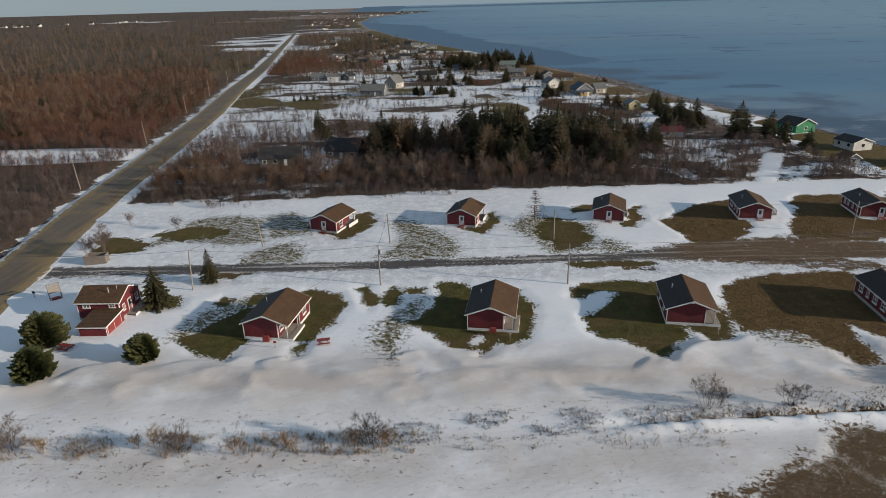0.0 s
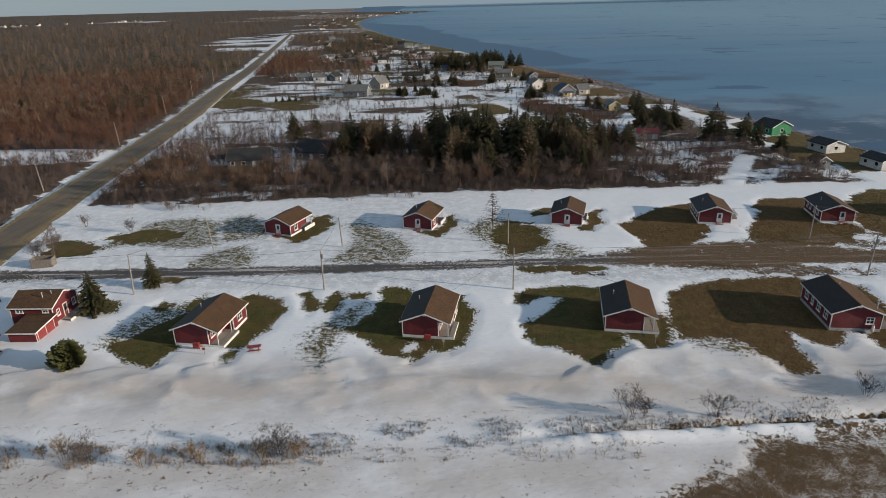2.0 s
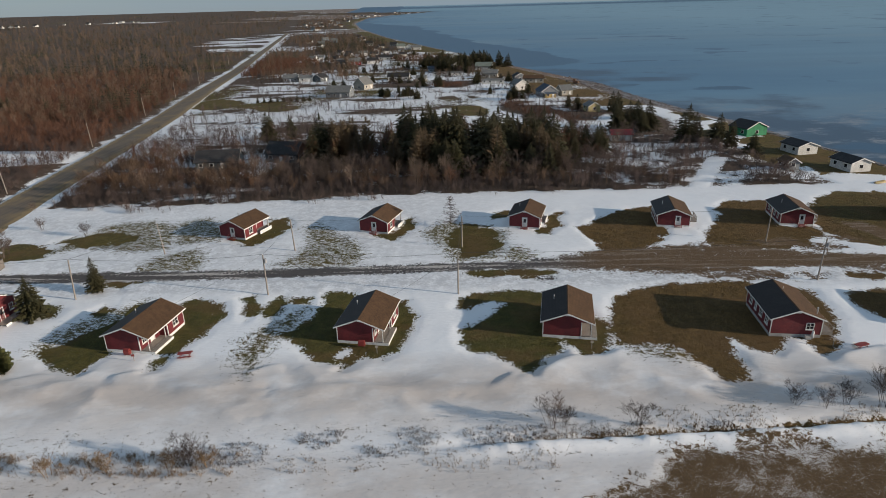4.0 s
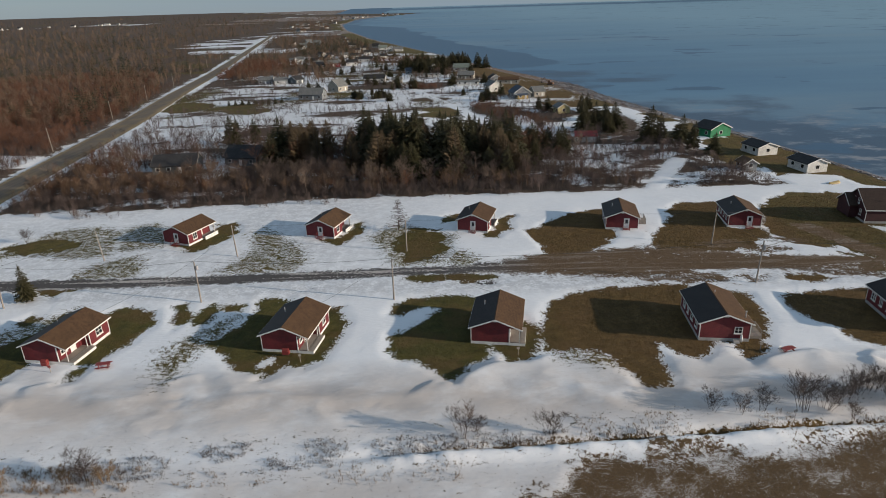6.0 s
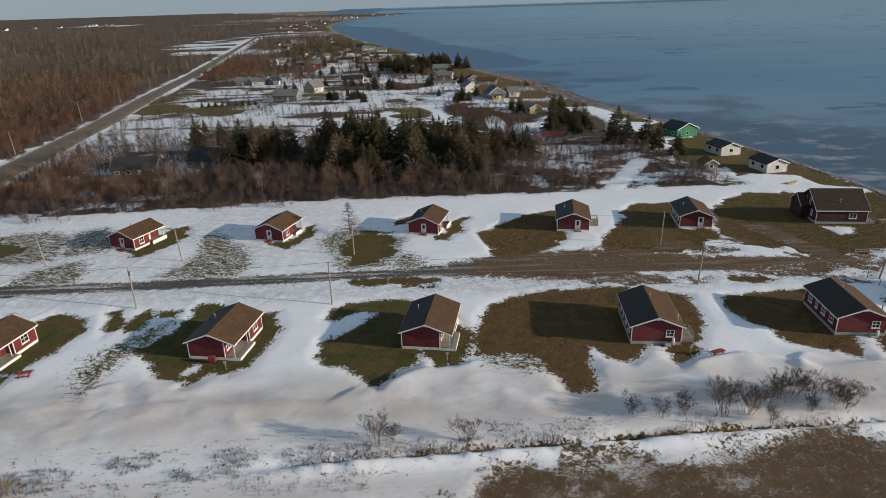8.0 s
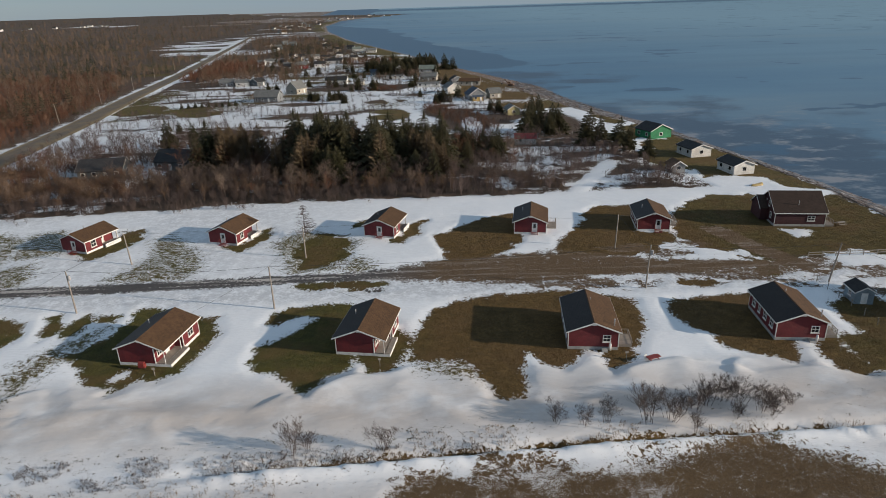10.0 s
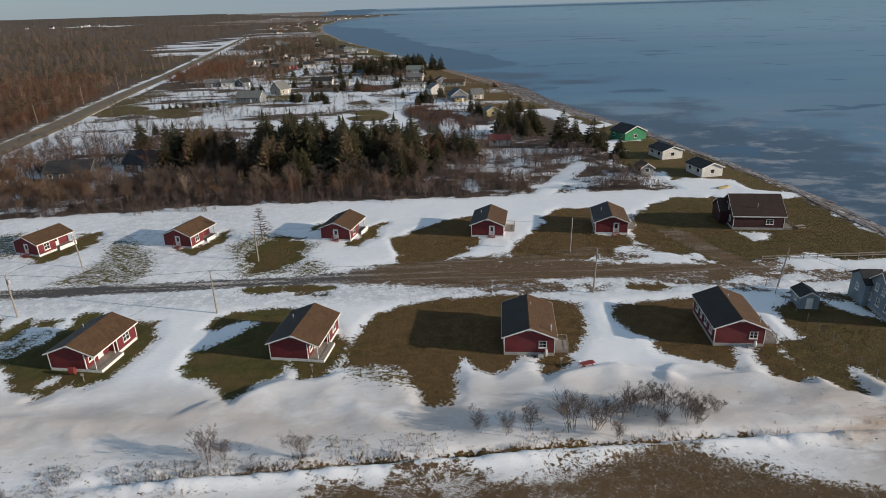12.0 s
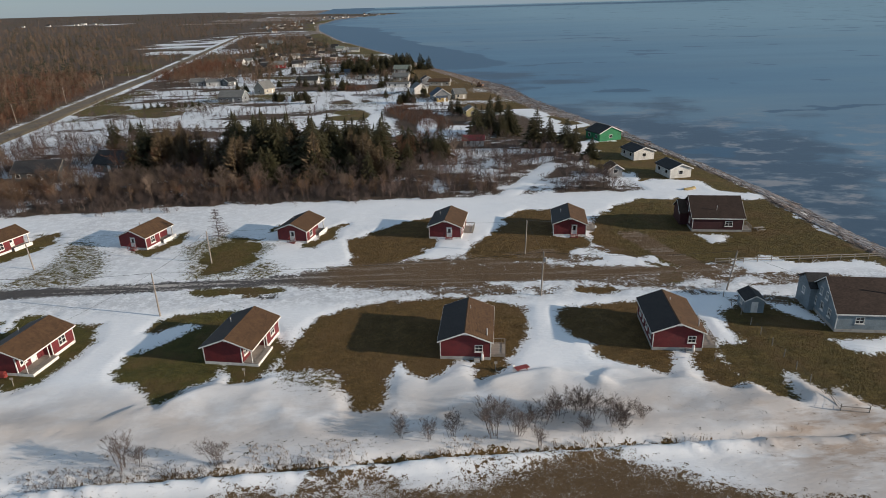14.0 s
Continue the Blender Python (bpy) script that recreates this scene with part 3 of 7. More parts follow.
def far_lawns():
    return [(117, 192, 8, 14), (123, 214, 8, 10), (113, 229, 9, 7), (137, 180, 5, 26), (131, 205, 6, 24), (124, 240, 6, 20), (24, 297, 11, 15), (86, 343, 12, 16), (35, 431, 12, 7), (-28, 446, 14, 6), (-72, 318, 11, 9), (-76, 335, 9, 9), (-108, 338, 12, 18),
            (62, 455, 12, 22), (20, 560, 10, 40), (-10, 780, 14, 50), (118, 262, 8, 12)]


def plots(x, y, outlines):
    """Metres inside the nearest of the outlines, negative outside."""
    d = np.full(x.shape, -6.0)
    for pts in outlines:
        q = np.array(pts)
        near = (x > q[:, 0].min() - 6) & (x < q[:, 0].max() + 6) & (y > q[:, 1].min() - 6) & (y < q[:, 1].max() + 6)
        if not near.any():
            continue
        px_, py_ = x[near], y[near]
        best, inside = np.full(px_.shape, 1e9), np.zeros(px_.shape, dtype=bool)
        for (ax, ay), (bx, by) in zip(pts, pts[1:] + pts[:1]):
            ex, ey = bx - ax, by - ay
            t = np.clip(((px_ - ax) * ex + (py_ - ay) * ey) / max(ex * ex + ey * ey, 1e-9), 0, 1)
            best = np.minimum(best, np.hypot(px_ - ax - t * ex, py_ - ay - t * ey))
            if ay != by:
                inside ^= ((ay > py_) != (by > py_)) & (px_ < ex * (py_ - ay) / (by - ay) + ax)
        d[near] = np.maximum(d[near], np.where(inside, best, -best))
    return np.clip(d, -6, 6)


def crest(x, y, a, b, h, gentle=3.2, steep=0.7):
    """A wind-cut snow crest from a to b: a gentle slope to the south, a short steep one to the north."""
    dx, dy = b[0] - a[0], b[1] - a[1]
    n = math.hypot(dx, dy)
    t = ((x - a[0]) * dx + (y - a[1]) * dy) / n ** 2
    bend = 0.06 * n * np.sin(np.pi * np.clip(t, 0, 1)) + 0.35 * hash_noise(x / 2.5, y / 2.5, 91)
    d = (-(x - a[0]) * dy + (y - a[1]) * dx) / n - bend
    win = np.clip((t + 0.08) / 0.25, 0, 1) * np.clip((1.08 - t) / 0.25, 0, 1)
    return h * win * np.where(d > 0, np.clip(1 - d / steep, 0, 1), np.exp(np.clip(d, -20, 0) / gentle))


def ground_masks(x, y):
    p = Patches()
    sx, rx = shore_x(y), road_x(y)
    wob = 0.9 * fbm(x, y, 5.0, 4, 3)
    far_bare = np.where(y > 160, p.ellipses(x, y, far_lawns()) + np.where(y > 210, 4.2 * fbm(x, y * 1.6, 17.0, 4, 8), 1.1 * wob), -6)
    ragged = np.where(y > 103, np.where(x < -38, 2.2, 1.0) * fbm(x, y, 3.2, 4, 5, 0.65), 0.25 * wob + 0.3 * fbm(x, y, 2.0, 3, 6))
    bare = np.maximum(plots(x, y, LAWNS) + ragged, far_bare)
    bare = np.minimum(bare, -plots(x, y, SNOW_LEFT) + 0.3 * wob)
    # stubble field in front, past the snow bank
    field_edge = np.interp(x, [-20, 26, 34, 37, 43, 60, 70, 79, 84, 89, 95, 115], [36, 48.5, 53.5, 56, 58, 58.8, 59.3, 59.8, 58.2, 56.6, 54.6, 48])
    field = np.clip((field_edge - y) * 0.7 + 0.9 * fbm(x, y * 1.6, 6.0, 5, 12, 0.65), -4, 2.0)
    field = np.where(y < 62, field, -6)
    patchy = np.clip((75 - x - 1.2 * (y - 56)) / 14, 0, 1) + np.clip((x - 90) / 8, 0, 1)
    sparse = np.clip(plots(x, y, THIN_SNOW) * 0.55 - 0.25, -4, 0.35)
    sparse = np.maximum(sparse, np.clip(field, -4, 0.5) - 1.9 * patchy * np.clip(fbm(x, y * 1.3, 4.5, 5, 19, 0.65) + 0.3, 0, 1))
    clods = p.ellipses(x, y, [(5, 52, 16, 3.0), (-34, 49.5, 22, 2.0)]) * 0.5
    sparse = np.maximum(sparse, np.clip(clods, -4, -1.75))
    hedge = 0.55 - np.abs(y - 55.6 + 0.4 * wob) * 0.35
    sparse = np.maximum(sparse, np.where(x < 0, np.clip(hedge, -4, -1.25) - 1.5 * np.clip((x + 10) / 10, 0, 1), -4))
    ditch_y = np.interp(x, [-30, 8, 22, 35, 50, 63, 81, 100], [55.5, 57.6, 59.2, 60.0, 60.9, 61.8, 62.5, 63.0])
    strip = 1.6 - np.abs(y - ditch_y - 0.9 + 0.5 * wob) * 0.75
    sparse = np.maximum(sparse, np.where((x > -16) & (x < 96), np.clip(strip, -4, -1.35) - 1.5 * np.clip((-6 - x) / 10, 0, 1) - 1.2 * np.clip((x - 52) / 20, 0, 1), -4))
    weeds = p.ellipses(x, y, [(101, 66.8, 9, 1.2), (100, 62.5, 9, 1.2), (104, 57.5, 9, 1.4), (95, 66.5, 6, 1.0)]) * 0.6
    sparse = np.maximum(sparse, np.clip(weeds, -4, -1.8))
    bare = np.maximum(bare, np.clip(1.4 * field - 0.5 - patchy * (0.95 + 0.9 * np.clip(fbm(x, y * 1.3, 4.5, 5, 19, 0.65) + 0.25, 0, 1.2)), -6, 1.2))
    gully = 0.75 - np.abs(y - ditch_y - 0.1) * 1.6 + 0.35 * wob
    bare = np.maximum(bare, np.where((x > 22) & (x < 88), np.clip(gully, -6, 0.7) - 0.5 * np.clip((34 - x) / 12, 0, 1) - 0.4 * np.clip((x - 78) / 10, 0, 1), -6))
    # the lane between the rows of cottages
    lane_y = np.interp(x, [-90, -15, 5, 22, 60, 118], [107.6, 108.3, 108.8, 110.0, 109.6, 109.2]) + 0.3 * hash_noise(x / 30, y * 0, 4)
    half = np.interp(x, [-90, -70, -20, 20, 50, 90, 106, 115], [3.0, 2.3, 2.2, 1.9, 2.3, 3.2, 1.0, -2])
    lane = half - np.abs(y - lane_y)
    lane = np.where((x > rx) & (x < 118), lane, -6)
    lane = np.maximum(lane, np.clip(plots(x, y, [MUD]) * 0.5 + 0.5 * fbm(x * 0.4, y, 3.0, 3, 14), -6, 0.75))
    mixed = p.ellipses(x, y, [(100, 107, 20, 7), (124, 104, 12, 5), (112, 99, 10, 4), (72, 103, 26, 3.5), (86, 117, 9, 4), (40, 103.5, 14, 2.2)]) * 0.35 + 1.5 * fbm(x * 0.5, y, 4.0, 5, 15, 0.6)
    lane = np.maximum(lane, np.clip(mixed - 1.0, -6, 0.35))
    for a, b in (((101.5, 129), (105, 117)), ((105, 117), (109.5, 107)), ((103.6, 129), (107, 117.5)), ((107, 117.5), (111.4, 108))):
        n = math.hypot(b[0] - a[0], b[1] - a[1])
        t = np.clip(((x - a[0]) * (b[0] - a[0]) + (y - a[1]) * (b[1] - a[1])) / n ** 2, 0, 1)
        lane = np.maximum(lane, 1.5 - np.hypot(x - a[0] - t * (b[0] - a[0]), y - a[1] - t * (b[1] - a[1])))
    # woods, thickets and rough land
    wood = np.minimum(y - wood_edge(x) - 1.2 * wob, np.minimum(x - rx - 9, sx - 26 - x))
    inner = np.where(y < 228, wood, np.minimum(wood, 0.9 + 3.0 * fbm(x, y * 2.2, 46.0, 5, 21, 0.6)))
    drive = np.abs(x - 79 - 0.55 * (y - 157)) - 3.2
    inner = np.where(y < 192, np.minimum(inner, drive), inner)
    inner = np.where(y < 215, np.minimum(inner, 1.9 * fbm(x, y * 1.4, 9.0, 4, 23) + np.interp(x, [-60, -30, -10], [0.6, 0.6, 0.95]) + 0.9 * np.clip((172 - y) / 8, 0, 1)), inner)
    mottle = 2.4 * fbm(x, y * 1.7, 24.0, 5, 31, 0.6) - 0.25 + 0.85 * np.clip((y - 362) / 30, 0, 1) + 0.45 * np.clip((x - 50) / 15, 0, 1)
    inner = np.where((y > 205) & (y < 520) & (x > -125), np.minimum(inner, mottle), inner)
    inner = np.where((x > 60) & (y < 215), np.minimum(inner, 1.5 * fbm(x, y, 7.0, 4, 33) + 0.45), inner)
    west = np.clip((rx - 8.0 - 0.002 * y - x) * 0.8 + 1.6 * wob, -6, 3)
    clearing = p.ellipses(x, y, [(-152, 214, 30, 8), (-318, 1130, 84, 95), (-246, 880, 52, 130), (-315, 990, 62, 80), (-345, 1380, 32, 170), (-520, 1600, 90, 18)])
    town = 130 - np.abs(-(x + 1812) * 0.76 + (y - 2620) * 0.65)
    west = np.minimum(west, np.minimum(np.where(y > 500, 2.6 * fbm(x * 0.3, y, 40.0, 4, 45, 0.6) + 0.3, -5) - np.minimum(clearing, 1.0), np.where(np.abs((x + 1812) * 0.65 + (y - 2620) * 0.76 - 250) < 520, -town / 20 + 3.0 * fbm(x, y, 120.0, 4, 47, 0.6) + 1.0, 6)))
    far = np.clip(2.2 * fbm(x, y * 1.6, 260.0, 5, 41, 0.6) + 1.7, -3, 3)
    village = 2.2 * fbm(x, y * 0.7, 42.0, 5, 43, 0.62) - 0.15
    inner = np.where(y > 520, np.where((y < 840) & (x > -128), np.minimum(far, village), far), inner)
    inner = np.maximum(inner, p.ellipses(x, y, [(51, 302, 12, 22), (58, 272, 12, 26), (15, 393, 12, 9), (-12, 605, 30, 20), (-95, 800, 60, 110), (-135, 545, 34, 62), (-40, 258, 20, 10), (95, 262, 10, 26), (20, 340, 12, 8), (15, 400, 20, 7)]) / 2)
    snowed = p.ellipses(x, y, [(-95, 379, 40, 3.6), (-95, 390, 34, 3.0), (-80, 432, 30, 5), (-20, 620, 22, 12), (-60, 640, 16, 14), (-40, 700, 20, 16), (10, 470, 26, 7), (-20, 540, 26, 9), (-20, 322, 26, 10), (35, 328, 10, 12), (62, 312, 12, 5), (-163, 815, 15, 45), (-60, 300, 22, 9), (60, 262, 4, 20)])
    inner = np.minimum(inner, -snowed)
    lane_e = np.abs(x - np.interp(y, [247, 260, 303, 379, 440], [46, 40, 34, 11, -4])) - 2.6
    inner = np.where((y > 243) & (y < 440), np.minimum(inner, lane_e), inner)
    inner = np.where((x < rx + 8) & (y < 1250), -6, inner)
    brush = np.maximum(np.clip(inner, -6, 3), west)
    brush = np.where(x > sx - 1, -6, brush)
    strand = np.clip((x - sx + 30) / 6, -1, 1) * np.where(y > 300, 1, -1)
    bare = np.where(y > 300, np.maximum(bare, np.clip(strand + 1.5 * fbm(x, y, 30.0, 3, 51), -3, 2)), bare)
    shore = np.clip((x - sx + 1.5 + wob) / 2.5, -1, 1)
    shore = np.maximum(shore, np.clip(p.ellipses(x / 20, y / 20, [(-30, 165, 20, 15), (-10, 70, 2.2, 6), (-42, 140, 8, 5)]) * 2, -1, 1))
    dusty = np.clip(1.15 - np.abs(y - 68.5) / 9, 0, 1) ** 0.7 * np.clip((x + 75) / 20, 0, 1)
    dusty = np.maximum(dusty, np.clip(1 - np.abs(y - 52) / 8, 0, 0.8))
    dusty = np.maximum(dusty, np.clip((x - 84) / 14, 0, 1) * np.clip((70 - y) / 4, 0, 1))
    dusty = dusty * (1 - 0.85 * np.exp(-(((y - ditch_y + 1.6) / 1.3) ** 2)) * np.clip((x - 14) / 16, 0, 1) * np.clip((98 - x) / 10, 0, 1))
    thin = np.clip((y - 94) / 10, 0, 1) * np.clip(0.75 + 0.5 * fbm(x, y, 14.0, 3, 62), 0.0, 1) * np.clip((40 - x) / 40, 0.25, 1) * 0.6
    thin = np.maximum(thin, np.clip(1 - np.abs(y - 103) / 6, 0, 0.75))
    green = np.clip((44 - x) / 10, 0, 1) * np.where(y < 103, 1, 0.75) * np.clip((y - 66) / 4, 0, 1)
    green = np.maximum(green, np.clip((x - 96) / 12, 0, 0.5) * np.clip((y - 66) / 4, 0, 1))
    soil = np.clip((61.5 - y) / 1.5, 0, 1)
    muddy = np.clip(p.ellipses(x, y, [(114, 61, 20, 9), (103, 66.5, 12, 3)]) * 0.3, 0, 1)
    frosty = np.where((x > 70) & (y < 100), 0.35, np.where((x > 36) & (x < 66) & (y > 105) & (y < 132), 0.6, 0.15)) * np.clip(fbm(x, y, 12.0, 2, 60) + 0.5, 0, 1)
    # relief: drifts, the ditch with its bank, lowered wind scoops, the beach
    soft = np.clip(-np.maximum(np.maximum(bare, lane), brush) / 1.5, 0, 1)
    z = 0.16 * soft
    band = np.clip(1 - np.abs(y - 69.5) / 8.5, 0, 1)
    dune = 1 - np.abs(fbm(x + 0.9 * y, y * 2.1 - 0.15 * x, 19.0, 3, 71))
    z = z + band * soft * (0.6 * np.clip(dune, 0, 1) ** 2 + 0.08 * fbm(x, y * 2, 6.0, 3, 73))
    rim = np.where(bare > -2.0, np.exp(-(((bare + 2.0) / 0.8) ** 2)), np.exp(-(((bare + 2.0) / 2.6) ** 2)))
    z = z + 0.12 * rim * np.clip(1 - np.abs(y - 73) / 7, 0, 1) ** 0.5 * np.clip(0.7 + 0.5 * fbm(x, y, 13.0, 3, 74), 0, 1.4)
    for a, b, h in (((66.5, 73.6), (76.5, 77.6), 0.75), ((75.5, 77.7), (83.5, 73.4), 0.7), ((81, 73.2), (84.3, 77.5), 0.5), ((24, 70.8), (40, 78.2), 0.6), ((-58, 69.5), (-48, 75), 0.4),
                    ((-31, 72.5), (-26, 75), 0.45), ((-13, 73.2), (-8.5, 75.6), 0.45), ((20, 69), (33, 78), 0.45), ((-75, 70), (-58, 69.5), 0.3), ((84, 73.4), (104, 71), 0.4), ((-46, 72), (-33, 74.5), 0.3)):
        z = z + crest(x, y, a, b, 0.78 * h) * soft
    z = z + 0.05 * soft * fbm(x, y, 8.0, 3, 75)
    in_x = np.clip((x - 12) / 10, 0, 1) * np.clip((118 - x) / 10, 0, 1)
    z = z - in_x * 0.75 * np.exp(-(((y - ditch_y) / 0.6) ** 2))
    z = z + in_x * 0.55 * np.exp(-(((y - ditch_y + 1.5) / 0.95) ** 2)) * (1 + 0.2 * hash_noise(x / 2.3 + y * 0.6, y / 2, 77) + 0.5 * hash_noise(x / 0.8 + y * 1.1, y / 1.4, 78))
    z = np.where((y > 40) & (y < 165) & (x > -90) & (x < 140), z, 0.15 * soft)
    z = z + 46 * np.clip((np.hypot(x - 20, y) - 2500) / 2300, 0, 1) ** 2
    z = z - 0.5 * np.clip(1 - np.abs(x - rx + 8) / 2.5, 0, 1) * np.clip((y - 60) / 20, 0, 1)
    bw = beach_w(y)
    beach = np.clip((x - sx) / bw, 0, 1)
    z = z - 3.2 * beach - 2.0 * np.clip((x - sx - bw) / 60, 0, 1) + np.where(beach > 0, 0.25 * fbm(x, y, 2.0, 2, 79) * (1 - beach), 0)
    return dict(bare=bare, sparse=sparse, lane=lane, brush=brush, shore=shore, dusty=dusty, green=green, frosty=frosty, thin=thin, soil=soil, muddy=muddy, grey=np.clip((44 - x) / 12, 0, 1)), z


def sheet(name, xs, ys, fill, material, smooth=True):
    """One regular sheet of quads on the lines xs and ys, with float attributes."""
    gx, gy = np.meshgrid(xs, ys)
    masks, z = fill(gx, gy)
    co = np.stack([gx, gy, z], -1).reshape(-1, 3)
    nx, ny = len(xs), len(ys)
    i = (np.arange(ny - 1)[:, None] * nx + np.arange(nx - 1)[None]).ravel()
    quads = np.stack([i, i + 1, i + nx + 1, i + nx], 1)
    return mesh_object(name, co, quads, material, smooth, masks)


def mesh_object(name, co, faces, material, smooth=False, masks=None):
    me = bpy.data.meshes.new(name)
    k = faces.shape[1]
    me.vertices.add(len(co))
    me.vertices.foreach_set("co", np.ascontiguousarray(co, dtype=np.float32).ravel())
    me.loops.add(faces.size)
    me.loops.foreach_set("vertex_index", np.ascontiguousarray(faces, dtype=np.int32).ravel())
    me.polygons.add(len(faces))
    me.polygons.foreach_set("loop_start", np.arange(0, faces.size, k, dtype=np.int32))
    me.polygons.foreach_set("use_smooth", np.full(len(faces), smooth))
    for key, value in (masks or {}).items():
        me.attributes.new(key, "FLOAT", "POINT").data.foreach_set("value", np.ascontiguousarray(value, dtype=np.float32).ravel())
    me.update(calc_edges=True)
    me.validate()
    me.materials.append(material)
    return new(name, me)


def lines(parts):
    return np.unique(np.concatenate([np.arange(a, b, s) for a, b, s in parts]).round(3))


def growing(start, stop, first, factor):
    out, v, s = [], start, first
    while v < stop:
        out.append(v)
        s *= factor
        v += s
    return np.array(out + [stop])


ground_xs = np.unique(np.concatenate([-growing(112, 4700, 1.5, 1.045), lines([(-112, 160, 0.55)]), growing(160, 4700, 2, 1.09)]).round(3))
ground_ys = np.unique(np.concatenate([-growing(-36, 1500, 2, 1.12), lines([(36, 170, 0.5), (170, 262, 1.2)]), growing(262, 4800, 1.3, 1.03)]).round(3))
ground = sheet("ground", ground_xs, ground_ys, ground_masks, GROUND)
tagged(ground, "snow-covered ground with bare grass patches and drifts", "ground", kind="structure")


def sea_fill(x, y):
    sx = shore_x(y)
    r = np.hypot(x - 20, y)
    z = -2.2 + 50 * np.clip((r - 2500) / 2300, 0, 1) ** 2
    outer = np.interp(y, [480, 520, 552, 610, 712, 914, 1686, 2300], [20, 75, 113, 125, 103, 55, -70, -300]) + 14 * fbm(x, y, 60.0, 4, 65)
    lobe = (outer - x) / 25
    far_dark = 0.35 - np.abs(r - 4500) / 400
    near_shore = 0.85 - (x - sx - 8) / 85 + 0.4 * np.clip((215 - y) / 60, -1, 1) + 0.7 * fbm(x, y, 30.0, 4, 66)
    open_ = np.clip(np.maximum(lobe, far_dark), -1, 1)
    floes = np.clip(1.25 - (x - sx) / 130, 0, 0.9) * np.clip((340 - y) / 110, 0, 1)
    # paler sea colour from 120 m offshore, and again beyond 2200 m
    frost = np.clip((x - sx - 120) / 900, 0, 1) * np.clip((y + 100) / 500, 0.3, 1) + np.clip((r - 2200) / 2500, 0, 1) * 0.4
    return dict(frost=np.clip(frost, 0, 1), open=open_, floes=floes, murk=np.clip(near_shore, -1, 1)), z


sea_ys = np.unique(np.concatenate([-growing(0, 600, 8, 1.2), growing(0, 4800, 4, 1.03)]).round(2))
sea_xs = np.unique(np.concatenate([-growing(-100, 600, 6, 1.04), growing(100, 4800, 3, 1.04)]).round(2))
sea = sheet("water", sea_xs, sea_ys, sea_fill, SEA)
tagged(sea, "blue-grey half-frozen sea with dark leads", "sea", kind="structure")


def make_road():
    ys = np.concatenate([np.arange(20, 420, 2.0), np.arange(420, 1400, 12.0)])
    us = np.linspace(-1.16, 1.16, 15)
    gy, gu = np.meshgrid(ys, us, indexing="ij")
    cx = road_x(gy)
    half = np.interp(gy, [20, 110, 160, 300, 500, 800, 1400], [5.7, 5.6, 5.7, 5.9, 5.0, 3.8, 3.2])
    x = cx + gu * half
    z = 0.24 - 0.07 * gu ** 2 + np.where(np.abs(gu) > 1, -0.25 * (np.abs(gu) - 1) * 4, 0) + 0.08 * np.clip(gu - 0.95, 0, 1)
    co = np.stack([x, gy, z], -1).reshape(-1, 3)
    n = len(us)
    i = (np.arange(len(ys) - 1)[:, None] * n + np.arange(n - 1)[None]).ravel()
    ob = mesh_object("road", co, np.stack([i, i + 1, i + n + 1, i + n], 1), ASPHALT, True, dict(across=gu))
    return tagged(ob, "worn grey-brown asphalt country road with snowy verges", "road", kind="structure")


make_road()


# ---- houses ----
def wall_sheet(u0, u1, z0, z1, openings):
    """Rectangles of a wall round its openings (u0, u1, z0, z1)."""
    us = sorted({u0, u1, *[o[0] for o in openings], *[o[1] for o in openings]})
    zs = sorted({z0, z1, *[o[2] for o in openings], *[o[3] for o in openings]})
    for a, b in zip(us, us[1:]):
        for c, d in zip(zs, zs[1:]):
            um, zm = (a + b) / 2, (c + d) / 2
            if not any(o[0] < um < o[1] and o[2] < zm < o[3] for o in openings):
                yield a, b, c, d


def side_box(bm, side, u0, u1, z0, z1, p0, p1):
    """A box in a wall: side 'x' runs along y at x = p, side 'y' along x at y = p."""
    if side == "y":
        box(bm, u0, u1, min(p0, p1), max(p0, p1), z0, z1)
    else:
        box(bm, min(p0, p1), max(p0, p1), u0, u1, z0, z1)


def wall(parent, side, at, inward, u0, u1, z0, z1, openings, material, peak=None):
    bm = bmesh.new()
    for a, b, c, d in wall_sheet(u0, u1, z0, z1, openings):
        side_box(bm, side, a, b, c, d, at, at + 0.14 * inward)
    if peak:
        prism(bm, [(peak[0], z1), (peak[1], z1), (peak[2], peak[3])], at, at + 0.14 * inward, side)
    bmesh.ops.remove_doubles(bm, verts=bm.verts[:], dist=0.001)
    return part("wall", bm, material, parent)


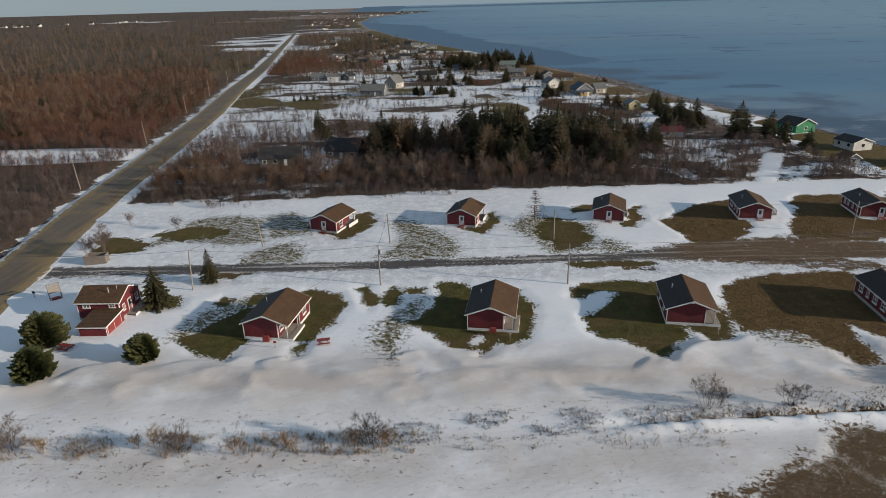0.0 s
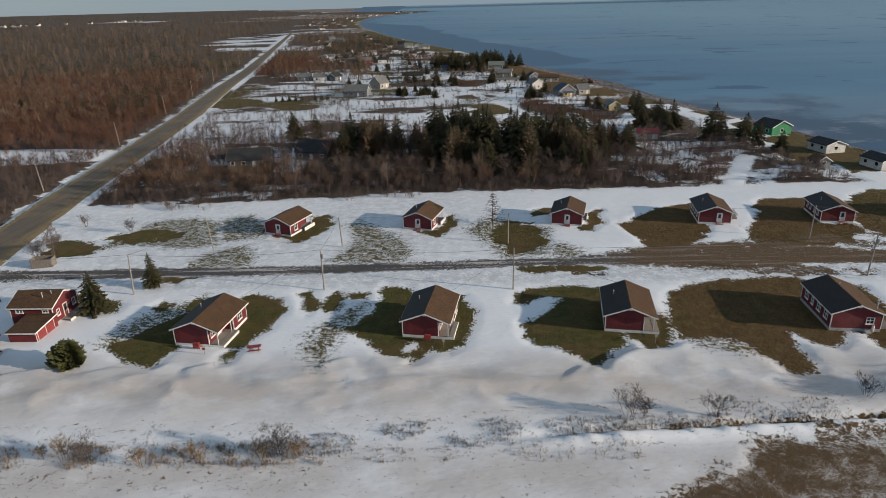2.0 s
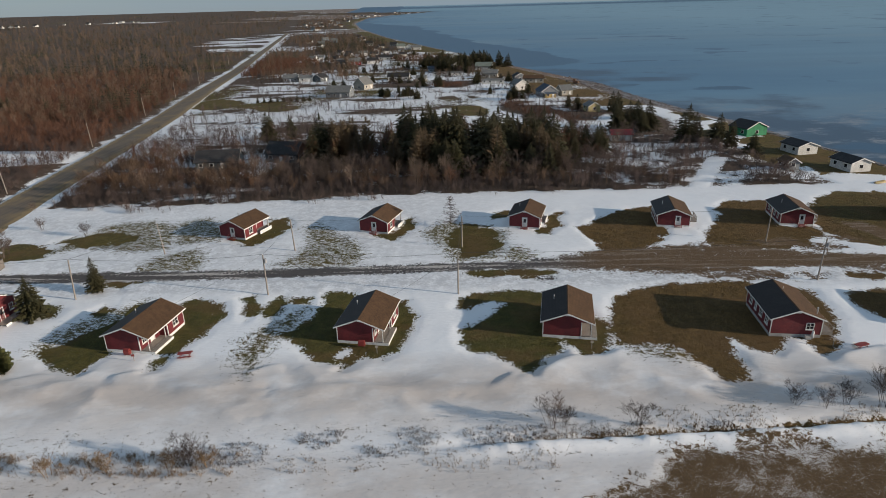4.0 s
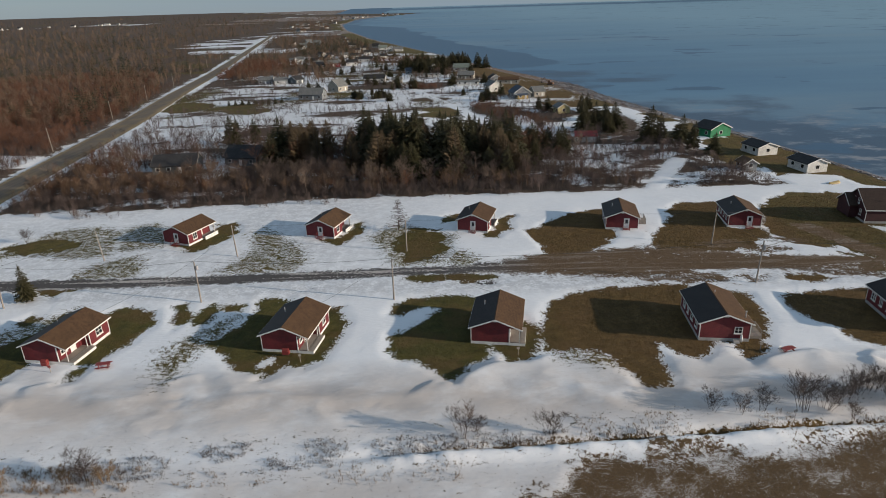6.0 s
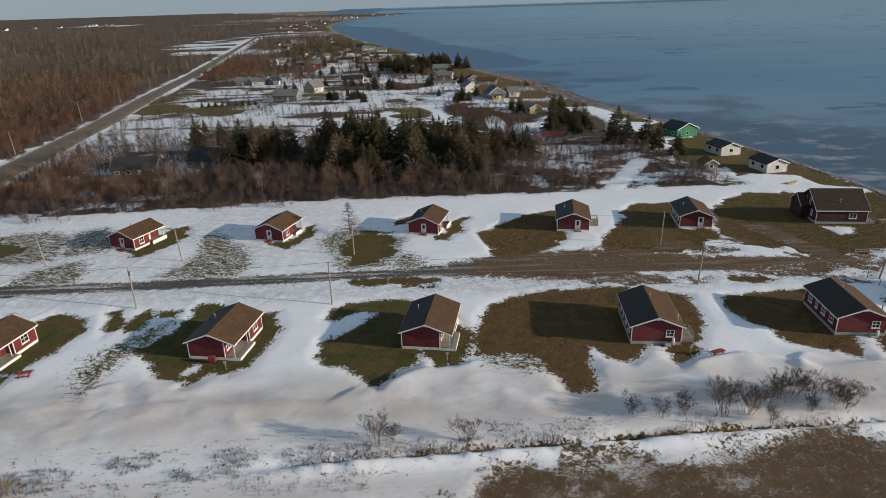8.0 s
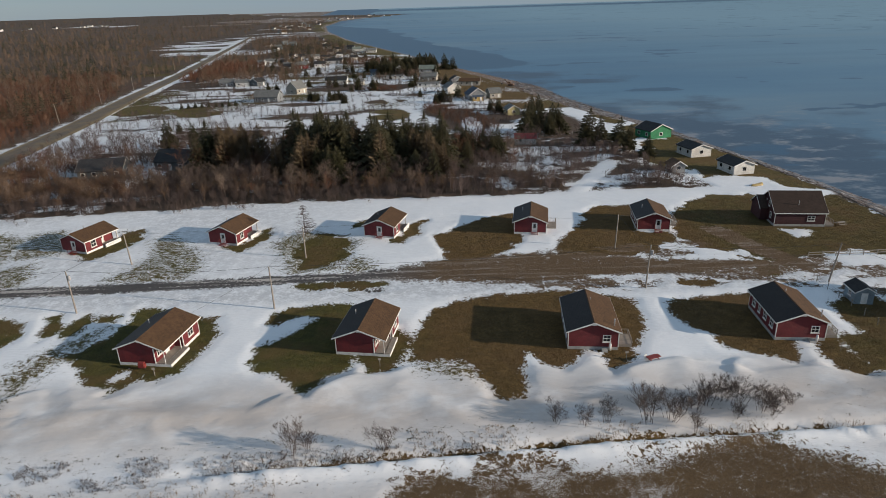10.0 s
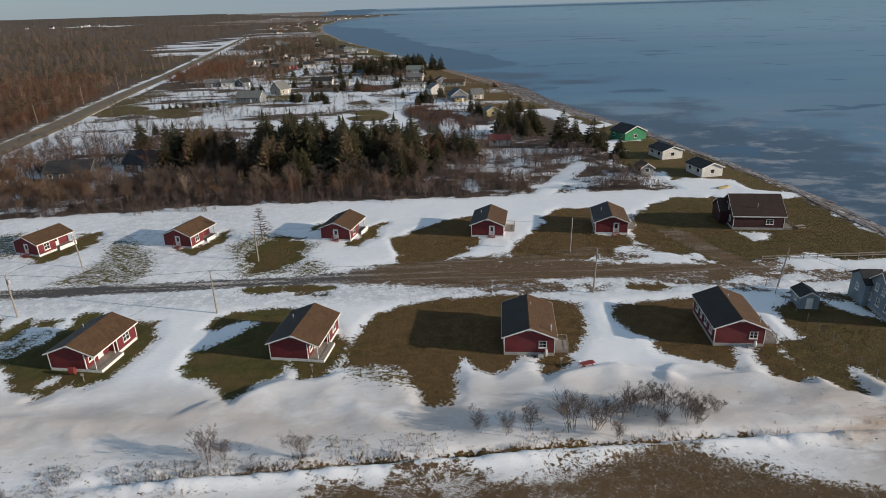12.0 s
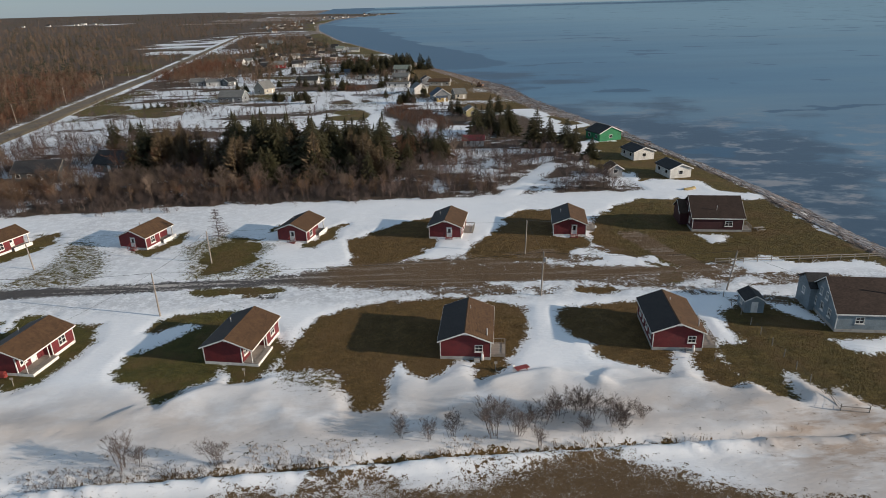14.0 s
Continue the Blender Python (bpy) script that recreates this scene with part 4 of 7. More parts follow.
def window(parent, side, at, out, u0, u1, z0, z1, bars=1):
    """A sash window: frame with mullions, sunk pane, sill."""
    win = new("window")
    win.parent = parent
    bm = bmesh.new()
    t = 0.065
    for a, b, c, d in ((u0 - t, u0 + 0.03, z0 - t, z1 + t), (u1 - 0.03, u1 + t, z0 - t, z1 + t), (u0 + 0.03, u1 - 0.03, z1 - 0.03, z1 + t), (u0 + 0.03, u1 - 0.03, z0 - t, z0 + 0.03)):
        side_box(bm, side, a, b, c, d, at - 0.02 * out, at + 0.05 * out)
    for k in range(bars):
        m = u0 + (u1 - u0) * (k + 1) / (bars + 1)
        side_box(bm, side, m - 0.025, m + 0.025, z0, z1, at - 0.05 * out, at + 0.02 * out)
    m = (z0 + z1) / 2
    side_box(bm, side, u0, u1, m - 0.025, m + 0.025, at - 0.055 * out, at + 0.022 * out)
    part("frame", bm, WHITE, win)
    bm = bmesh.new()
    side_box(bm, side, u0, u1, z0, z1, at - 0.09 * out, at - 0.075 * out)
    part("pane", bm, PANE, win)
    bm = bmesh.new()
    side_box(bm, side, u0 - 0.13, u1 + 0.13, z0 - 0.15, z0 - t, at, at + 0.12 * out)
    part("sill", bm, WHITE, win)
    return win


def door(parent, side, at, out, u0, u1, z0, z1, label="white panelled door with a glazed upper half"):
    bm = bmesh.new()
    side_box(bm, side, u0, u1, z0, z1, at - 0.08 * out, at - 0.03 * out)
    d = part("door", bm, WHITE, parent, label)
    bm = bmesh.new()
    for a, b, c, e in ((u0 - 0.1, u0 + 0.02, z0, z1 + 0.1), (u1 - 0.02, u1 + 0.1, z0, z1 + 0.1), (u0 + 0.02, u1 - 0.02, z1 - 0.02, z1 + 0.1)):
        side_box(bm, side, a, b, c, e, at - 0.02 * out, at + 0.05 * out)
    part("door_frame", bm, WHITE, d)
    bm = bmesh.new()
    w = u1 - u0
    side_box(bm, side, u0 + 0.22 * w, u1 - 0.22 * w, z0 + 0.95, z1 - 0.2, at - 0.035 * out, at - 0.02 * out)
    part("pane", bm, PANE, d)
    bm = bmesh.new()
    side_box(bm, side, u0 + 0.06, u0 + 0.12, z0 + 0.95, z0 + 1.05, at - 0.04 * out, at + 0.04 * out)
    part("handle", bm, DARK_METAL, d)
    return d


def gable_roof(parent, x0, x1, y0, y1, eave, rise, over=0.35, gable_over=0.4, material=ROOF, west=None):
    """Two slopes with thickness, ridge cap, fascias and bargeboards; the ridge runs along y."""
    xm, half = (x0 + x1) / 2, (x1 - x0) / 2
    k = rise / half
    e = eave - k * over
    top = eave + rise
    a0, a1 = y0 - gable_over, y1 + gable_over
    t = 0.14
    bm = bmesh.new()
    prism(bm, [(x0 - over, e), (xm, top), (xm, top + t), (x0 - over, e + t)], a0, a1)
    # west, if given, is a copy of material with the slope's shade painted in
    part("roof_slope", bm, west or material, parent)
    bm = bmesh.new()
    prism(bm, [(xm, top), (x1 + over, e), (x1 + over, e + t), (xm, top + t)], a0, a1)
    part("roof_slope", bm, material, parent)
    bm = bmesh.new()
    prism(bm, [(xm - 0.16, top + t - 0.16 * k + 0.012), (xm, top + t + 0.012), (xm + 0.16, top + t - 0.16 * k + 0.012), (xm, top + t + 0.03)], a0, a1)
    part("ridge_cap", bm, material, parent)
    for yy in (a0 - 0.03, a1):
        for s in (-1, 1):
            bm = bmesh.new()
            prism(bm, [(xm, top - 0.06), (xm + s * (half + over), e - 0.06), (xm + s * (half + over), e + t + 0.01), (xm, top + t + 0.01)], yy, yy + 0.03)
            part("bargeboard", bm, WHITE, parent)
    for s in (-1, 1):
        xx = xm + s * (half + over)
        one_box("fascia", (xx - (0.0 if s > 0 else 0.03), xx + (0.03 if s > 0 else 0.0), a0, a1, e - 0.06, e + t - 0.02), WHITE, parent)


def corner_boards(parent, x0, x1, y0, y1, z0, z1, skip=()):
    for i, (x, y) in enumerate(((x0, y0), (x1, y0), (x0, y1), (x1, y1))):
        if i in skip:
            continue
        bm = bmesh.new()
        sx, sy = (-1 if x == x0 else 1), (-1 if y == y0 else 1)
        side_box(bm, "y", min(x - sx * 0.1, x + sx * 0.025), max(x - sx * 0.1, x + sx * 0.025), z0, z1, y, y + sy * 0.025)
        side_box(bm, "x", min(y - sy * 0.1, y), max(y - sy * 0.1, y), z0, z1, x, x + sx * 0.025)
        part("corner_board", bm, WHITE, parent)


def skirting(parent, x0, x1, y0, y1, z1, material=WHITE):
    bm = bmesh.new()
    for a, b, c, d in ((x0, x1, y0, y0 + 0.1), (x0, x1, y1 - 0.1, y1), (x0, x0 + 0.1, y0 + 0.1, y1 - 0.1), (x1 - 0.1, x1, y0 + 0.1, y1 - 0.1)):
        box(bm, a, b, c, d, -0.25, z1)
    part("skirting", bm, material, parent)


def vent_pipe(parent, x, y, z0, z1, r=0.07, name="stove_pipe"):
    p = rod(name, (x, y, z0), (x, y, z1), r, METAL, parent, "galvanised metal pipe")
    rod("cap", (x, y, z1), (x, y, z1 + 0.12), r * 1.7, METAL, p, r1=r * 0.5)


def planks(parent, name, x0, x1, y0, y1, z, material, along="x", step=0.14, thick=0.04):
    bm = bmesh.new()
    box(bm, x0, x1, y0, y1, z - thick, z)
    return part(name, bm, material, parent)


BALUSTERS = {}


def baluster_mesh(h, material):
    key = (round(h, 3), material.name)
    if key in BALUSTERS:
        return BALUSTERS[key]
    bm = bmesh.new()
    tube(bm, (0, 0, 0), (0, 0, h), 0.018, 0.018, 4)
    me = BALUSTERS[key] = bpy.data.meshes.new("baluster")
    bm.to_mesh(me)
    bm.free()
    me.materials.append(material)
    return me


def railing(parent, a, b, z, h, material, posts=3):
    """Handrail, lower rail, posts and balusters from a to b."""
    a, b = Vector((*a, z)), Vector((*b, z))
    d = b - a
    up = Vector((0, 0, 1))
    rail = new("railing")
    rail.parent = parent
    for i in range(posts):
        p = a + d * i / (posts - 1)
        rod("post", p, p + up * (h + 0.05), 0.055, material, rail, sides=4)
    rod("handrail", a + up * h, b + up * h, 0.05, material, rail, sides=4)
    rod("lower_rail", a + up * 0.15, b + up * 0.15, 0.035, material, rail, sides=4)
    n = int(d.length / 0.22)
    me = baluster_mesh(h - 0.15, material)
    for i in range(1, n):
        o = new("baluster", me)
        o.parent = rail
        o.location = a + d * i / n + up * 0.15


def porch_cottage(x, y, turn, w, l, label):
    """A cottage whose front right corner is a roofed porch."""
    h = holder("cottage", pose(x, y, 0.0, 0, 0, turn), label, "cottage", "holiday cottages")
    x0, x1, y0, y1 = -w / 2, w / 2, -l / 2, l / 2
    fl, ev = 0.45, 2.75
    px, py = x1 - 1.5, y0 + l * 0.52
    skirting(h, x0, x1, y0, y1, fl)
    wall(h, "y", y0, 1, x0, px, fl, ev, [], RED, peak=(x0, x1, 0, ev + 1.38))
    wall(h, "x", px, -1, y0 + 0.14, py, fl, ev, [(y0 + 2.6, y0 + 3.5, fl, fl + 2.0), (y0 + 0.7, y0 + 1.8, fl + 0.8, fl + 1.9)], RED)
    door(h, "x", px, 1, y0 + 2.6, y0 + 3.5, fl + 0.02, fl + 2.0)
    window(h, "x", px, 1, y0 + 0.7, y0 + 1.8, fl + 0.8, fl + 1.9)
    wall(h, "y", py, 1, px, x1 - 0.14, fl, ev, [], RED)
    wall(h, "x", x1, -1, py, y1, fl, ev, [(py + 1.5, py + 2.8, fl + 0.75, fl + 1.95)], RED)
    window(h, "x", x1, 1, py + 1.5, py + 2.8, fl + 0.75, fl + 1.95)
    wall(h, "x", x0, 1, y0 + 0.14, y1, fl, ev, [(-2.4, -1.5, fl + 0.8, fl + 1.9), (1.4, 2.3, fl + 0.8, fl + 1.9)], RED)
    window(h, "x", x0, -1, -2.4, -1.5, fl + 0.8, fl + 1.9)
    window(h, "x", x0, -1, 1.4, 2.3, fl + 0.8, fl + 1.9)
    wall(h, "y", y1, -1, x0 + 0.14, x1 - 0.14, fl, ev, [], RED, peak=(x0, x1, 0, ev + 1.38))
    gable_roof(h, x0, x1, y0, y1, ev, 1.38, west=ROOF_SHADED)
    corner_boards(h, x0, px, y0, y0 + 0.14, fl, ev, skip=(2, 3))
    corner_boards(h, x0, x1, py, y1, fl, ev, skip=(0,))
    planks(h, "deck", px, x1 + 0.75, y0, py, fl, OLD_WOOD, "y")
    bm = bmesh.new()
    box(bm, px, x1 + 0.78, y0 - 0.03, y0 + 0.04, -0.2, fl - 0.04)
    box(bm, x1 + 0.71, x1 + 0.78, y0 + 0.04, py, -0.2, fl - 0.04)
    part("deck_skirt", bm, WHITE, h, "white painted deck skirt boards")
    rod("porch_post", (x1 - 0.1, y0 + 0.1, fl), (x1 - 0.1, y0 + 0.1, ev + 0.05), 0.065, WHITE, h, sides=4)
    rod("porch_post", (x1 - 0.1, py - 0.6, fl), (x1 - 0.1, py - 0.6, ev + 0.05), 0.065, WHITE, h, sides=4)
    bm = bmesh.new()
    box(bm, x1 - 0.14, x1, y0, py, ev - 0.2, ev)
    part("porch_beam", bm, WHITE, h)
    vent_pipe(h, x0 + 1.5, 1.2, ev + 0.4, ev + 1.35)
    prism_bm = bmesh.new()
    box(prism_bm, -0.3, 0.3, y0 - 0.07, y0 - 0.001, ev + 0.95, ev + 1.2)
    part("gable_vent", prism_bm, WHITE, h, "white gable vent")
    return h


def back_cottage(x, y, turn, w, l, label, deck=False, porch_back=True):
    """A cottage with a door and red steps in its front gable."""
    h = holder("cottage", pose(x, y, 0.0, 0, 0, turn), label, "cottage", "holiday cottages")
    x0, x1, y0, y1 = -w / 2, w / 2, -l / 2, l / 2
    fl, ev = 0.45, 2.75
    dx = -0.35 if not deck else 0.45
    skirting(h, x0, x1, y0, y1, fl)
    wall(h, "y", y0, 1, x0, x1, fl, ev, [(dx, dx + 0.95, fl, fl + 2.05)], RED, peak=(x0, x1, 0, ev + 1.38))
    door(h, "y", y0, -1, dx, dx + 0.95, fl + 0.02, fl + 2.05)
    if porch_back:
        px, py = x1 - 1.4, y0 + l * 0.5
        wall(h, "x", x1, -1, y0 + 0.14, py, fl, ev, [(y0 + 1.5, y0 + 2.7, fl + 0.6, fl + 1.95)], RED)
        window(h, "x", x1, 1, y0 + 1.5, y0 + 2.7, fl + 0.6, fl + 1.95)
        wall(h, "x", px, -1, py, y1 - 0.14, fl, ev, [(py + 0.8, py + 1.7, fl, fl + 2.0)], RED)
        door(h, "x", px, 1, py + 0.8, py + 1.7, fl + 0.02, fl + 2.0)
        wall(h, "y", py, -1, px, x1 - 0.14, fl, ev, [], RED)
        wall(h, "y", y1, -1, x0, px, fl, ev, [], RED, peak=(x0, x1, 0, ev + 1.38))
        planks(h, "deck", px, x1 + 0.8, py, y1, fl, OLD_WOOD, "y")
        one_box("deck_skirt", (x1 + 0.75, x1 + 0.82, py, y1, -0.2, fl + 0.35), WHITE, h, "white boarded deck rail")
        rod("porch_post", (x1 - 0.1, y1 - 0.1, fl), (x1 - 0.1, y1 - 0.1, ev + 0.05), 0.065, WHITE, h, sides=4)
        one_box("porch_beam", (x1 - 0.14, x1, py, y1, ev - 0.2, ev), WHITE, h)
    else:
        wall(h, "x", x1, -1, y0 + 0.14, y1 - 0.14, fl, ev, [(0.3, 1.3, fl, fl + 2.0), (-2.6, -1.5, fl + 0.7, fl + 1.9)], RED)
        door(h, "x", x1, 1, 0.3, 1.3, fl + 0.02, fl + 2.0)
        window(h, "x", x1, 1, -2.6, -1.5, fl + 0.7, fl + 1.9)
        wall(h, "y", y1, -1, x0, x1, fl, ev, [], RED, peak=(x0, x1, 0, ev + 1.38))
    wins = [(-3.4, -2.6), (-1.3, -0.5), (0.9, 1.7), (2.6, 3.4)] if deck else [(-2.0, -1.1), (1.2, 2.1)]
    wall(h, "x", x0, 1, y0 + 0.14, y1 - 0.14, fl, ev, [(a, b, fl + 0.8, fl + 1.8) for a, b in wins], RED)
    for a, b in wins:
        window(h, "x", x0, -1, a, b, fl + 0.8, fl + 1.8)
    gable_roof(h, x0, x1, y0, y1, ev, 1.38, west=ROOF_SHADED)
    corner_boards(h, x0, x1, y0, y1, fl, ev)
    # red steps with a handrail
    st = new("steps")
    st.parent = h
    for k in range(3):
        one_box("tread", (dx - 0.25, dx + 1.2, y0 - 0.32 * (k + 1) - 0.1, y0 - 0.32 * k - 0.1, fl - 0.16 * k - 0.05, fl - 0.16 * k), RED_PAINT, st)
    for xx in (dx - 0.25, dx + 1.15):
        one_box("stringer", (xx, xx + 0.05, y0 - 1.06, y0 - 0.06, -0.1, fl - 0.35), RED_PAINT, st)
        rod("handrail", (xx, y0 - 0.1, fl + 0.9), (xx, y0 - 1.05, 0.8), 0.04, RED_PAINT, st, sides=4)
        rod("rail_post", (xx, y0 - 1.05, -0.1), (xx, y0 - 1.05, 0.85), 0.04, RED_PAINT, st, sides=4)
        rod("rail_post", (xx, y0 - 0.12, fl - 0.1), (xx, y0 - 0.12, fl + 0.95), 0.04, RED_PAINT, st, sides=4)
    if deck:
        side_deck(h, x1, -1.2, 2.6, fl)
    vent_pipe(h, x0 + 1.6, 0.6, ev + 0.5, ev + 1.4)
    prism_bm = bmesh.new()
    box(prism_bm, -0.3, 0.3, y0 - 0.07, y0 - 0.001, ev + 0.95, ev + 1.2)
    part("gable_vent", prism_bm, WHITE, h, "white gable vent")
    return h


def side_deck(h, x1, y0, y1, fl, out=2.1):
    planks(h, "deck", x1 + 0.005, x1 + out, y0, y1, fl - 0.02, OLD_WOOD, "x")
    for xx in (x1 + 0.1, x1 + out - 0.1):
        for yy in (y0 + 0.1, (y0 + y1) / 2, y1 - 0.1):
            one_box("deck_post", (xx - 0.05, xx + 0.05, yy - 0.05, yy + 0.05, -0.3, fl - 0.06), OLD_WOOD, h)
    one_box("deck_skirt", (x1 + 0.01, x1 + out, y0 - 0.04, y0 - 0.005, 0.05, fl - 0.02), OLD_WOOD, h)
    railing(h, (x1 + out - 0.05, y0 + 0.05), (x1 + out - 0.05, y1 - 0.05), fl - 0.02, 0.85, OLD_WOOD)
    railing(h, (x1 + 0.1, y1 - 0.05), (x1 + out - 0.1, y1 - 0.05), fl - 0.02, 0.85, OLD_WOOD, 2)


def bungalow(x, y, turn, w, l, label):
    h = holder("bungalow", pose(x, y, 0.0, 0, 0, turn), label, "bungalow", "holiday bungalows")
    x0, x1, y0, y1 = -w / 2, w / 2, -l / 2, l / 2
    fl, ev, rise = 0.5, 2.95, 1.36
    skirting(h, x0, x1, y0, y1, fl, CONCRETE)
    gw = (1.35, 2.35, fl + 0.85, fl + 1.8)
    wall(h, "y", y0, 1, x0, x1, fl, ev, [gw], RED, peak=(x0, x1, 0, ev + rise))
    window(h, "y", y0, -1, *gw)
    wins = [(-4.0, -2.9), (-1.6, -0.5), (0.8, 1.5), (2.7, 3.8)]
    wall(h, "x", x0, 1, y0 + 0.14, y1 - 0.14, fl, ev, [(a, b, fl + 0.8, fl + 1.85) for a, b in wins], RED)
    for a, b in wins:
        window(h, "x", x0, -1, a, b, fl + 0.8, fl + 1.85)
    wall(h, "x", x1, -1, y0 + 0.14, y1 - 0.14, fl, ev, [(-2.5, -1.5, fl, fl + 2.05), (0.3, 1.9, fl + 0.8, fl + 1.9), (3.2, 4.2, fl + 0.8, fl + 1.9)], RED)
    door(h, "x", x1, 1, -2.5, -1.5, fl + 0.02, fl + 2.05)
    window(h, "x", x1, 1, 0.3, 1.9, fl + 0.8, fl + 1.9, 2)
    window(h, "x", x1, 1, 3.2, 4.2, fl + 0.8, fl + 1.9)
    wall(h, "y", y1, -1, x0, x1, fl, ev, [], RED, peak=(x0, x1, 0, ev + rise))
    gable_roof(h, x0, x1, y0, y1, ev, rise, west=ROOF_SHADED)
    corner_boards(h, x0, x1, y0, y1, fl, ev)
    side_deck(h, x1, y0 + 0.9, y0 + 3.8, fl, 2.0)
    vent_pipe(h, x1 - 0.55, y0 + 1.1, ev, ev + 1.3, 0.09)
    vent_pipe(h, 0.4, 2.2, ev + 1.0, ev + 1.6, 0.06, "vent_pipe")
    bm = bmesh.new()
    box(bm, -0.35, 0.35, y0 - 0.07, y0 - 0.001, ev + 0.9, ev + 1.15)
    part("gable_vent", bm, WHITE, h, "white gable vent")
    bm = bmesh.new()
    box(bm, x1 - 2.3, x1 - 1.5, y0 - 0.75, y0 - 0.02, -0.1, 0.28)
    box(bm, x1 - 2.3, x1 - 1.5, y0 - 0.4, y0 - 0.02, 0.28, 0.46)
    part("steps", bm, CONCRETE, h, "grey concrete steps")
    return h


def gas_cylinder(x, y, z=0.05):
    h = holder("gas_cylinder", pose(x, y, z), "white propane cylinder standing against a house wall", "gas cylinder", "propane cylinders")
    bm = bmesh.new()
    for (r0, z0), (r1, z1) in zip(((0.15, 0), (0.19, 0.08), (0.19, 0.95), (0.13, 1.1)), ((0.19, 0.08), (0.19, 0.95), (0.13, 1.1), (0.05, 1.16))):
        tube(bm, (0, 0, z0), (0, 0, z1), r0, r1, 12)
    part("tank", bm, TANK, h, smooth=True)
    rod("valve", (0, 0, 1.15), (0, 0, 1.28), 0.04, DARK_METAL, h)


def long_house(name, label, x, y, turn, w, d, colour, roof, eave, rise, wing, wins, door_at=None, cat="house", fl=0.5):
    """A house whose ridge runs along x, with a gabled wing towards -x. wins: (u, width, sill, height) in the front."""
    h = holder(name, pose(x, y, 0, 0, 0, turn), label, cat)
    x0, x1, y0, y1 = 0, w, 0, d
    skirting(h, x0, x1, y0, y1, fl, CONCRETE)
    ops = [(u, u + a, s, s + b) for u, a, s, b in wins]
    wall(h, "y", y0, 1, x0, x1, fl, eave, ops, colour)
    for o in ops:
        window(h, "y", y0, -1, *o)
    wall(h, "y", y1, -1, x0, x1, fl, eave, [], colour)
    gops = [(d * 0.2, d * 0.2 + 0.8, 1.3, 2.5), (d * 0.45, d * 0.45 + 0.8, 1.3, 2.5), (d * 0.7, d * 0.7 + 0.8, 1.3, 2.5)] if wing else []
    wall(h, "x", x0, 1, y0 + 0.14, y1 - 0.14, fl, eave, gops, colour, peak=(y0, y1, d / 2, eave + rise))
    for o in gops:
        window(h, "x", x0, -1, *o)
    if rise > 2.5:
        for u in (d * 0.36, d * 0.56):
            window(h, "x", x0 + 0.003, -1, u, u + 0.7, eave + 0.35, eave + 1.45)
    wall(h, "x", x1, -1, y0 + 0.14, y1 - 0.14, fl, eave, [], colour, peak=(y0, y1, d / 2, eave + rise))
    k = rise / (d / 2)
    o, t = 0.3, 0.15
    for s in (0, 1):
        bm = bmesh.new()
        ya, yb = (y0 - o, d / 2) if s == 0 else (y1 + o, d / 2)
        prism(bm, [(ya, eave - k * o), (yb, eave + rise), (yb, eave + rise + t), (ya, eave - k * o + t)], x0 - o, x1 + o, "x")
        part("roof_slope", bm, roof, h)
        for xx in (x0 - o - 0.03, x1 + o):
            bm = bmesh.new()
            prism(bm, [(ya, eave - k * o - 0.06), (yb, eave + rise - 0.06), (yb, eave + rise + t + 0.01), (ya, eave - k * o + t + 0.01)], xx, xx + 0.03, "x")
            part("bargeboard", bm, WHITE, h)
        one_box("fascia", (x0 - o, x1 + o, ya - (0.03 if s == 0 else 0), ya + (0 if s == 0 else 0.03), eave - k * o - 0.06, eave - k * o + t), WHITE, h)
    corner_boards(h, x0, x1, y0, y1, fl, eave)
    return h


A_LABEL = "red cottage with brown roof and corner porch"
B_LABEL = "red clapboard cottage with white gable door"
porch_cottage(-31.2, 84.6, -8.5, 7.0, 9.2, A_LABEL + " near pines")
porch_cottage(2.6, 86.0, -9, 7.0, 9.4, A_LABEL + " on a green lawn")
porch_cottage(33.0, 86.6, -9.5, 7.1, 9.4, A_LABEL + " on a half-bare lawn")
bungalow(65.6, 86.3, -6.5, 7.0, 10.3, "red clapboard bungalow with side deck on brown lawn")
bungalow(95.2, 86.7, -6.7, 6.8, 10.3, "red clapboard bungalow with side deck beside wire fence")
back_cottage(-30.6, 131.6, -20, 6.6, 8.4, B_LABEL + " beside bare thicket")
back_cottage(-0.4, 133.4, -16, 6.6, 8.4, B_LABEL + " on open snow")
back_cottage(32.5, 134.4, -15, 6.7, 8.6, B_LABEL + " beside a bare larch", porch_back=True)
back_cottage(64.4, 134.0, -10, 6.8, 9.6, B_LABEL + " and grey side deck", deck=True, porch_back=False)
back_cottage(90.4, 133.2, -9, 6.7, 9.6, B_LABEL + " and side deck on grass", deck=True, porch_back=False)
for gx, gy in ((67.3, 80.7), (96.6, 80.9)):
    gas_cylinder(gx, gy)


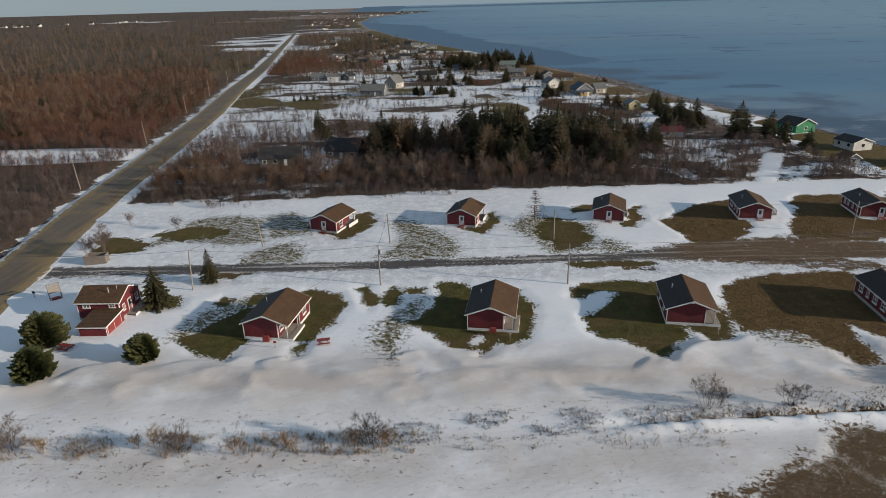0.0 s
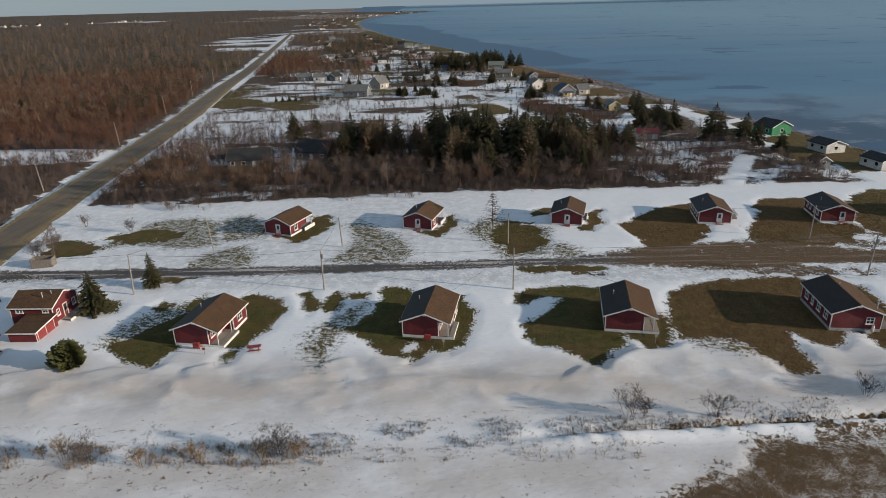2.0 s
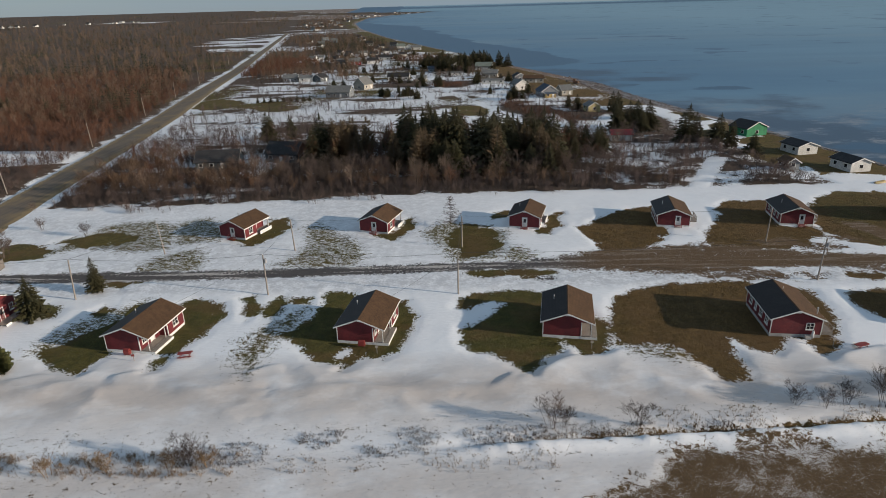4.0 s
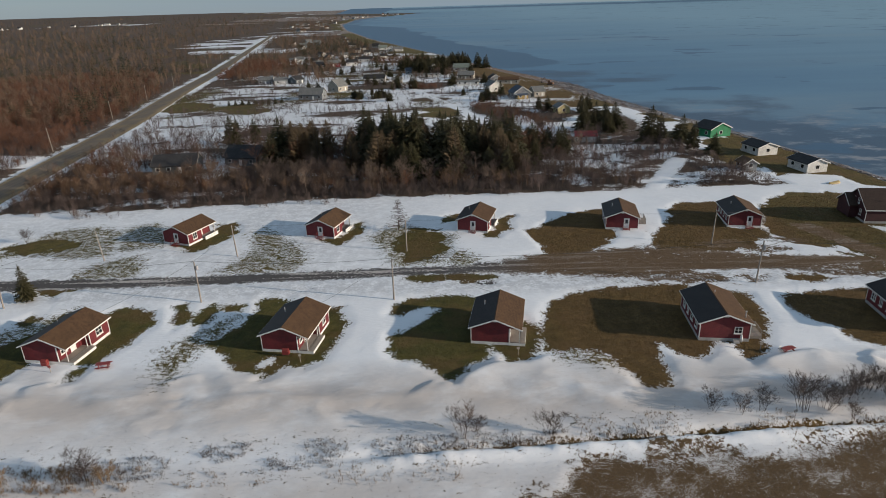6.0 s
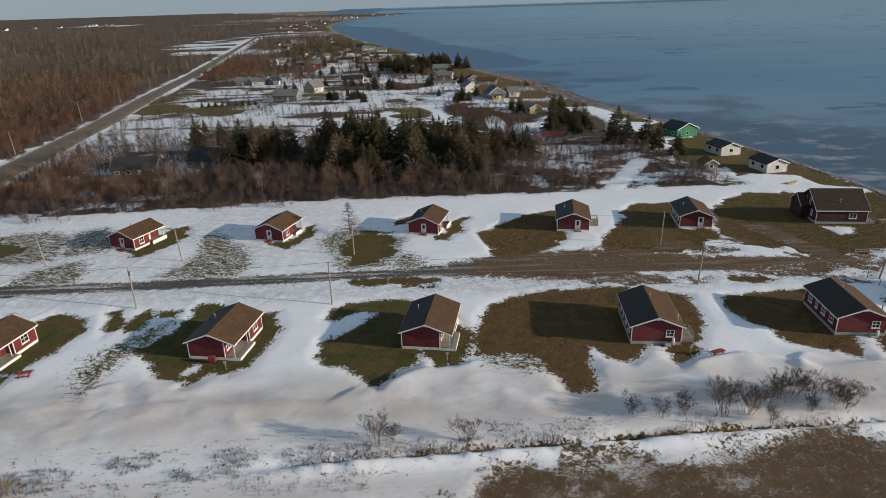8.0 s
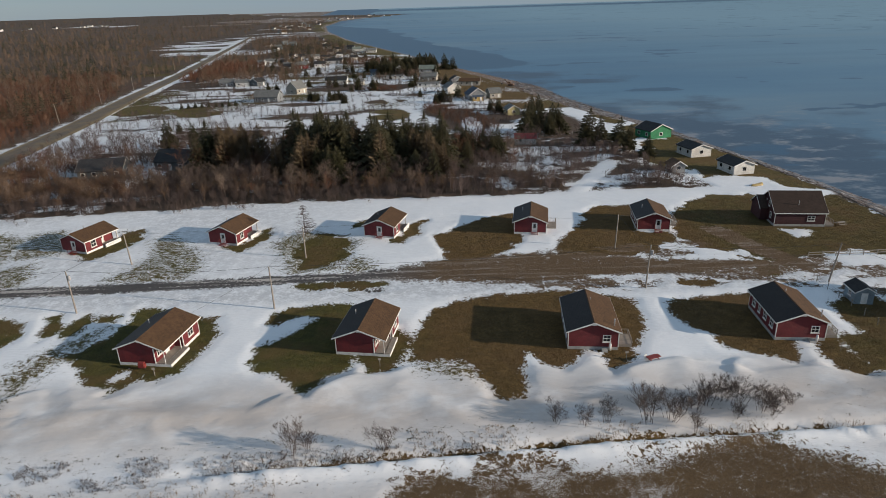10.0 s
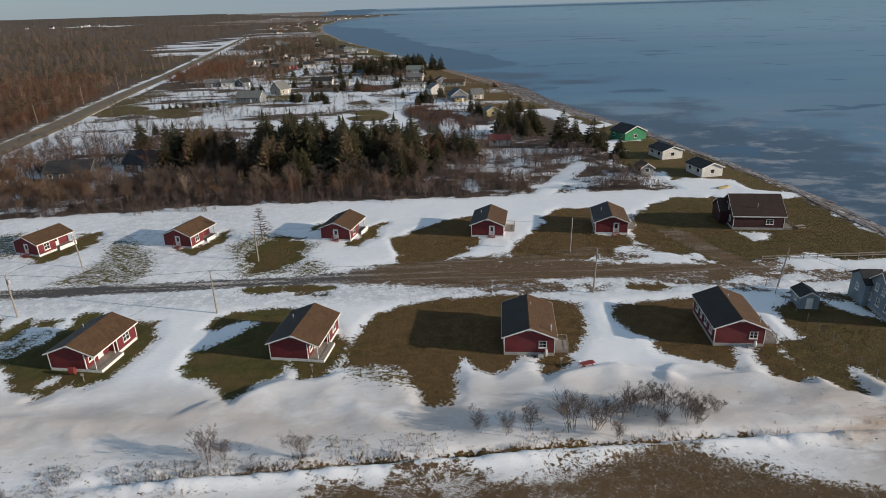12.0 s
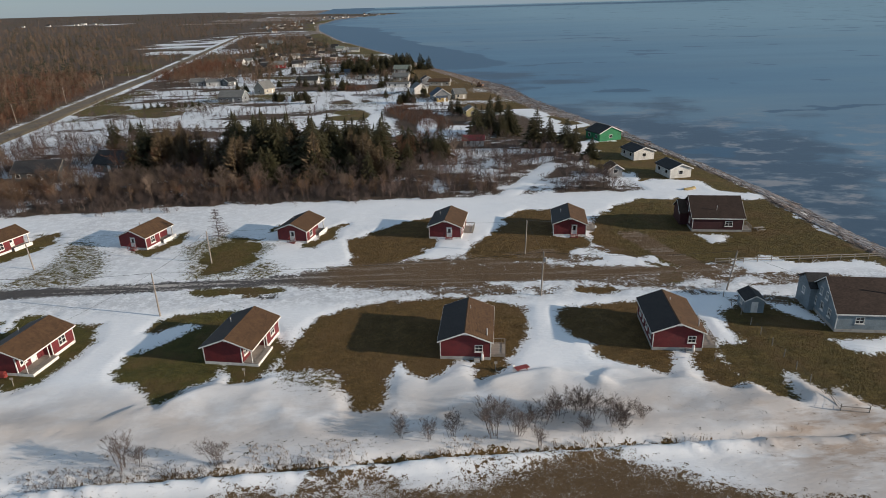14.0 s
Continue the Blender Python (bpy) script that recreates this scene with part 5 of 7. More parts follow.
def red_lodge():
    h = long_house("lodge", "large dark red clapboard house with brown roof near the shore", 115.6, 128.9, -8, 10.2, 9.6, DARK_RED, ROOF_DARK_BROWN, 3.1, 3.3, True, [(6.6, 1.4, 1.3, 1.0)])
    side_deck(h, 10.2, 0.1, 3.0, 0.5, 1.8)
    # small cross gable on the west end
    bm = bmesh.new()
    prism(bm, [(3.6, 3.1), (9.2, 3.1), (6.4, 5.0)], -1.7, 0.0, "x")
    box(bm, -1.7, 0.0, 3.6, 9.2, 0.3, 3.1)
    part("wing", bm, DARK_RED, h, "red clapboard wing")
    for s in (-1, 1):
        bm = bmesh.new()
        prism(bm, [(6.4 + s * 3.1, 2.86), (6.4, 5.02), (6.4, 5.16), (6.4 + s * 3.1, 3.0)], -2.0, -0.31, "x")
        part("wing_roof", bm, ROOF_DARK_BROWN, h)
        bm = bmesh.new()
        prism(bm, [(6.4 + s * 3.1, 2.8), (6.4, 4.96), (6.4, 5.17), (6.4 + s * 3.1, 3.01)], -2.04, -2.005, "x")
        part("bargeboard", bm, WHITE, h)
    vent_pipe(h, 5.0, 1.5, 4.0, 5.2, 0.06)


DARK_RED = siding("dark_maroon_clapboard", (0.062, 0.014, 0.017), (0.042, 0.011, 0.013))
ROOF_DARK_BROWN = shingles("dark_brown_shingles", (0.06, 0.038, 0.029), (0.034, 0.022, 0.017))
red_lodge()


def blue_house():
    h = long_house("house", "pale blue clapboard house with brown roof behind a lawn", 119.0, 85.2, -8, 11.5, 9.4, BLUE, ROOF_DARK_BROWN, 3.1, 3.5, True, [(2.6, 1.1, 1.5, 0.9), (7.4, 1.1, 1.5, 0.9)])
    one_box("wing", (-0.9, -0.002, 7.0, 11.4, -0.1, 3.9), BLUE, h, "pale blue side wing")
    bm = bmesh.new()
    prism(bm, [(6.6, 3.7), (9.2, 5.3), (11.8, 3.7), (11.8, 3.85), (9.2, 5.45), (6.6, 3.85)], -1.2, 2.2, "x")
    part("wing_roof", bm, ROOF_DARK, h, "dark shingled wing roof")
    bm = bmesh.new()
    prism(bm, [(7.0, 3.7), (11.4, 3.7), (9.2, 5.2)], -0.9, -0.7, "x")
    part("wing_gable", bm, BLUE, h)
    window(h, "x", -0.9, -1, 8.8, 9.6, 2.0, 3.0)
    vent_pipe(h, 8.6, 2.4, 4.6, 6.6, 0.08)


blue_house()


def blue_shed():
    h = holder("shed", pose(110.7, 93.5, 0, 0, 0, -8), "small pale blue garden shed with dark roof", "shed")
    wall(h, "y", -1.7, 1, -1.4, 1.4, 0, 2.1, [(-0.5, 0.5, 0, 1.9)], BLUE, peak=(-1.4, 1.4, 0, 2.9))
    one_box("door", (-0.5, 0.5, -1.66, -1.6, 0.03, 1.9), WHITE, h, "white plank door")
    wall(h, "y", 1.7, -1, -1.4, 1.4, 0, 2.1, [], BLUE, peak=(-1.4, 1.4, 0, 2.9))
    wall(h, "x", -1.4, 1, -1.56, 1.56, 0, 2.1, [(-0.4, 0.4, 0.9, 1.6)], BLUE)
    window(h, "x", -1.4, -1, -0.4, 0.4, 0.9, 1.6)
    wall(h, "x", 1.4, -1, -1.56, 1.56, 0, 2.1, [], BLUE)
    gable_roof(h, -1.4, 1.4, -1.7, 1.7, 2.1, 0.8, 0.25, 0.25, ROOF_DARK)


blue_shed()


def west_house():
    h = long_house("house", "red clapboard house with brown roof, front wing and white deck", -64.2, 87.4, -1, 6.9, 6.6, RED, ROOF, 3.3, 1.4, False, [(1.0, 1.1, 2.42, 0.62), (5.3, 0.9, 2.42, 0.62)])
    # windows and door of the east gable
    window(h, "x", 6.903, 1, 0.9, 1.6, 1.4, 2.4)
    door(h, "x", 6.93, 1, 2.6, 3.5, 0.55, 2.55)
    window(h, "x", 6.903, 1, 5.0, 5.8, 1.4, 2.4)
    planks(h, "deck", 6.95, 8.5, 1.4, 6.0, 0.5, OLD_WOOD, "x")
    one_box("deck_skirt", (8.45, 8.52, 1.4, 6.0, -0.1, 0.45), WHITE, h, "white deck skirt boards")
    # front wing with a mono-pitch roof
    w = new("wing")
    w.parent = h
    bm = bmesh.new()
    prism(bm, [(-5.4, 0.0), (-0.02, 0.0), (-0.02, 2.2), (-5.4, 1.75)], 3.1, 3.25, "x")
    prism(bm, [(-5.4, 0.0), (-0.02, 0.0), (-0.02, 2.2), (-5.4, 1.75)], 7.15, 7.3, "x")
    box(bm, 3.25, 7.15, -5.4, -5.26, 0.0, 1.75)
    part("wall", bm, RED, w)
    bm = bmesh.new()
    prism(bm, [(-5.7, 1.73), (-0.02, 2.2), (-0.02, 2.33), (-5.7, 1.86)], 2.8, 7.6, "x")
    part("roof_slope", bm, ROOF, w)
    bm = bmesh.new()
    prism(bm, [(-5.7, 1.66), (-0.02, 2.13), (-0.02, 2.34), (-5.7, 1.87)], 7.605, 7.635, "x")
    part("bargeboard", bm, WHITE, w)
    one_box("fascia", (2.8, 7.6, -5.73, -5.705, 1.66, 1.86), WHITE, w)
    for a, b in ((-4.9, -3.0), (-2.9, -1.0)):
        one_box("garage_door", (7.305, 7.345, a, b, 0.05, 1.6), RED_PAINT, w, "red boarded door leaf")
    for a in (-5.35, -4.95, -2.98, -0.95):
        one_box("door_trim", (7.305, 7.36, a, a + 0.07, 0.0, 1.72), WHITE, w)
    vent_pipe(h, 4.6, 1.8, 3.9, 5.0, 0.08)
    vent_pipe(h, 5.6, 2.6, 4.2, 5.0, 0.06, "vent_pipe")


west_house()


def far_house(x, y, turn, w, d, eave, rise, colour, roof, label, along="x", cat="house"):
    """A plainer house for the distance: walls, slopes, windows, door."""
    if y > 395:
        w, d, eave, rise = 0.8 * w, 0.75 * d, min(eave, 2.9), 0.72 * rise
    h = holder("house", pose(x, y, 0, 0, 0, turn + (90 if along == "y" else 0)), label, cat, "houses along the shore")
    bm = bmesh.new()
    box(bm, -w / 2, w / 2, -d / 2, d / 2, -0.1, eave)
    for s in (-1, 1):
        prism(bm, [(-d / 2, eave), (d / 2, eave), (0, eave + rise)], s * w / 2, s * (w / 2 - 0.15), "x")
    part("wall", bm, colour, h)
    k = rise / (d / 2)
    for s in (-1, 1):
        bm = bmesh.new()
        prism(bm, [(s * (d / 2 + 0.4), eave - 0.4 * k), (0, eave + rise), (0, eave + rise + 0.2), (s * (d / 2 + 0.4), eave - 0.4 * k + 0.2)], -w / 2 - 0.4, w / 2 + 0.4, "x")
        part("roof_slope", bm, roof, h)
        for e in (-1, 1):
            bm = bmesh.new()
            prism(bm, [(s * (d / 2 + 0.4), eave - 0.4 * k - 0.08), (0, eave + rise - 0.08), (0, eave + rise + 0.21), (s * (d / 2 + 0.4), eave - 0.4 * k + 0.21)], e * (w / 2 + 0.41), e * (w / 2 + 0.45), "x")
            part("bargeboard", bm, WHITE if y > 212 or x > 0 else OLD_WOOD, h)
        n = max(2, int(w / 3.2))
        for i in range(n):
            u = -w / 2 + w * (i + 0.5) / n
            if i == n // 2 and s < 0:
                one_box("door", (u - 0.5, u + 0.5, s * d / 2 - 0.06, s * d / 2 - 0.005, 0.1, 2.1), WHITE, h)
            else:
                wn_ = new("window")
                wn_.parent = h
                ys = sorted((s * (d / 2 + 0.004), s * (d / 2 + 0.05)))
                yg = sorted((s * (d / 2 + 0.052), s * (d / 2 + 0.06)))
                one_box("frame", (u - 0.65, u + 0.65, *ys, 0.95, 2.15), WHITE, wn_)
                one_box("pane", (u - 0.53, u + 0.53, *yg, 1.06, 2.04), PANE, wn_)
    for e in (-1, 1):
        wn_ = new("window")
        wn_.parent = h
        xs = sorted((e * (w / 2 + 0.004), e * (w / 2 + 0.05)))
        xg = sorted((e * (w / 2 + 0.052), e * (w / 2 + 0.06)))
        one_box("frame", (*xs, -0.65, 0.65, 0.95, 2.15), WHITE, wn_)
        one_box("pane", (*xg, -0.53, 0.53, 1.06, 2.04), PANE, wn_)
    return h


far_house(123.0, 227.0, 20, 8.5, 9.0, 2.9, 2.0, GREEN, ROOF_DARK, "bright green house with dark roof above the rocky shore", "y")
far_house(125.8, 197.2, 11, 8.0, 6.8, 2.6, 1.2, WHITE_SIDING, ROOF_DARK, "white cottage with dark roof above the rocky shore", "y", "cottage")
far_house(128.8, 175.2, 9, 8.0, 6.2, 2.6, 1.2, WHITE_SIDING, ROOF_DARK, "white cottage with dark roof on snowy lawn by the shore", "y", "cottage")
far_house(112.4, 177.0, 4, 4.4, 3.8, 2.2, 1.2, GREY_SIDING, ROOF, "small weathered shed at the thicket edge", "y", "shed")
far_house(76.2, 222.5, -6, 7.2, 4.6, 2.3, 1.2, WHITE_SIDING, ROOF_RED, "low white shed with a bright red roof", "x", "shed")
far_house(79.5, 286.5, 10, 6.5, 5.5, 2.6, 1.6, PALE_YELLOW, ROOF_GREY, "small yellow house with grey roof among spruces", "y")
far_house(67.0, 339.0, 12, 9.5, 9, 3.0, 3.0, GREY_SIDING, ROOF_BLUE, "grey wood house with blue-grey roof on a lawn", "y")
far_house(67.6, 332.2, 12, 5.6, 2.6, 2.2, 0.5, YELLOW, ROOF_BLUE, "yellow wooden porch house front on the lawn", "x", "porch")
far_house(77.0, 343.0, 12, 6, 8, 2.8, 2.2, TAN, ROOF_GREY, "low tan wing house with a broad grey roof", "x")
far_house(-46.0, 357.0, -8, 13.5, 9, 2.9, 3.0, GREY_SIDING, ROOF_GREY, "grey house with a broad grey roof in snowy fields", "x")
far_house(-37.0, 390.0, 60, 9, 8, 3.2, 3.8, TAN, ROOF_GREY, "pale house with steep grey roof beside the grey house", "x")
far_house(-18.5, 432.0, -4, 17.5, 8, 3.2, 2.6, WHITE_SIDING, ROOF_DARK, "long white house with a dark roof in the snow", "x")
far_house(-3.0, 424.0, -4, 8, 6, 2.4, 1.6, TAN, ROOF_GREY, "small tan garage beside the long white house", "x", "garage")
far_house(55.5, 369.0, 20, 8, 8, 3.2, 2.4, WHITE_SIDING, ROOF_GREY, "white house with grey roof beside the lawns", "y")
far_house(43.0, 437.0, -10, 13, 10, 4.2, 2.8, TAN, ROOF_GREY, "cream house with grey roof near spruces", "x")
far_house(42.5, 400.0, -6, 17, 6, 2.3, 1.0, WHITE_SIDING, ROOF_GREY, "long low white shed with flat grey roof", "x", "shed")
far_house(60.0, 414.0, 10, 9, 9, 3.6, 2.6, GREY_SIDING, ROOF_DARK, "grey house with dark roof close to the shore", "y")
far_house(68.0, 402.0, -8, 16, 8, 2.8, 1.8, TAN, ROOF, "long tan house with brown roof by the shore", "x")
far_house(42.0, 492.0, -10, 15, 10, 4.2, 3.4, WHITE_SIDING, ROOF_SAGE, "white house with pale green roof in front of spruces", "x")
far_house(20.0, 497.0, 10, 9, 9, 3.6, 3.4, WHITE_SIDING, ROOF_GREY, "white gabled house among dark spruces", "y")
far_house(5.0, 480.0, 6, 13, 8, 3.4, 2.2, BLUE, ROOF_BLUE, "pale blue house in open snow", "x")
far_house(14.0, 457.0, -3, 26, 5, 1.8, 0.7, WHITE_SIDING, ROOF_GREY, "very long low white outbuilding in the snow", "x", "shed")
far_house(-67.0, 566.0, 5, 13, 11, 4.8, 3.4, BARN_RED, ROOF_GREY, "tall bright red house in far snowy fields", "x")
far_house(-52.0, 572.0, 5, 12, 9, 3.6, 2.8, WHITE_SIDING, ROOF_DARK, "white house beside the red house", "x")
far_house(-77.0, 556.0, 10, 11, 9, 3.2, 2.6, SLATE, ROOF_DARK, "dark green-grey barn beside the red house", "x", "barn")
far_house(-45.0, 606.0, 0, 20, 8, 3.2, 2.2, WHITE_SIDING, ROOF_DARK, "long white house with dark roof far off", "x")
far_house(-93.0, 440.0, 0, 12, 9, 3.0, 2.6, GREY_SIDING, ROOF_GREY, "low grey house by the thicket", "x")
far_house(-82.0, 437.0, 0, 11, 7, 3.2, 2.0, WHITE_SIDING, ROOF_GREY, "low pale house by the thicket", "x")
far_house(-72.5, 438.0, 60, 10, 9, 3.4, 2.8, SLATE, ROOF_DARK, "dark grey-green house by the thicket", "x")
far_house(-42.0, 779.0, 0, 12, 9, 4.0, 3.0, WHITE_SIDING, ROOF_SAGE, "white house with green roof near the far shore", "x")
far_house(-31.0, 756.0, 0, 13, 10, 4.6, 3.4, WHITE_SIDING, ROOF_GREY, "tall white house near the far shore", "y")
far_house(-22.0, 746.0, 0, 14, 10, 4.0, 2.6, WHITE_SIDING, ROOF_GREY, "broad white house near the far shore", "x")
for hx, hy, hw in ((-88, 677, 9), (-73, 671, 10), (-109, 625, 9), (-68, 741, 9), (-66, 789, 9), (-90, 604, 8), (-113, 612, 8), (-100, 690, 9), (-60, 655, 10), (-81, 574, 8), (-30, 640, 9), (-52, 700, 9), (-84, 640, 8)):
    far_house(hx, hy, (hx * 7) % 50 - 25, hw, 7.5, 3.2, 2.4, WHITE_SIDING if hx % 3 else TAN, ROOF_GREY if hx % 2 else ROOF_DARK, "pale clapboard house among far hedges and snow", "x")
far_house(-38.5, 203.5, -12, 11, 9, 2.8, 3.0, SLATE, ROOF_DARK, "grey house with dark roof hidden in bare trees", "x")
far_house(-58.0, 195.5, 6, 13, 9, 2.6, 2.6, SLATE, ROOF_DARK, "low dark house hidden in bare thicket", "x")


def tiny_house(x, y, z, turn, w, colour, roof, label):
    h = holder("house", pose(x, y, z, 0, 0, turn), label, "house", "far houses")
    bm = bmesh.new()
    box(bm, -w / 2, w / 2, -w * 0.35, w * 0.35, -1, w * 0.32)
    prism(bm, [(-w * 0.35, w * 0.32), (w * 0.35, w * 0.32), (0, w * 0.58)], -w / 2, w / 2, "x")
    part("wall", bm, colour, h)
    for s in (-1, 1):
        bm = bmesh.new()
        prism(bm, [(s * w * 0.39, w * 0.29), (0, w * 0.58), (0, w * 0.61), (s * w * 0.39, w * 0.32)], -w * 0.53, w * 0.53, "x")
        part("roof_slope", bm, roof, h)
    for u in (-0.28, 0.0, 0.28):
        one_box("window", (w * u - w * 0.06, w * u + w * 0.06, -w * 0.352 - 0.05, -w * 0.352, w * 0.1, w * 0.22), PANE, h)


rng = random.Random(11)
KINDS = [(WHITE_SIDING, ROOF_DARK, "white"), (WHITE_SIDING, ROOF_GREY, "white"), (GREY_SIDING, ROOF_DARK, "grey"), (BLUE, ROOF_GREY, "pale blue"), (WHITE_SIDING, ROOF, "cream"), (RED, ROOF_DARK, "red")]
for i in range(9):
    yy = rng.uniform(820, 1100)
    xx = float(shore_x(yy)) - rng.uniform(22, 120) * (0.6 + yy / 1400)
    col, rf, nm = KINDS[rng.randrange(6)] if i % 9 == 0 else KINDS[rng.randrange(5)]
    tiny_house(xx, yy, 0, rng.uniform(-30, 30), rng.uniform(7, 10.5), col, rf, nm + " clapboard house among brush along the shore")
for i in range(26):
    a = rng.uniform(-150, 620)
    d = rng.uniform(0, 110)
    xx, yy = -1812 + 0.65 * a - 0.76 * d, 2620 + 0.76 * a + 0.65 * d
    zz = 46 * max(0, (math.hypot(xx - 20, yy) - 2500) / 2300) ** 2
    tiny_house(xx, yy, zz, rng.uniform(-40, 40), rng.uniform(9, 17), *rng.choice(KINDS[:2])[:2], "white building on the far snowy fields")
for i in range(34):
    yy = rng.uniform(1500, 3780)
    xx = float(shore_x(yy)) - rng.uniform(25, 160)
    zz = 46 * max(0, (math.hypot(xx - 20, yy) - 2500) / 2300) ** 2
    col, rf, nm = KINDS[rng.randrange(5)]
    tiny_house(xx, yy, zz, rng.uniform(-40, 40), rng.uniform(7, 12), col, rf, nm + " house on the far headland")


# ---- poles and wires ----
def utility_pole(x, y, h, lean=(0, 0), box_at=None, label="weathered wooden utility pole beside the lane", arm=False):
    p = holder("utility_pole", pose(x, y, 0), label, "utility pole", "utility poles")
    top = (lean[0], lean[1], h)
    rod("pole", (0, 0, -0.4), top, 0.15, POLE_WOOD, p, r1=0.1, sides=10)
    rod("insulator", (top[0], top[1], h), (top[0], top[1], h + 0.22), 0.05, TANK, p, r1=0.03)
    if arm:
        one_box("crossarm", (top[0] - 0.9, top[0] + 0.9, top[1] - 0.06, top[1] + 0.06, h - 0.7, h - 0.58), POLE_WOOD, p)
        for xx in (-0.8, 0.8):
            rod("insulator", (top[0] + xx, top[1], h - 0.58), (top[0] + xx, top[1], h - 0.4), 0.05, TANK, p)
    if box_at:
        rod("transformer", (top[0] + 0.32, top[1], box_at), (top[0] + 0.32, top[1], box_at + 0.8), 0.22, METAL, p, "grey transformer can")
    return Vector((x + top[0], y + top[1], h + 0.1))


def cable(a, b, sag, label="thin black power cable between poles", r=0.022):
    bm = bmesh.new()
    n = 14
    pts = []
    for i in range(n + 1):
        f = i / n
        p = Vector(a).lerp(Vector(b), f)
        p.z -= sag * 4 * f * (1 - f)
        pts.append(p)
    d = (pts[-1] - pts[0]).normalized()
    u = d.cross(Vector((0, 0, 1))).normalized()
    w = u.cross(d)
    rings = [[bm.verts.new(p + (u * c + w * e) * r) for c, e in ((1, 0), (0, 1), (-1, 0), (0, -1))] for p in pts]
    for a_, b_ in zip(rings, rings[1:]):
        for k in range(4):
            bm.faces.new((a_[k], a_[(k + 1) % 4], b_[(k + 1) % 4], b_[k]))
    tagged(finish("power_cable", bm, WIRE), label, "power cable", "power cables")


south = [utility_pole(x, y, h, ln, bx) for x, y, h, ln, bx in ((-50, 98.2, 7.6, (0.5, 0), None), (-16.5, 98.7, 7.6, (0.0, 0), 6.1), (16.5, 97.6, 7.6, (0, 0), None), (78.8, 100.4, 7.8, (0.25, 0), 6.2), (110.0, 100.2, 7.0, (0.9, 0), None))]
north = [utility_pole(x, y, h, ln, label="thin wooden service pole in the snow") for x, y, h, ln in ((-43.2, 119, 6.6, (-0.5, 0)), (-16.6, 119.6, 6.6, (-0.3, 0)), (17.6, 120, 6.6, (0, 0)), (79, 119.6, 6.8, (0.2, 0)))]
for a, b in zip(south, south[1:]):
    cable(a, b, 0.7)
for a, b in zip(south, north):
    cable(a, b, 0.5, "thin service cable across the lane")
cable(south[0], Vector((-92, 100, 7.4)), 0.8)
for p, q in ((south[1], (-28.5, 89, 3.4)), (south[2], (5.5, 90, 3.4)), (south[2], (33, 91.5, 3.8)), (south[3], (67, 91, 3.8)), (south[4], (97.5, 91.5, 3.8)), (south[4], (119.5, 92.5, 5.2)),
             (north[0], (-31, 127.5, 3.6)), (north[1], (-1.5, 129, 3.6)), (north[2], (31.5, 130, 3.6)), (north[3], (66.5, 129.2, 3.6)), (north[3], (90, 128.5, 3.6))):
    cable(p, q, 0.3, "thin service cable from a pole to a cottage", 0.016)
road_poles = [utility_pole(x, y, 8.6, ln, label="pale wooden utility pole beside the country road") for x, y, ln in
              ((-101, 112, (-0.3, 0)), (-109.5, 169, (-0.5, 0)), (-118.5, 231, (-0.4, 0)), (-131.5, 303, (-0.4, 0)), (-144, 369, (0, 0)), (-156, 438, (0, 0)), (-171, 510, (0, 0)), (-186, 590, (0, 0)), (-203, 680, (0, 0)), (-222, 780, (0, 0)))]
for a, b in zip(road_poles, road_poles[1:]):
    cable(a, b, 0.9)


# ---- fences ----
def rail_fence():
    f = holder("rail_fence", pose(113, 111.4, 0), "weathered grey post and rail fence beside the lawn", "fence")
    n = 13
    for i in range(n):
        one_box("post", (i * 2.6 - 0.06, i * 2.6 + 0.06, -0.06, 0.06, -0.3, 1.15), OLD_WOOD, f)
        if i < n - 1:
            for z in (0.45, 0.9):
                one_box("rail", (i * 2.6 + 0.06, i * 2.6 + 2.54, -0.035, 0.035, z, z + 0.13), OLD_WOOD, f, m=Matrix.Translation((0, 0, 0.02 * ((i * 7) % 3))))


def wire_fence():
    f = holder("wire_fence", pose(108.2, 66.5, 0), "old wooden post and wire fence across the grass", "fence")
    for i in range(12):
        rod("post", (0.03 * (i % 3), i * 3.1, -0.3), (0.06 * ((i * 5) % 3 - 1), i * 3.1, 1.25), 0.06, OLD_WOOD, f, sides=6)
        if i < 11:
            for z in (0.45, 0.8, 1.1):
                rod("wire", (0, i * 3.1 + 0.06, z), (0, i * 3.1 + 3.04, z), 0.012, WIRE, f, sides=4)
    for a, b in (((0, 0, 0.9), (3.0, -0.6, 0.85)), ((0, 0, 0.3), (3.0, -0.6, 0.3))):
        rod("rail", a, b, 0.05, OLD_WOOD, f, sides=6)
    rod("post", (3.0, -0.6, -0.3), (3.0, -0.6, 1.2), 0.06, OLD_WOOD, f, sides=6)
    rod("brace", (0.1, 2.6, 1.0), (0.1, 0.15, 0.1), 0.05, OLD_WOOD, f, sides=6)


rail_fence()
wire_fence()


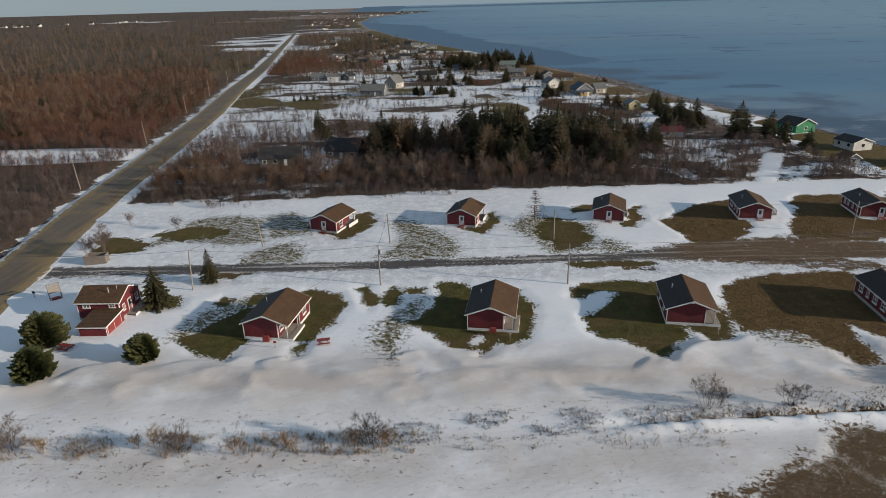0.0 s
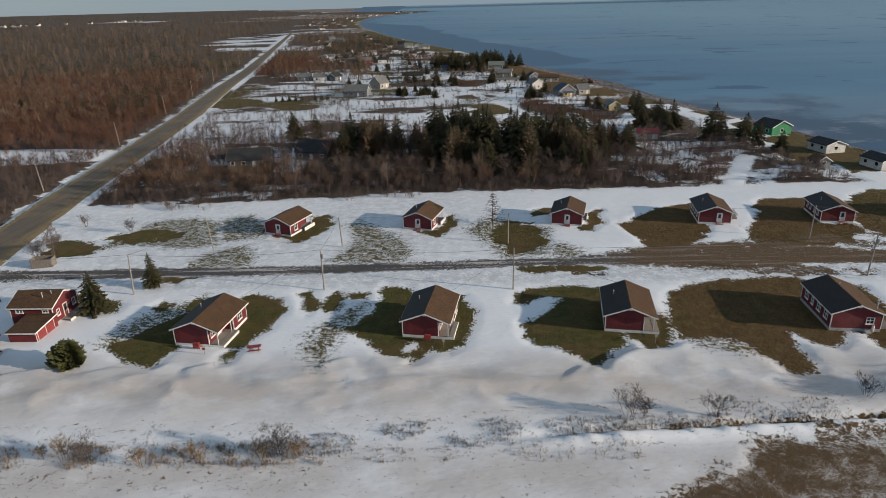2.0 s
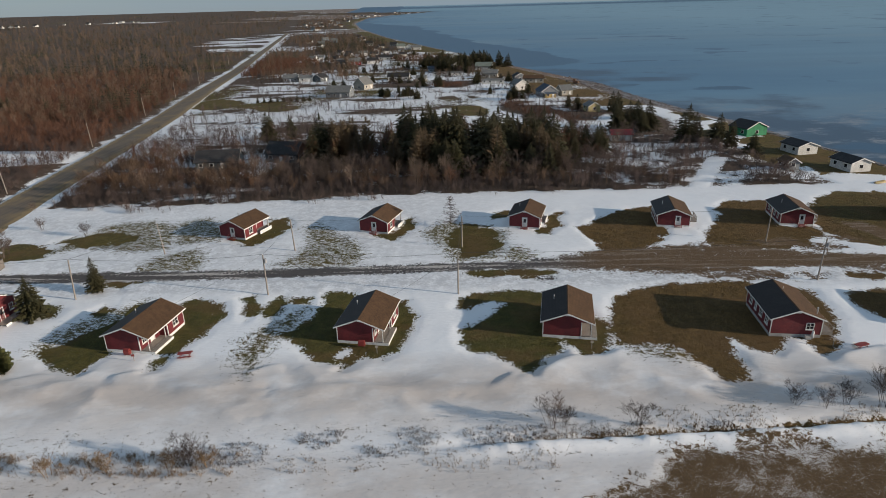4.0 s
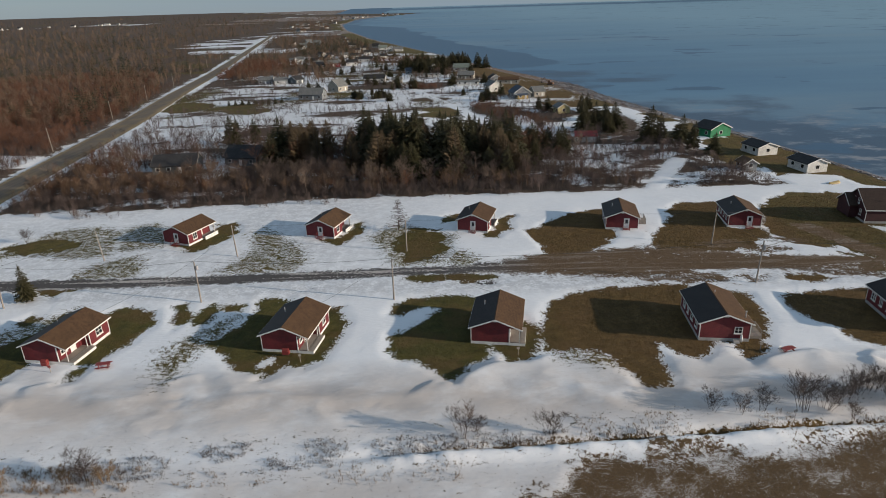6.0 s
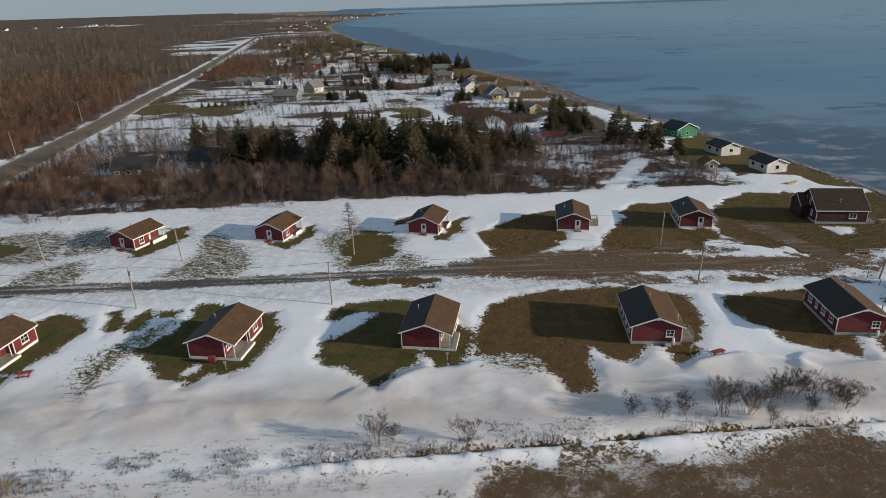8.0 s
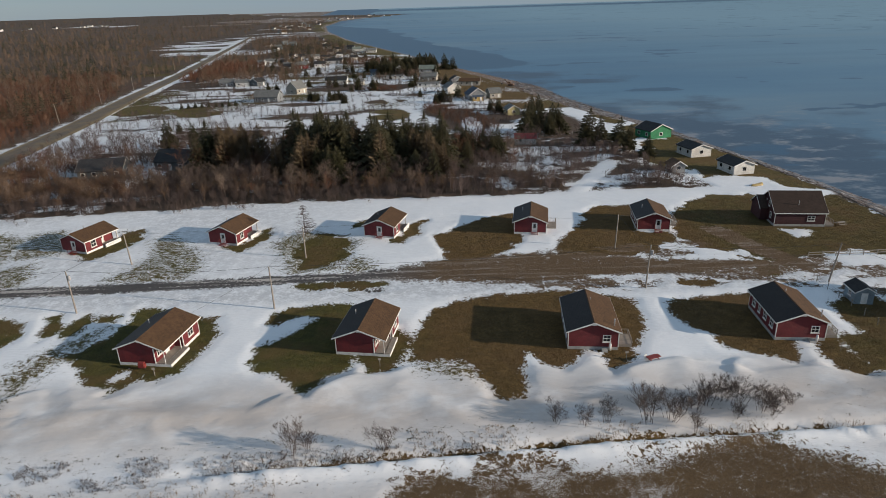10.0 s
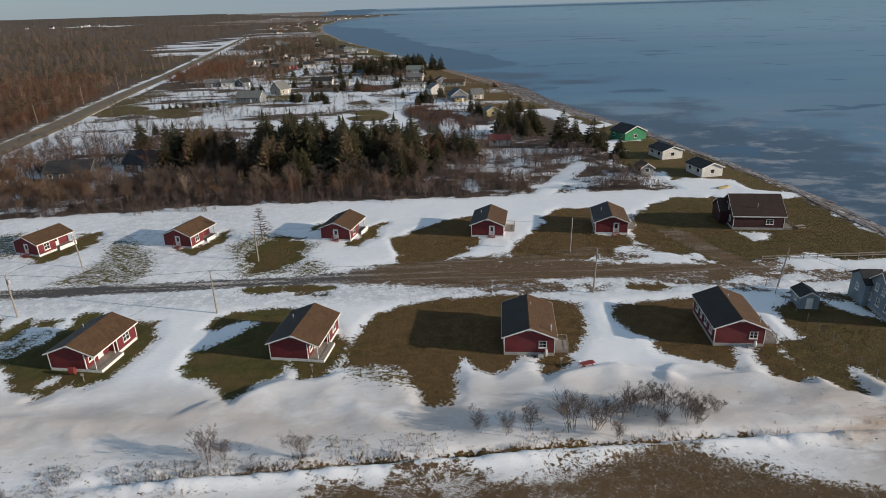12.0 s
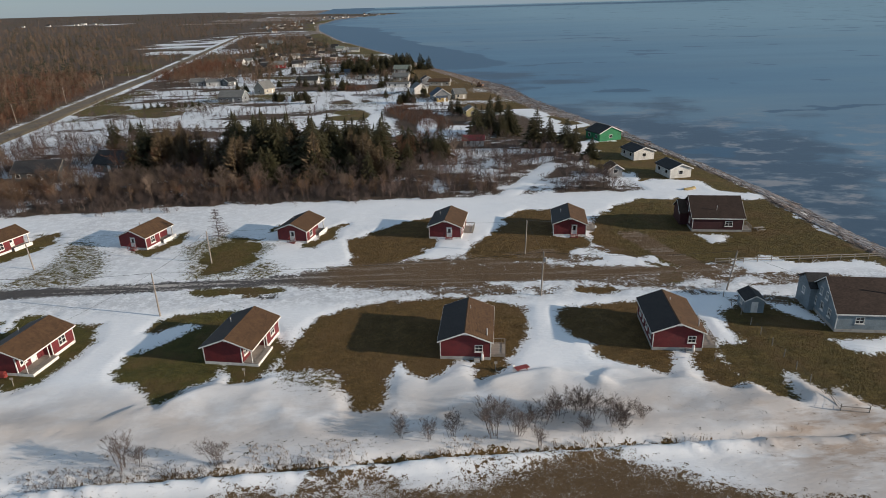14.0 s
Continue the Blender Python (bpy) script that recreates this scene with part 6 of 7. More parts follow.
# ---- small things near the houses ----
def picnic_table(x, y, turn, z=0.1, label="weathered red picnic table standing in the snow", mat=RED_PAINT):
    t = holder("picnic_table", pose(x, y, z, 0, 0, turn), label, "picnic table", "picnic tables")
    for i in range(5):
        one_box("tabletop_plank", (-0.95, 0.95, -0.4 + i * 0.16, -0.25 + i * 0.16, 0.7, 0.75), mat, t)
    for s in (-1, 1):
        one_box("seat", (-0.95, 0.95, s * 0.72 - 0.14, s * 0.72 + 0.14, 0.42, 0.46), mat, t)
        one_box("crossbeam", (s * 0.65 - 0.03, s * 0.65 + 0.03, -0.85, 0.85, 0.33, 0.42), mat, t)
        for e in (-1, 1):
            rod("leg", (s * 0.6, e * 0.62, -0.1), (s * 0.6, e * 0.2, 0.7), 0.05, mat, t, sides=4)


picnic_table(-22.9, 78.4, 12)
picnic_table(-61.2, 78.2, -15, 0.1, "red picnic table in the snow beside pines")
picnic_table(129.5, 128.0, 10, 0.0, "pale bare wood picnic table on the lawn", OLD_WOOD)


picnic_table(72.3, 77.4, 20, 0.12, "dark red picnic table half buried in drifted snow")


def barbecue(x, y, turn):
    b = holder("barbecue", pose(x, y, 0.05, 0, 0, turn), "dark red covered barbecue against a cottage gable", "barbecue", "covered barbecues")
    bm = bmesh.new()
    box(bm, -0.5, 0.5, -0.3, 0.3, 0.25, 0.95)
    bmesh.ops.bevel(bm, geom=bm.edges[:], offset=0.08, segments=2, affect="EDGES")
    part("cover", bm, RED_PAINT, b)
    bm = bmesh.new()
    tube(bm, (-0.42, 0, 0.95), (0.42, 0, 0.95), 0.24, 0.24, 12)
    part("lid", bm, RED_PAINT, b)
    for s in (-0.4, 0.4):
        rod("leg", (s, 0, -0.1), (s, 0, 0.3), 0.05, DARK_METAL, b)


for bx, by in ((-31.6, 79.2), (2.2, 80.4)):
    barbecue(bx, by, -8)


def marker_post(x, y, label="pale wooden post in front of a cottage"):
    p = holder("marker_post", pose(x, y, 0), label, "post", "marker posts")
    rod("post", (0, 0, -0.2), (0, 0, 1.3), 0.05, OLD_WOOD, p, sides=6)
    one_box("board", (-0.22, 0.22, -0.08, -0.052, 1.0, 1.35), RED_PAINT if x < 0 else OLD_WOOD, p)


for mx, my in ((-29.8, 77.4), (4.6, 78.6), (35.2, 78.9), (68.9, 78.3), (98.6, 78.5)):
    marker_post(mx, my)


def sign_frame():
    s = holder("sign_frame", pose(-73.0, 95.6, 0, 0, 0, 40), "weathered wooden sign frame with red base by the road", "sign")
    for xx in (-0.9, 0.9):
        rod("post", (xx, 0, -0.3), (xx, 0, 3.2), 0.1, OLD_WOOD, s, sides=6)
    one_box("beam", (-1.1, 1.1, -0.07, 0.07, 2.9, 3.1), OLD_WOOD, s)
    one_box("board", (-0.78, 0.78, -0.04, 0.04, 1.4, 2.7), OLD_WOOD, s)
    one_box("planter", (-0.7, 0.7, -0.35, 0.35, -0.05, 0.5), RED_PAINT, s)


def timber_bin():
    b = holder("waste_enclosure", pose(-74.6, 112.4, 0, 0, 0, 10), "open grey board enclosure beside the road", "enclosure")
    for a in ((-1.9, 1.9, -1.1, -1.02), (-1.9, 1.9, 1.02, 1.1)):
        for i in range(12):
            one_box("board", (a[0] + i * 0.317, a[0] + i * 0.317 + 0.3, a[2], a[3], -0.1, 1.9), GREY_BOARDS, b)
    for xx in (-1.98, 1.9):
        for i in range(6):
            one_box("board", (xx, xx + 0.08, -1.02 + i * 0.34, -1.02 + i * 0.34 + 0.32, -0.1, 1.9), GREY_BOARDS, b)


def mailbox():
    m = holder("mailbox", pose(-77.3, 96.4, 0, 0, 0, 60), "small dark mailbox on a post by the road", "mailbox")
    rod("post", (0, 0, -0.2), (0, 0, 1.0), 0.06, OLD_WOOD, m, sides=6)
    bm = bmesh.new()
    box(bm, -0.15, 0.15, -0.28, 0.28, 1.0, 1.22)
    tube(bm, (0, -0.28, 1.22), (0, 0.28, 1.22), 0.15, 0.15, 10)
    part("box", bm, DARK_METAL, m)


sign_frame()
timber_bin()
mailbox()


def garden_chair(x, y, turn):
    c = holder("garden_chair", pose(x, y, 0.1, 0, 0, turn), "white plastic garden chair beside the picnic table", "chair")
    one_box("seat", (-0.24, 0.24, -0.23, 0.23, 0.4, 0.44), WHITE, c)
    for xx, yy in ((-0.22, -0.21), (0.22, -0.21), (-0.22, 0.21), (0.22, 0.21)):
        rod("leg", (xx * 1.12, yy * 1.12, -0.05), (xx, yy, 0.4), 0.03, WHITE, c, sides=6)
    bm = bmesh.new()
    for k in range(5):
        box(bm, -0.22 + k * 0.094, -0.16 + k * 0.094, 0.22, 0.25, 0.44, 0.86)
    box(bm, -0.25, 0.25, 0.215, 0.255, 0.84, 0.92)
    part("backrest", bm, WHITE, c)
    for s in (-1, 1):
        one_box("armrest", (s * 0.27 - 0.03, s * 0.27 + 0.03, -0.2, 0.22, 0.62, 0.66), WHITE, c)


garden_chair(71.4, 77.5, 35)


def upturned_boat():
    b = holder("rowing_boat", pose(127.2, 159.6, 0.1, 0, 0, 22), "faded yellow rowing boat lying upturned on the snow", "boat")
    bm = bmesh.new()
    rings = []
    for i in range(9):
        f = i / 8
        half = 0.68 * math.sin(math.pi * min(1, 0.25 + 0.8 * (1 - f))) ** 0.6 + 0.02
        tall = 0.5 + 0.12 * f * f
        rings.append([bm.verts.new((-1.8 + 3.6 * f, half * math.cos(a_), tall * math.sin(a_) ** 0.8 if a_ not in (0, math.pi) else 0)) for a_ in [math.pi * k / 8 for k in range(9)]])
    for r0, r1 in zip(rings, rings[1:]):
        for k in range(8):
            bm.faces.new((r0[k], r0[k + 1], r1[k + 1], r1[k]))
    bm.faces.new(rings[0])
    bm.faces.new(rings[-1][::-1])
    part("hull", bm, BOAT, b, smooth=True)
    one_box("keel", (-1.7, 1.7, -0.03, 0.03, 0.5, 0.58), OLD_WOOD, b)
    for s_ in (-1, 1):
        one_box("gunwale", (-1.75, 0.9, s_ * 0.69 - 0.03, s_ * 0.69 + 0.03, 0.0, 0.09), OLD_WOOD, b)


def excavator(x, y, turn):
    e = holder("excavator", pose(x, y, -0.6, 0, 0, turn), "weathered orange excavator working on the rocky shore", "excavator")
    for s_ in (-1, 1):
        bm = bmesh.new()
        prism(bm, [(-1.9, 0.25), (-1.6, 0.0), (1.6, 0.0), (1.9, 0.25), (1.9, 0.6), (1.6, 0.85), (-1.6, 0.85), (-1.9, 0.6)], s_ * 1.25 - 0.25, s_ * 1.25 + 0.25, "y")
        part("track", bm, DARK_METAL, e)
    one_box("body", (-2.0, 1.2, -1.3, 1.3, 0.95, 2.0), RUST, e, bevel=0.1)
    one_box("cab", (0.1, 1.6, -1.25, -0.1, 2.0, 3.0), RUST, e)
    one_box("pane", (1.61, 1.63, -1.15, -0.2, 2.1, 2.9), PANE, e)
    rod("boom", (1.0, 0.4, 1.6), (3.6, 0.4, 4.8), 0.24, RUST, e, r1=0.18, sides=6)
    rod("arm", (3.6, 0.4, 4.8), (5.4, 0.4, 2.2), 0.18, RUST, e, r1=0.12, sides=6)
    bm = bmesh.new()
    prism(bm, [(5.1, 2.3), (5.7, 2.2), (5.5, 1.3), (4.9, 1.5)], -0.1, 0.9, "y")
    part("bucket", bm, DARK_METAL, e)


BOAT = painted("faded_yellow_paint", (0.38, 0.28, 0.1), (0.28, 0.2, 0.09))
RUST = painted("weathered_orange_paint", (0.17, 0.085, 0.045), (0.1, 0.06, 0.04))
upturned_boat()
excavator(92.0, 391.0, 150)


# ---- vegetation ----
def limb(vs, fs, a, b, r0, r1):
    """A three-sided tapered limb."""
    d = (b - a).normalized()
    u = d.orthogonal().normalized()
    w = d.cross(u)
    i = len(vs)
    for k in range(3):
        c, s = math.cos(k * 2.094), math.sin(k * 2.094)
        vs.append(a + (u * c + w * s) * r0)
    if r1 > 0.006:
        for k in range(3):
            c, s = math.cos(k * 2.094), math.sin(k * 2.094)
            vs.append(b + (u * c + w * s) * r1)
        for k in range(3):
            j = (k + 1) % 3
            fs.append((i + k, i + j, i + 3 + j))
            fs.append((i + k, i + 3 + j, i + 3 + k))
    else:
        vs.append(b)
        for k in range(3):
            fs.append((i + k, i + (k + 1) % 3, i + 3))


def bare_tree(seed, h, stems=1, spread=0.5, limbs=9, twigs=4, fine=0, r=0.09, tw=0.03):
    """Leafless tree or shrub: stems, limbs, twigs."""
    g = random.Random(seed)
    vs, fs = [], []
    for s in range(stems):
        ang = g.uniform(0, 6.283)
        tilt = g.uniform(0.05, spread) if stems > 1 else g.uniform(0, 0.06)
        base = Vector((math.cos(ang), math.sin(ang), 0)) * (0.12 * stems ** 0.5 * g.random())
        hh = h * g.uniform(0.75, 1.0)
        top = base + Vector((math.cos(ang) * tilt * hh, math.sin(ang) * tilt * hh, hh))
        mid = base.lerp(top, 0.5) + Vector((g.uniform(-1, 1), g.uniform(-1, 1), 0)) * 0.04 * hh
        limb(vs, fs, base - Vector((0, 0, 0.2)), mid, r, r * 0.6)
        limb(vs, fs, mid, top, r * 0.6, 0.0)
        for k in range(limbs):
            f = g.uniform(0.25, 0.95)
            p = base.lerp(mid, f * 2) if f < 0.5 else mid.lerp(top, f * 2 - 1)
            a2 = g.uniform(0, 6.283)
            ln = hh * (1.05 - f) * g.uniform(0.35, 0.6) + 0.15 * hh
            d = Vector((math.cos(a2), math.sin(a2), g.uniform(0.5, 1.4))).normalized()
            q = p + d * ln * 0.8
            limb(vs, fs, p, q, max(tw, r * 0.4 * (1 - f * 0.5)), 0.0)
            for m in range(twigs):
                f2 = g.uniform(0.25, 0.95)
                p2 = p.lerp(q, f2)
                d2 = (d + Vector((g.uniform(-1, 1), g.uniform(-1, 1), g.uniform(-0.3, 0.9))) * 0.8).normalized()
                q2 = p2 + d2 * ln * g.uniform(0.3, 0.55)
                limb(vs, fs, p2, q2, tw, 0.0)
                for o in range(fine):
                    p3 = p2.lerp(q2, g.uniform(0.2, 0.9))
                    d3 = (d2 + Vector((g.uniform(-1, 1), g.uniform(-1, 1), g.uniform(-0.4, 0.8)))).normalized()
                    limb(vs, fs, p3, p3 + d3 * ln * g.uniform(0.15, 0.3), tw * 0.7, 0.0)
    return np.array(vs), np.array(fs, dtype=np.int32)


def spruce_crown(seed, h, rad, whorls=15, per=10, base=0.08, droop=0.25, round_=0.0, blade=0.25):
    """Needle sprays in whorls, each a fringed drooping blade."""
    g = random.Random(seed)
    vs, fs = [], []
    lean = g.uniform(0, 6.283)
    for i in range(whorls):
        f = (i + g.random() * 0.6) / whorls
        z = h * (base + (1 - base) * f)
        rr = rad * ((1 - f) ** (0.62 - 0.32 * round_)) * g.uniform(0.68, 1.15) + 0.08
        n = max(4, int(per * (1 - 0.55 * f)))
        off = g.uniform(0, 6.283)
        for k in range(n):
            a = off + 6.283 * k / n + g.uniform(-0.25, 0.25)
            ln = rr * g.uniform(0.6, 1.15) * (1 + 0.22 * math.cos(a - lean))
            d = Vector((math.cos(a), math.sin(a), 0))
            s = Vector((-math.sin(a), math.cos(a), 0))
            up = g.uniform(-0.1, 0.15) + 0.5 * round_
            p0 = Vector((0, 0, z))
            segs = 3
            pts = [p0 + d * ln * t + Vector((0, 0, ln * (up * t - droop * t * t))) for t in (0.12, 0.45, 0.75, 1.0)]
            wd = ln * blade * g.uniform(0.8, 1.2)
            for j in range(segs):
                for sd in (-1, 1):
                    m = len(vs)
                    out = pts[j].lerp(pts[j + 1], 0.75) + s * sd * wd * (1.0 - 0.25 * j) + Vector((0, 0, -0.10 * ln - 0.04))
                    vs.extend((pts[j], pts[j + 1], out))
                    fs.append((m, m + 1, m + 2))
                    m = len(vs)
                    out2 = pts[j].lerp(pts[j + 1], 0.3) + s * sd * wd * 0.75 * (1.0 - 0.2 * j) + Vector((0, 0, 0.02 * ln - 0.16 * ln * g.random()))
                    vs.extend((pts[j], pts[j].lerp(pts[j + 1], 0.6), out2))
                    fs.append((m, m + 1, m + 2))
            m = len(vs)
            vs.extend((pts[1], pts[3], pts[2] - Vector((0, 0, 0.22 * ln))))
            fs.append((m, m + 1, m + 2))
    m = len(vs)
    for k in range(5):
        a = k * 1.257
        q = len(vs)
        vs.extend((Vector((0, 0, h * 1.05)), Vector((math.cos(a) * 0.06 * rad, math.sin(a) * 0.06 * rad, h * 0.9)), Vector((math.cos(a + 1) * 0.09 * rad, math.sin(a + 1) * 0.09 * rad, h * 0.86))))
        fs.append((q, q + 1, q + 2))
    return np.array(vs), np.array(fs, dtype=np.int32)


def trunk_mesh(h, r):
    bm = bmesh.new()
    tube(bm, (0, 0, -0.4), (0.03, 0.02, h * 0.45), r, r * 0.7, 8)
    tube(bm, (0.03, 0.02, h * 0.45), (0, 0, h * 0.97), r * 0.7, r * 0.1, 8)
    me = bpy.data.meshes.new("trunk")
    bm.to_mesh(me)
    bm.free()
    me.materials.append(BARK)
    return me


def crown_mesh(data, mat):
    vs, fs = data
    me = bpy.data.meshes.new("crown")
    me.from_pydata([tuple(v) for v in vs], [], [tuple(int(i) for i in f) for f in fs])
    me.materials.append(mat)
    return me


SPRUCES = [(trunk_mesh(10, 0.16), crown_mesh(spruce_crown(s, 10, 2.4 + 0.3 * (s % 3), 27, 15), SPRUCE)) for s in range(5)]
PINES = [(trunk_mesh(4.5, 0.14), crown_mesh(spruce_crown(40 + s, 4.2, 2.1, 30, 34, 0.04, 0.1, 0.9), PINE)) for s in range(3)]


def tree(kind, x, y, h, turn, variants, k, label, category, group="", wide=1.0, base_h=10.0):
    t = holder(kind, Matrix.Translation((x, y, 0)) @ Matrix.Rotation(turn, 4, "Z") @ Matrix.Diagonal((h / base_h * wide, h / base_h * wide, h / base_h, 1)), label, category, group)
    trunk, crown = variants[k % len(variants)]
    for nm, me in (("trunk", trunk), ("crown", crown)):
        o = new(nm, me)
        o.parent = t
    return t


g = random.Random(5)
for x, y, h in ((-65.0, 79.0, 5.6), (-61.5, 70.6, 4.9), (-47.6, 75.0, 4.2)):
    tree("pine", x, y, h, g.uniform(0, 6), PINES, g.randrange(3), "bushy green pine standing in the snow", "pine", "garden pines", 1.15, 4.5)
for x, y, h, w in ((-53.6, 92.2, 7.2, 1.45), (-47.8, 101.2, 6.8, 1.15)):
    tree("spruce", x, y, h, g.uniform(0, 6), SPRUCES, g.randrange(5), "dark green spruce standing beside the cottages", "spruce", "garden spruces", w)

for x, y, h in ((-63.4, 95.6, 2.2), (-59.8, 95.4, 2.5), (-58.6, 95.8, 2.3)):
    tree("spruce", x, y, h, g.uniform(0, 6), SPRUCES, g.randrange(5), "small dark spruce behind the red house", "spruce", "garden spruces", 1.6)

# the spruce stand in the middle of the woods
WOOD = [(-53, 233, 11), (-45, 236, 9.5), (-25, 195, 16), (-22, 199, 13), (-29, 203, 11), (-27, 190, 12), (-60, 262, 6)]


def stand(n, x0, x1, y0, y1, h0, h1):
    for _ in range(n):
        WOOD.append((g.uniform(x0, x1), g.uniform(y0, y1), g.uniform(h0, h1)))


stand(4, -30, -20, 196, 208, 9, 13)
stand(46, 1, 31, 179, 204, 12, 18)
stand(14, 3, 44, 174, 184, 7, 11)
stand(18, 28, 47, 186, 208, 10, 16)
stand(6, 44, 56, 200, 214, 8, 13)
stand(3, -12, 0, 214, 226, 7, 10)
stand(4, 54, 66, 192, 206, 7, 10)
for x, y, h in WOOD:
    tree("spruce", x, y, h, g.uniform(0, 6), SPRUCES, g.randrange(5), "tall dark spruce in the bare winter wood", "spruce", "woodland spruces", g.uniform(1.05, 1.75))
LARCHES = [(trunk_mesh(10, 0.13), crown_mesh(spruce_crown(60 + s, 10, 1.9 + 0.3 * s, 34, 15, 0.12, -0.25, 0.3, 0.085), LARCH)) for s in range(3)]
for n_, x0, x1, y0, y1, h0, h1 in ((15, -23, -9, 190, 206, 10, 15), (22, -2, 30, 177, 200, 10, 15), (14, 26, 48, 180, 204, 8, 13), (5, 46, 66, 188, 206, 6, 10)):
    for _ in range(n_):
        tree("larch", g.uniform(x0, x1), g.uniform(y0, y1), g.uniform(h0, h1), g.uniform(0, 6), LARCHES, g.randrange(3), "tall golden-brown winter larch among dark spruces", "larch", "woodland larches", g.uniform(0.9, 1.4))
for x, y, h in ((-179, 245, 7), (-172, 240, 8), (-168, 238, 6), (-184, 249, 8), (-200, 271, 8), (-194, 268, 7), (-208, 319, 9), (-214, 322, 8), (-189, 240, 7), (-176, 231, 6)):
    tree("spruce", x, y, h, g.uniform(0, 6), SPRUCES, g.randrange(5), "olive-green spruce standing in the brush west of the road", "spruce", "roadside spruces", g.uniform(1.2, 1.6))
SHORE_TREES = [(78, 236, 12), (84, 241, 11), (91, 240, 11), (81, 246, 10), (97, 215, 13), (103, 224, 9), (107, 213, 10), (87, 236, 9), (93, 262, 8), (86, 268, 8), (74, 292, 7), (71, 299, 6), (88, 283, 9), (92, 290, 8), (108, 205, 9), (111, 196, 7),
               (-2, 338, 6), (58, 351, 7), (50, 345, 6), (38, 352, 5), (20, 500, 11), (28, 512, 12), (36, 520, 12), (55, 520, 12), (62, 512, 10), (12, 505, 10), (48, 478, 8), (44, 530, 12), (8, 520, 10), (-8, 362, 5), (-14, 366, 5)]
for n_, x0, x1, y0, y1, h0, h1 in ((13, 6, 30, 464, 482, 8, 11), (13, 29, 49, 508, 548, 8, 12), (16, -23, -3, 347, 356, 4, 6), (8, 43, 54, 323, 334, 4, 6.5)):
    for _ in range(n_):
        SHORE_TREES.append((g.uniform(x0, x1), g.uniform(y0, y1), g.uniform(h0, h1)))
for _ in range(70):
    yy_ = g.uniform(380, 700)
    SHORE_TREES.append((float(shore_x(yy_)) - g.uniform(28, 150), yy_, g.uniform(3.5, 8)))
for x0_, y0_, n_ in ((4, 512, 12), (24, 522, 8), (42, 540, 12)):
    for _ in range(n_):
        SHORE_TREES.append((x0_ + g.uniform(-8, 8), y0_ + g.uniform(-8, 8), g.uniform(8, 12)))
for x, y, h in SHORE_TREES:
    tree("spruce", x, y, h, g.uniform(0, 6), SPRUCES, g.randrange(5), "dark spruce among the houses near the shore", "spruce", "shore spruces", g.uniform(1.15, 1.7))
for i in range(9):
    tree("spruce", -88 + 3.4 * i + 1, 338 + 0.5 * i, 3.3, g.uniform(0, 6), SPRUCES, i, "small spruce in a planted row in snow", "spruce", "planted row of spruces", 1.3)


def scatter(name, temps, rows, mat, label, category):
    """Many small plants joined into one mesh. rows: x, y, z, scale, turn."""
    cos, fcs, base = [], [], 0
    rows = np.asarray(rows)
    pick = np.random.RandomState(len(rows)).randint(0, len(temps), len(rows))
    for k, (vs, fs) in enumerate(temps):
        r = rows[pick == k]
        if not len(r):
            continue
        c, s = np.cos(r[:, 4]), np.sin(r[:, 4])
        v = vs[None] * r[:, 3][:, None, None]
        x = v[..., 0] * c[:, None] - v[..., 1] * s[:, None] + r[:, 0][:, None]
        y = v[..., 0] * s[:, None] + v[..., 1] * c[:, None] + r[:, 1][:, None]
        z = v[..., 2] + r[:, 2][:, None]
        cos.append(np.stack([x, y, z], -1).reshape(-1, 3))
        f = fs[None] + (np.arange(len(r)) * len(vs))[:, None, None] + base
        fcs.append(f.reshape(-1, 3))
        base += len(r) * len(vs)
    ob = mesh_object(name, np.concatenate(cos), np.concatenate(fcs), mat)
    return tagged(ob, label, category, kind="stuff")


rs = np.random.RandomState(3)


def fill_area(n, x0, x1, y0, y1, keep, s0, s1):
    x, y = rs.uniform(x0, x1, n), rs.uniform(y0, y1, n)
    m = keep(x, y)
    x, y = x[m], y[m]
    return np.stack([x, y, np.zeros_like(x), rs.uniform(s0, s1, len(x)), rs.uniform(0, 6.28, len(x))], 1)


SHRUBS = [bare_tree(100 + s, 3.4, 4, 0.35, 6, 3, 0, 0.035, 0.024) for s in range(5)]
SAPLINGS = [bare_tree(120 + s, 6.0, 2, 0.14, 10, 4, 0, 0.06, 0.03) for s in range(6)]
TALL = [bare_tree(140 + s, 10.0, 1, 0.2, 18, 5, 1, 0.12, 0.034) for s in range(5)]
FAR_TREES = [bare_tree(160 + s, 7.0, 2, 0.15, 8, 3, 0, 0.13, 0.08) for s in range(5)]
FAR_SPRUCE = [spruce_crown(180 + s, 8.5, 1.7, 9, 6) for s in range(3)]


def in_wood(x, y):
    e = y - wood_edge(x) - 0.6 - 1.2 * fbm(x, y, 5.0, 2, 3)
    drive = (np.abs(x - 79 - 0.55 * (y - 157)) > 3.8) | (y > 192)
    lane_e = (np.abs(x - np.interp(y, [247, 260, 303, 379, 440], [46, 40, 34, 11, -4])) > 4) | (y < 243) | (y > 440)
    yard = (np.hypot((x + 38) / 10, (y - 199) / 11) > 1) & (np.hypot((x + 57) / 11, (y - 191) / 10) > 1)
    return (e > 0) & (x > road_x(y) + 10) & (x < shore_x(y) - 30) & drive & lane_e & yard


def in_wood_open(x, y):
    clump = fbm(x, y, 22.0, 3, 90) > -0.25
    return in_wood(x, y) & clump


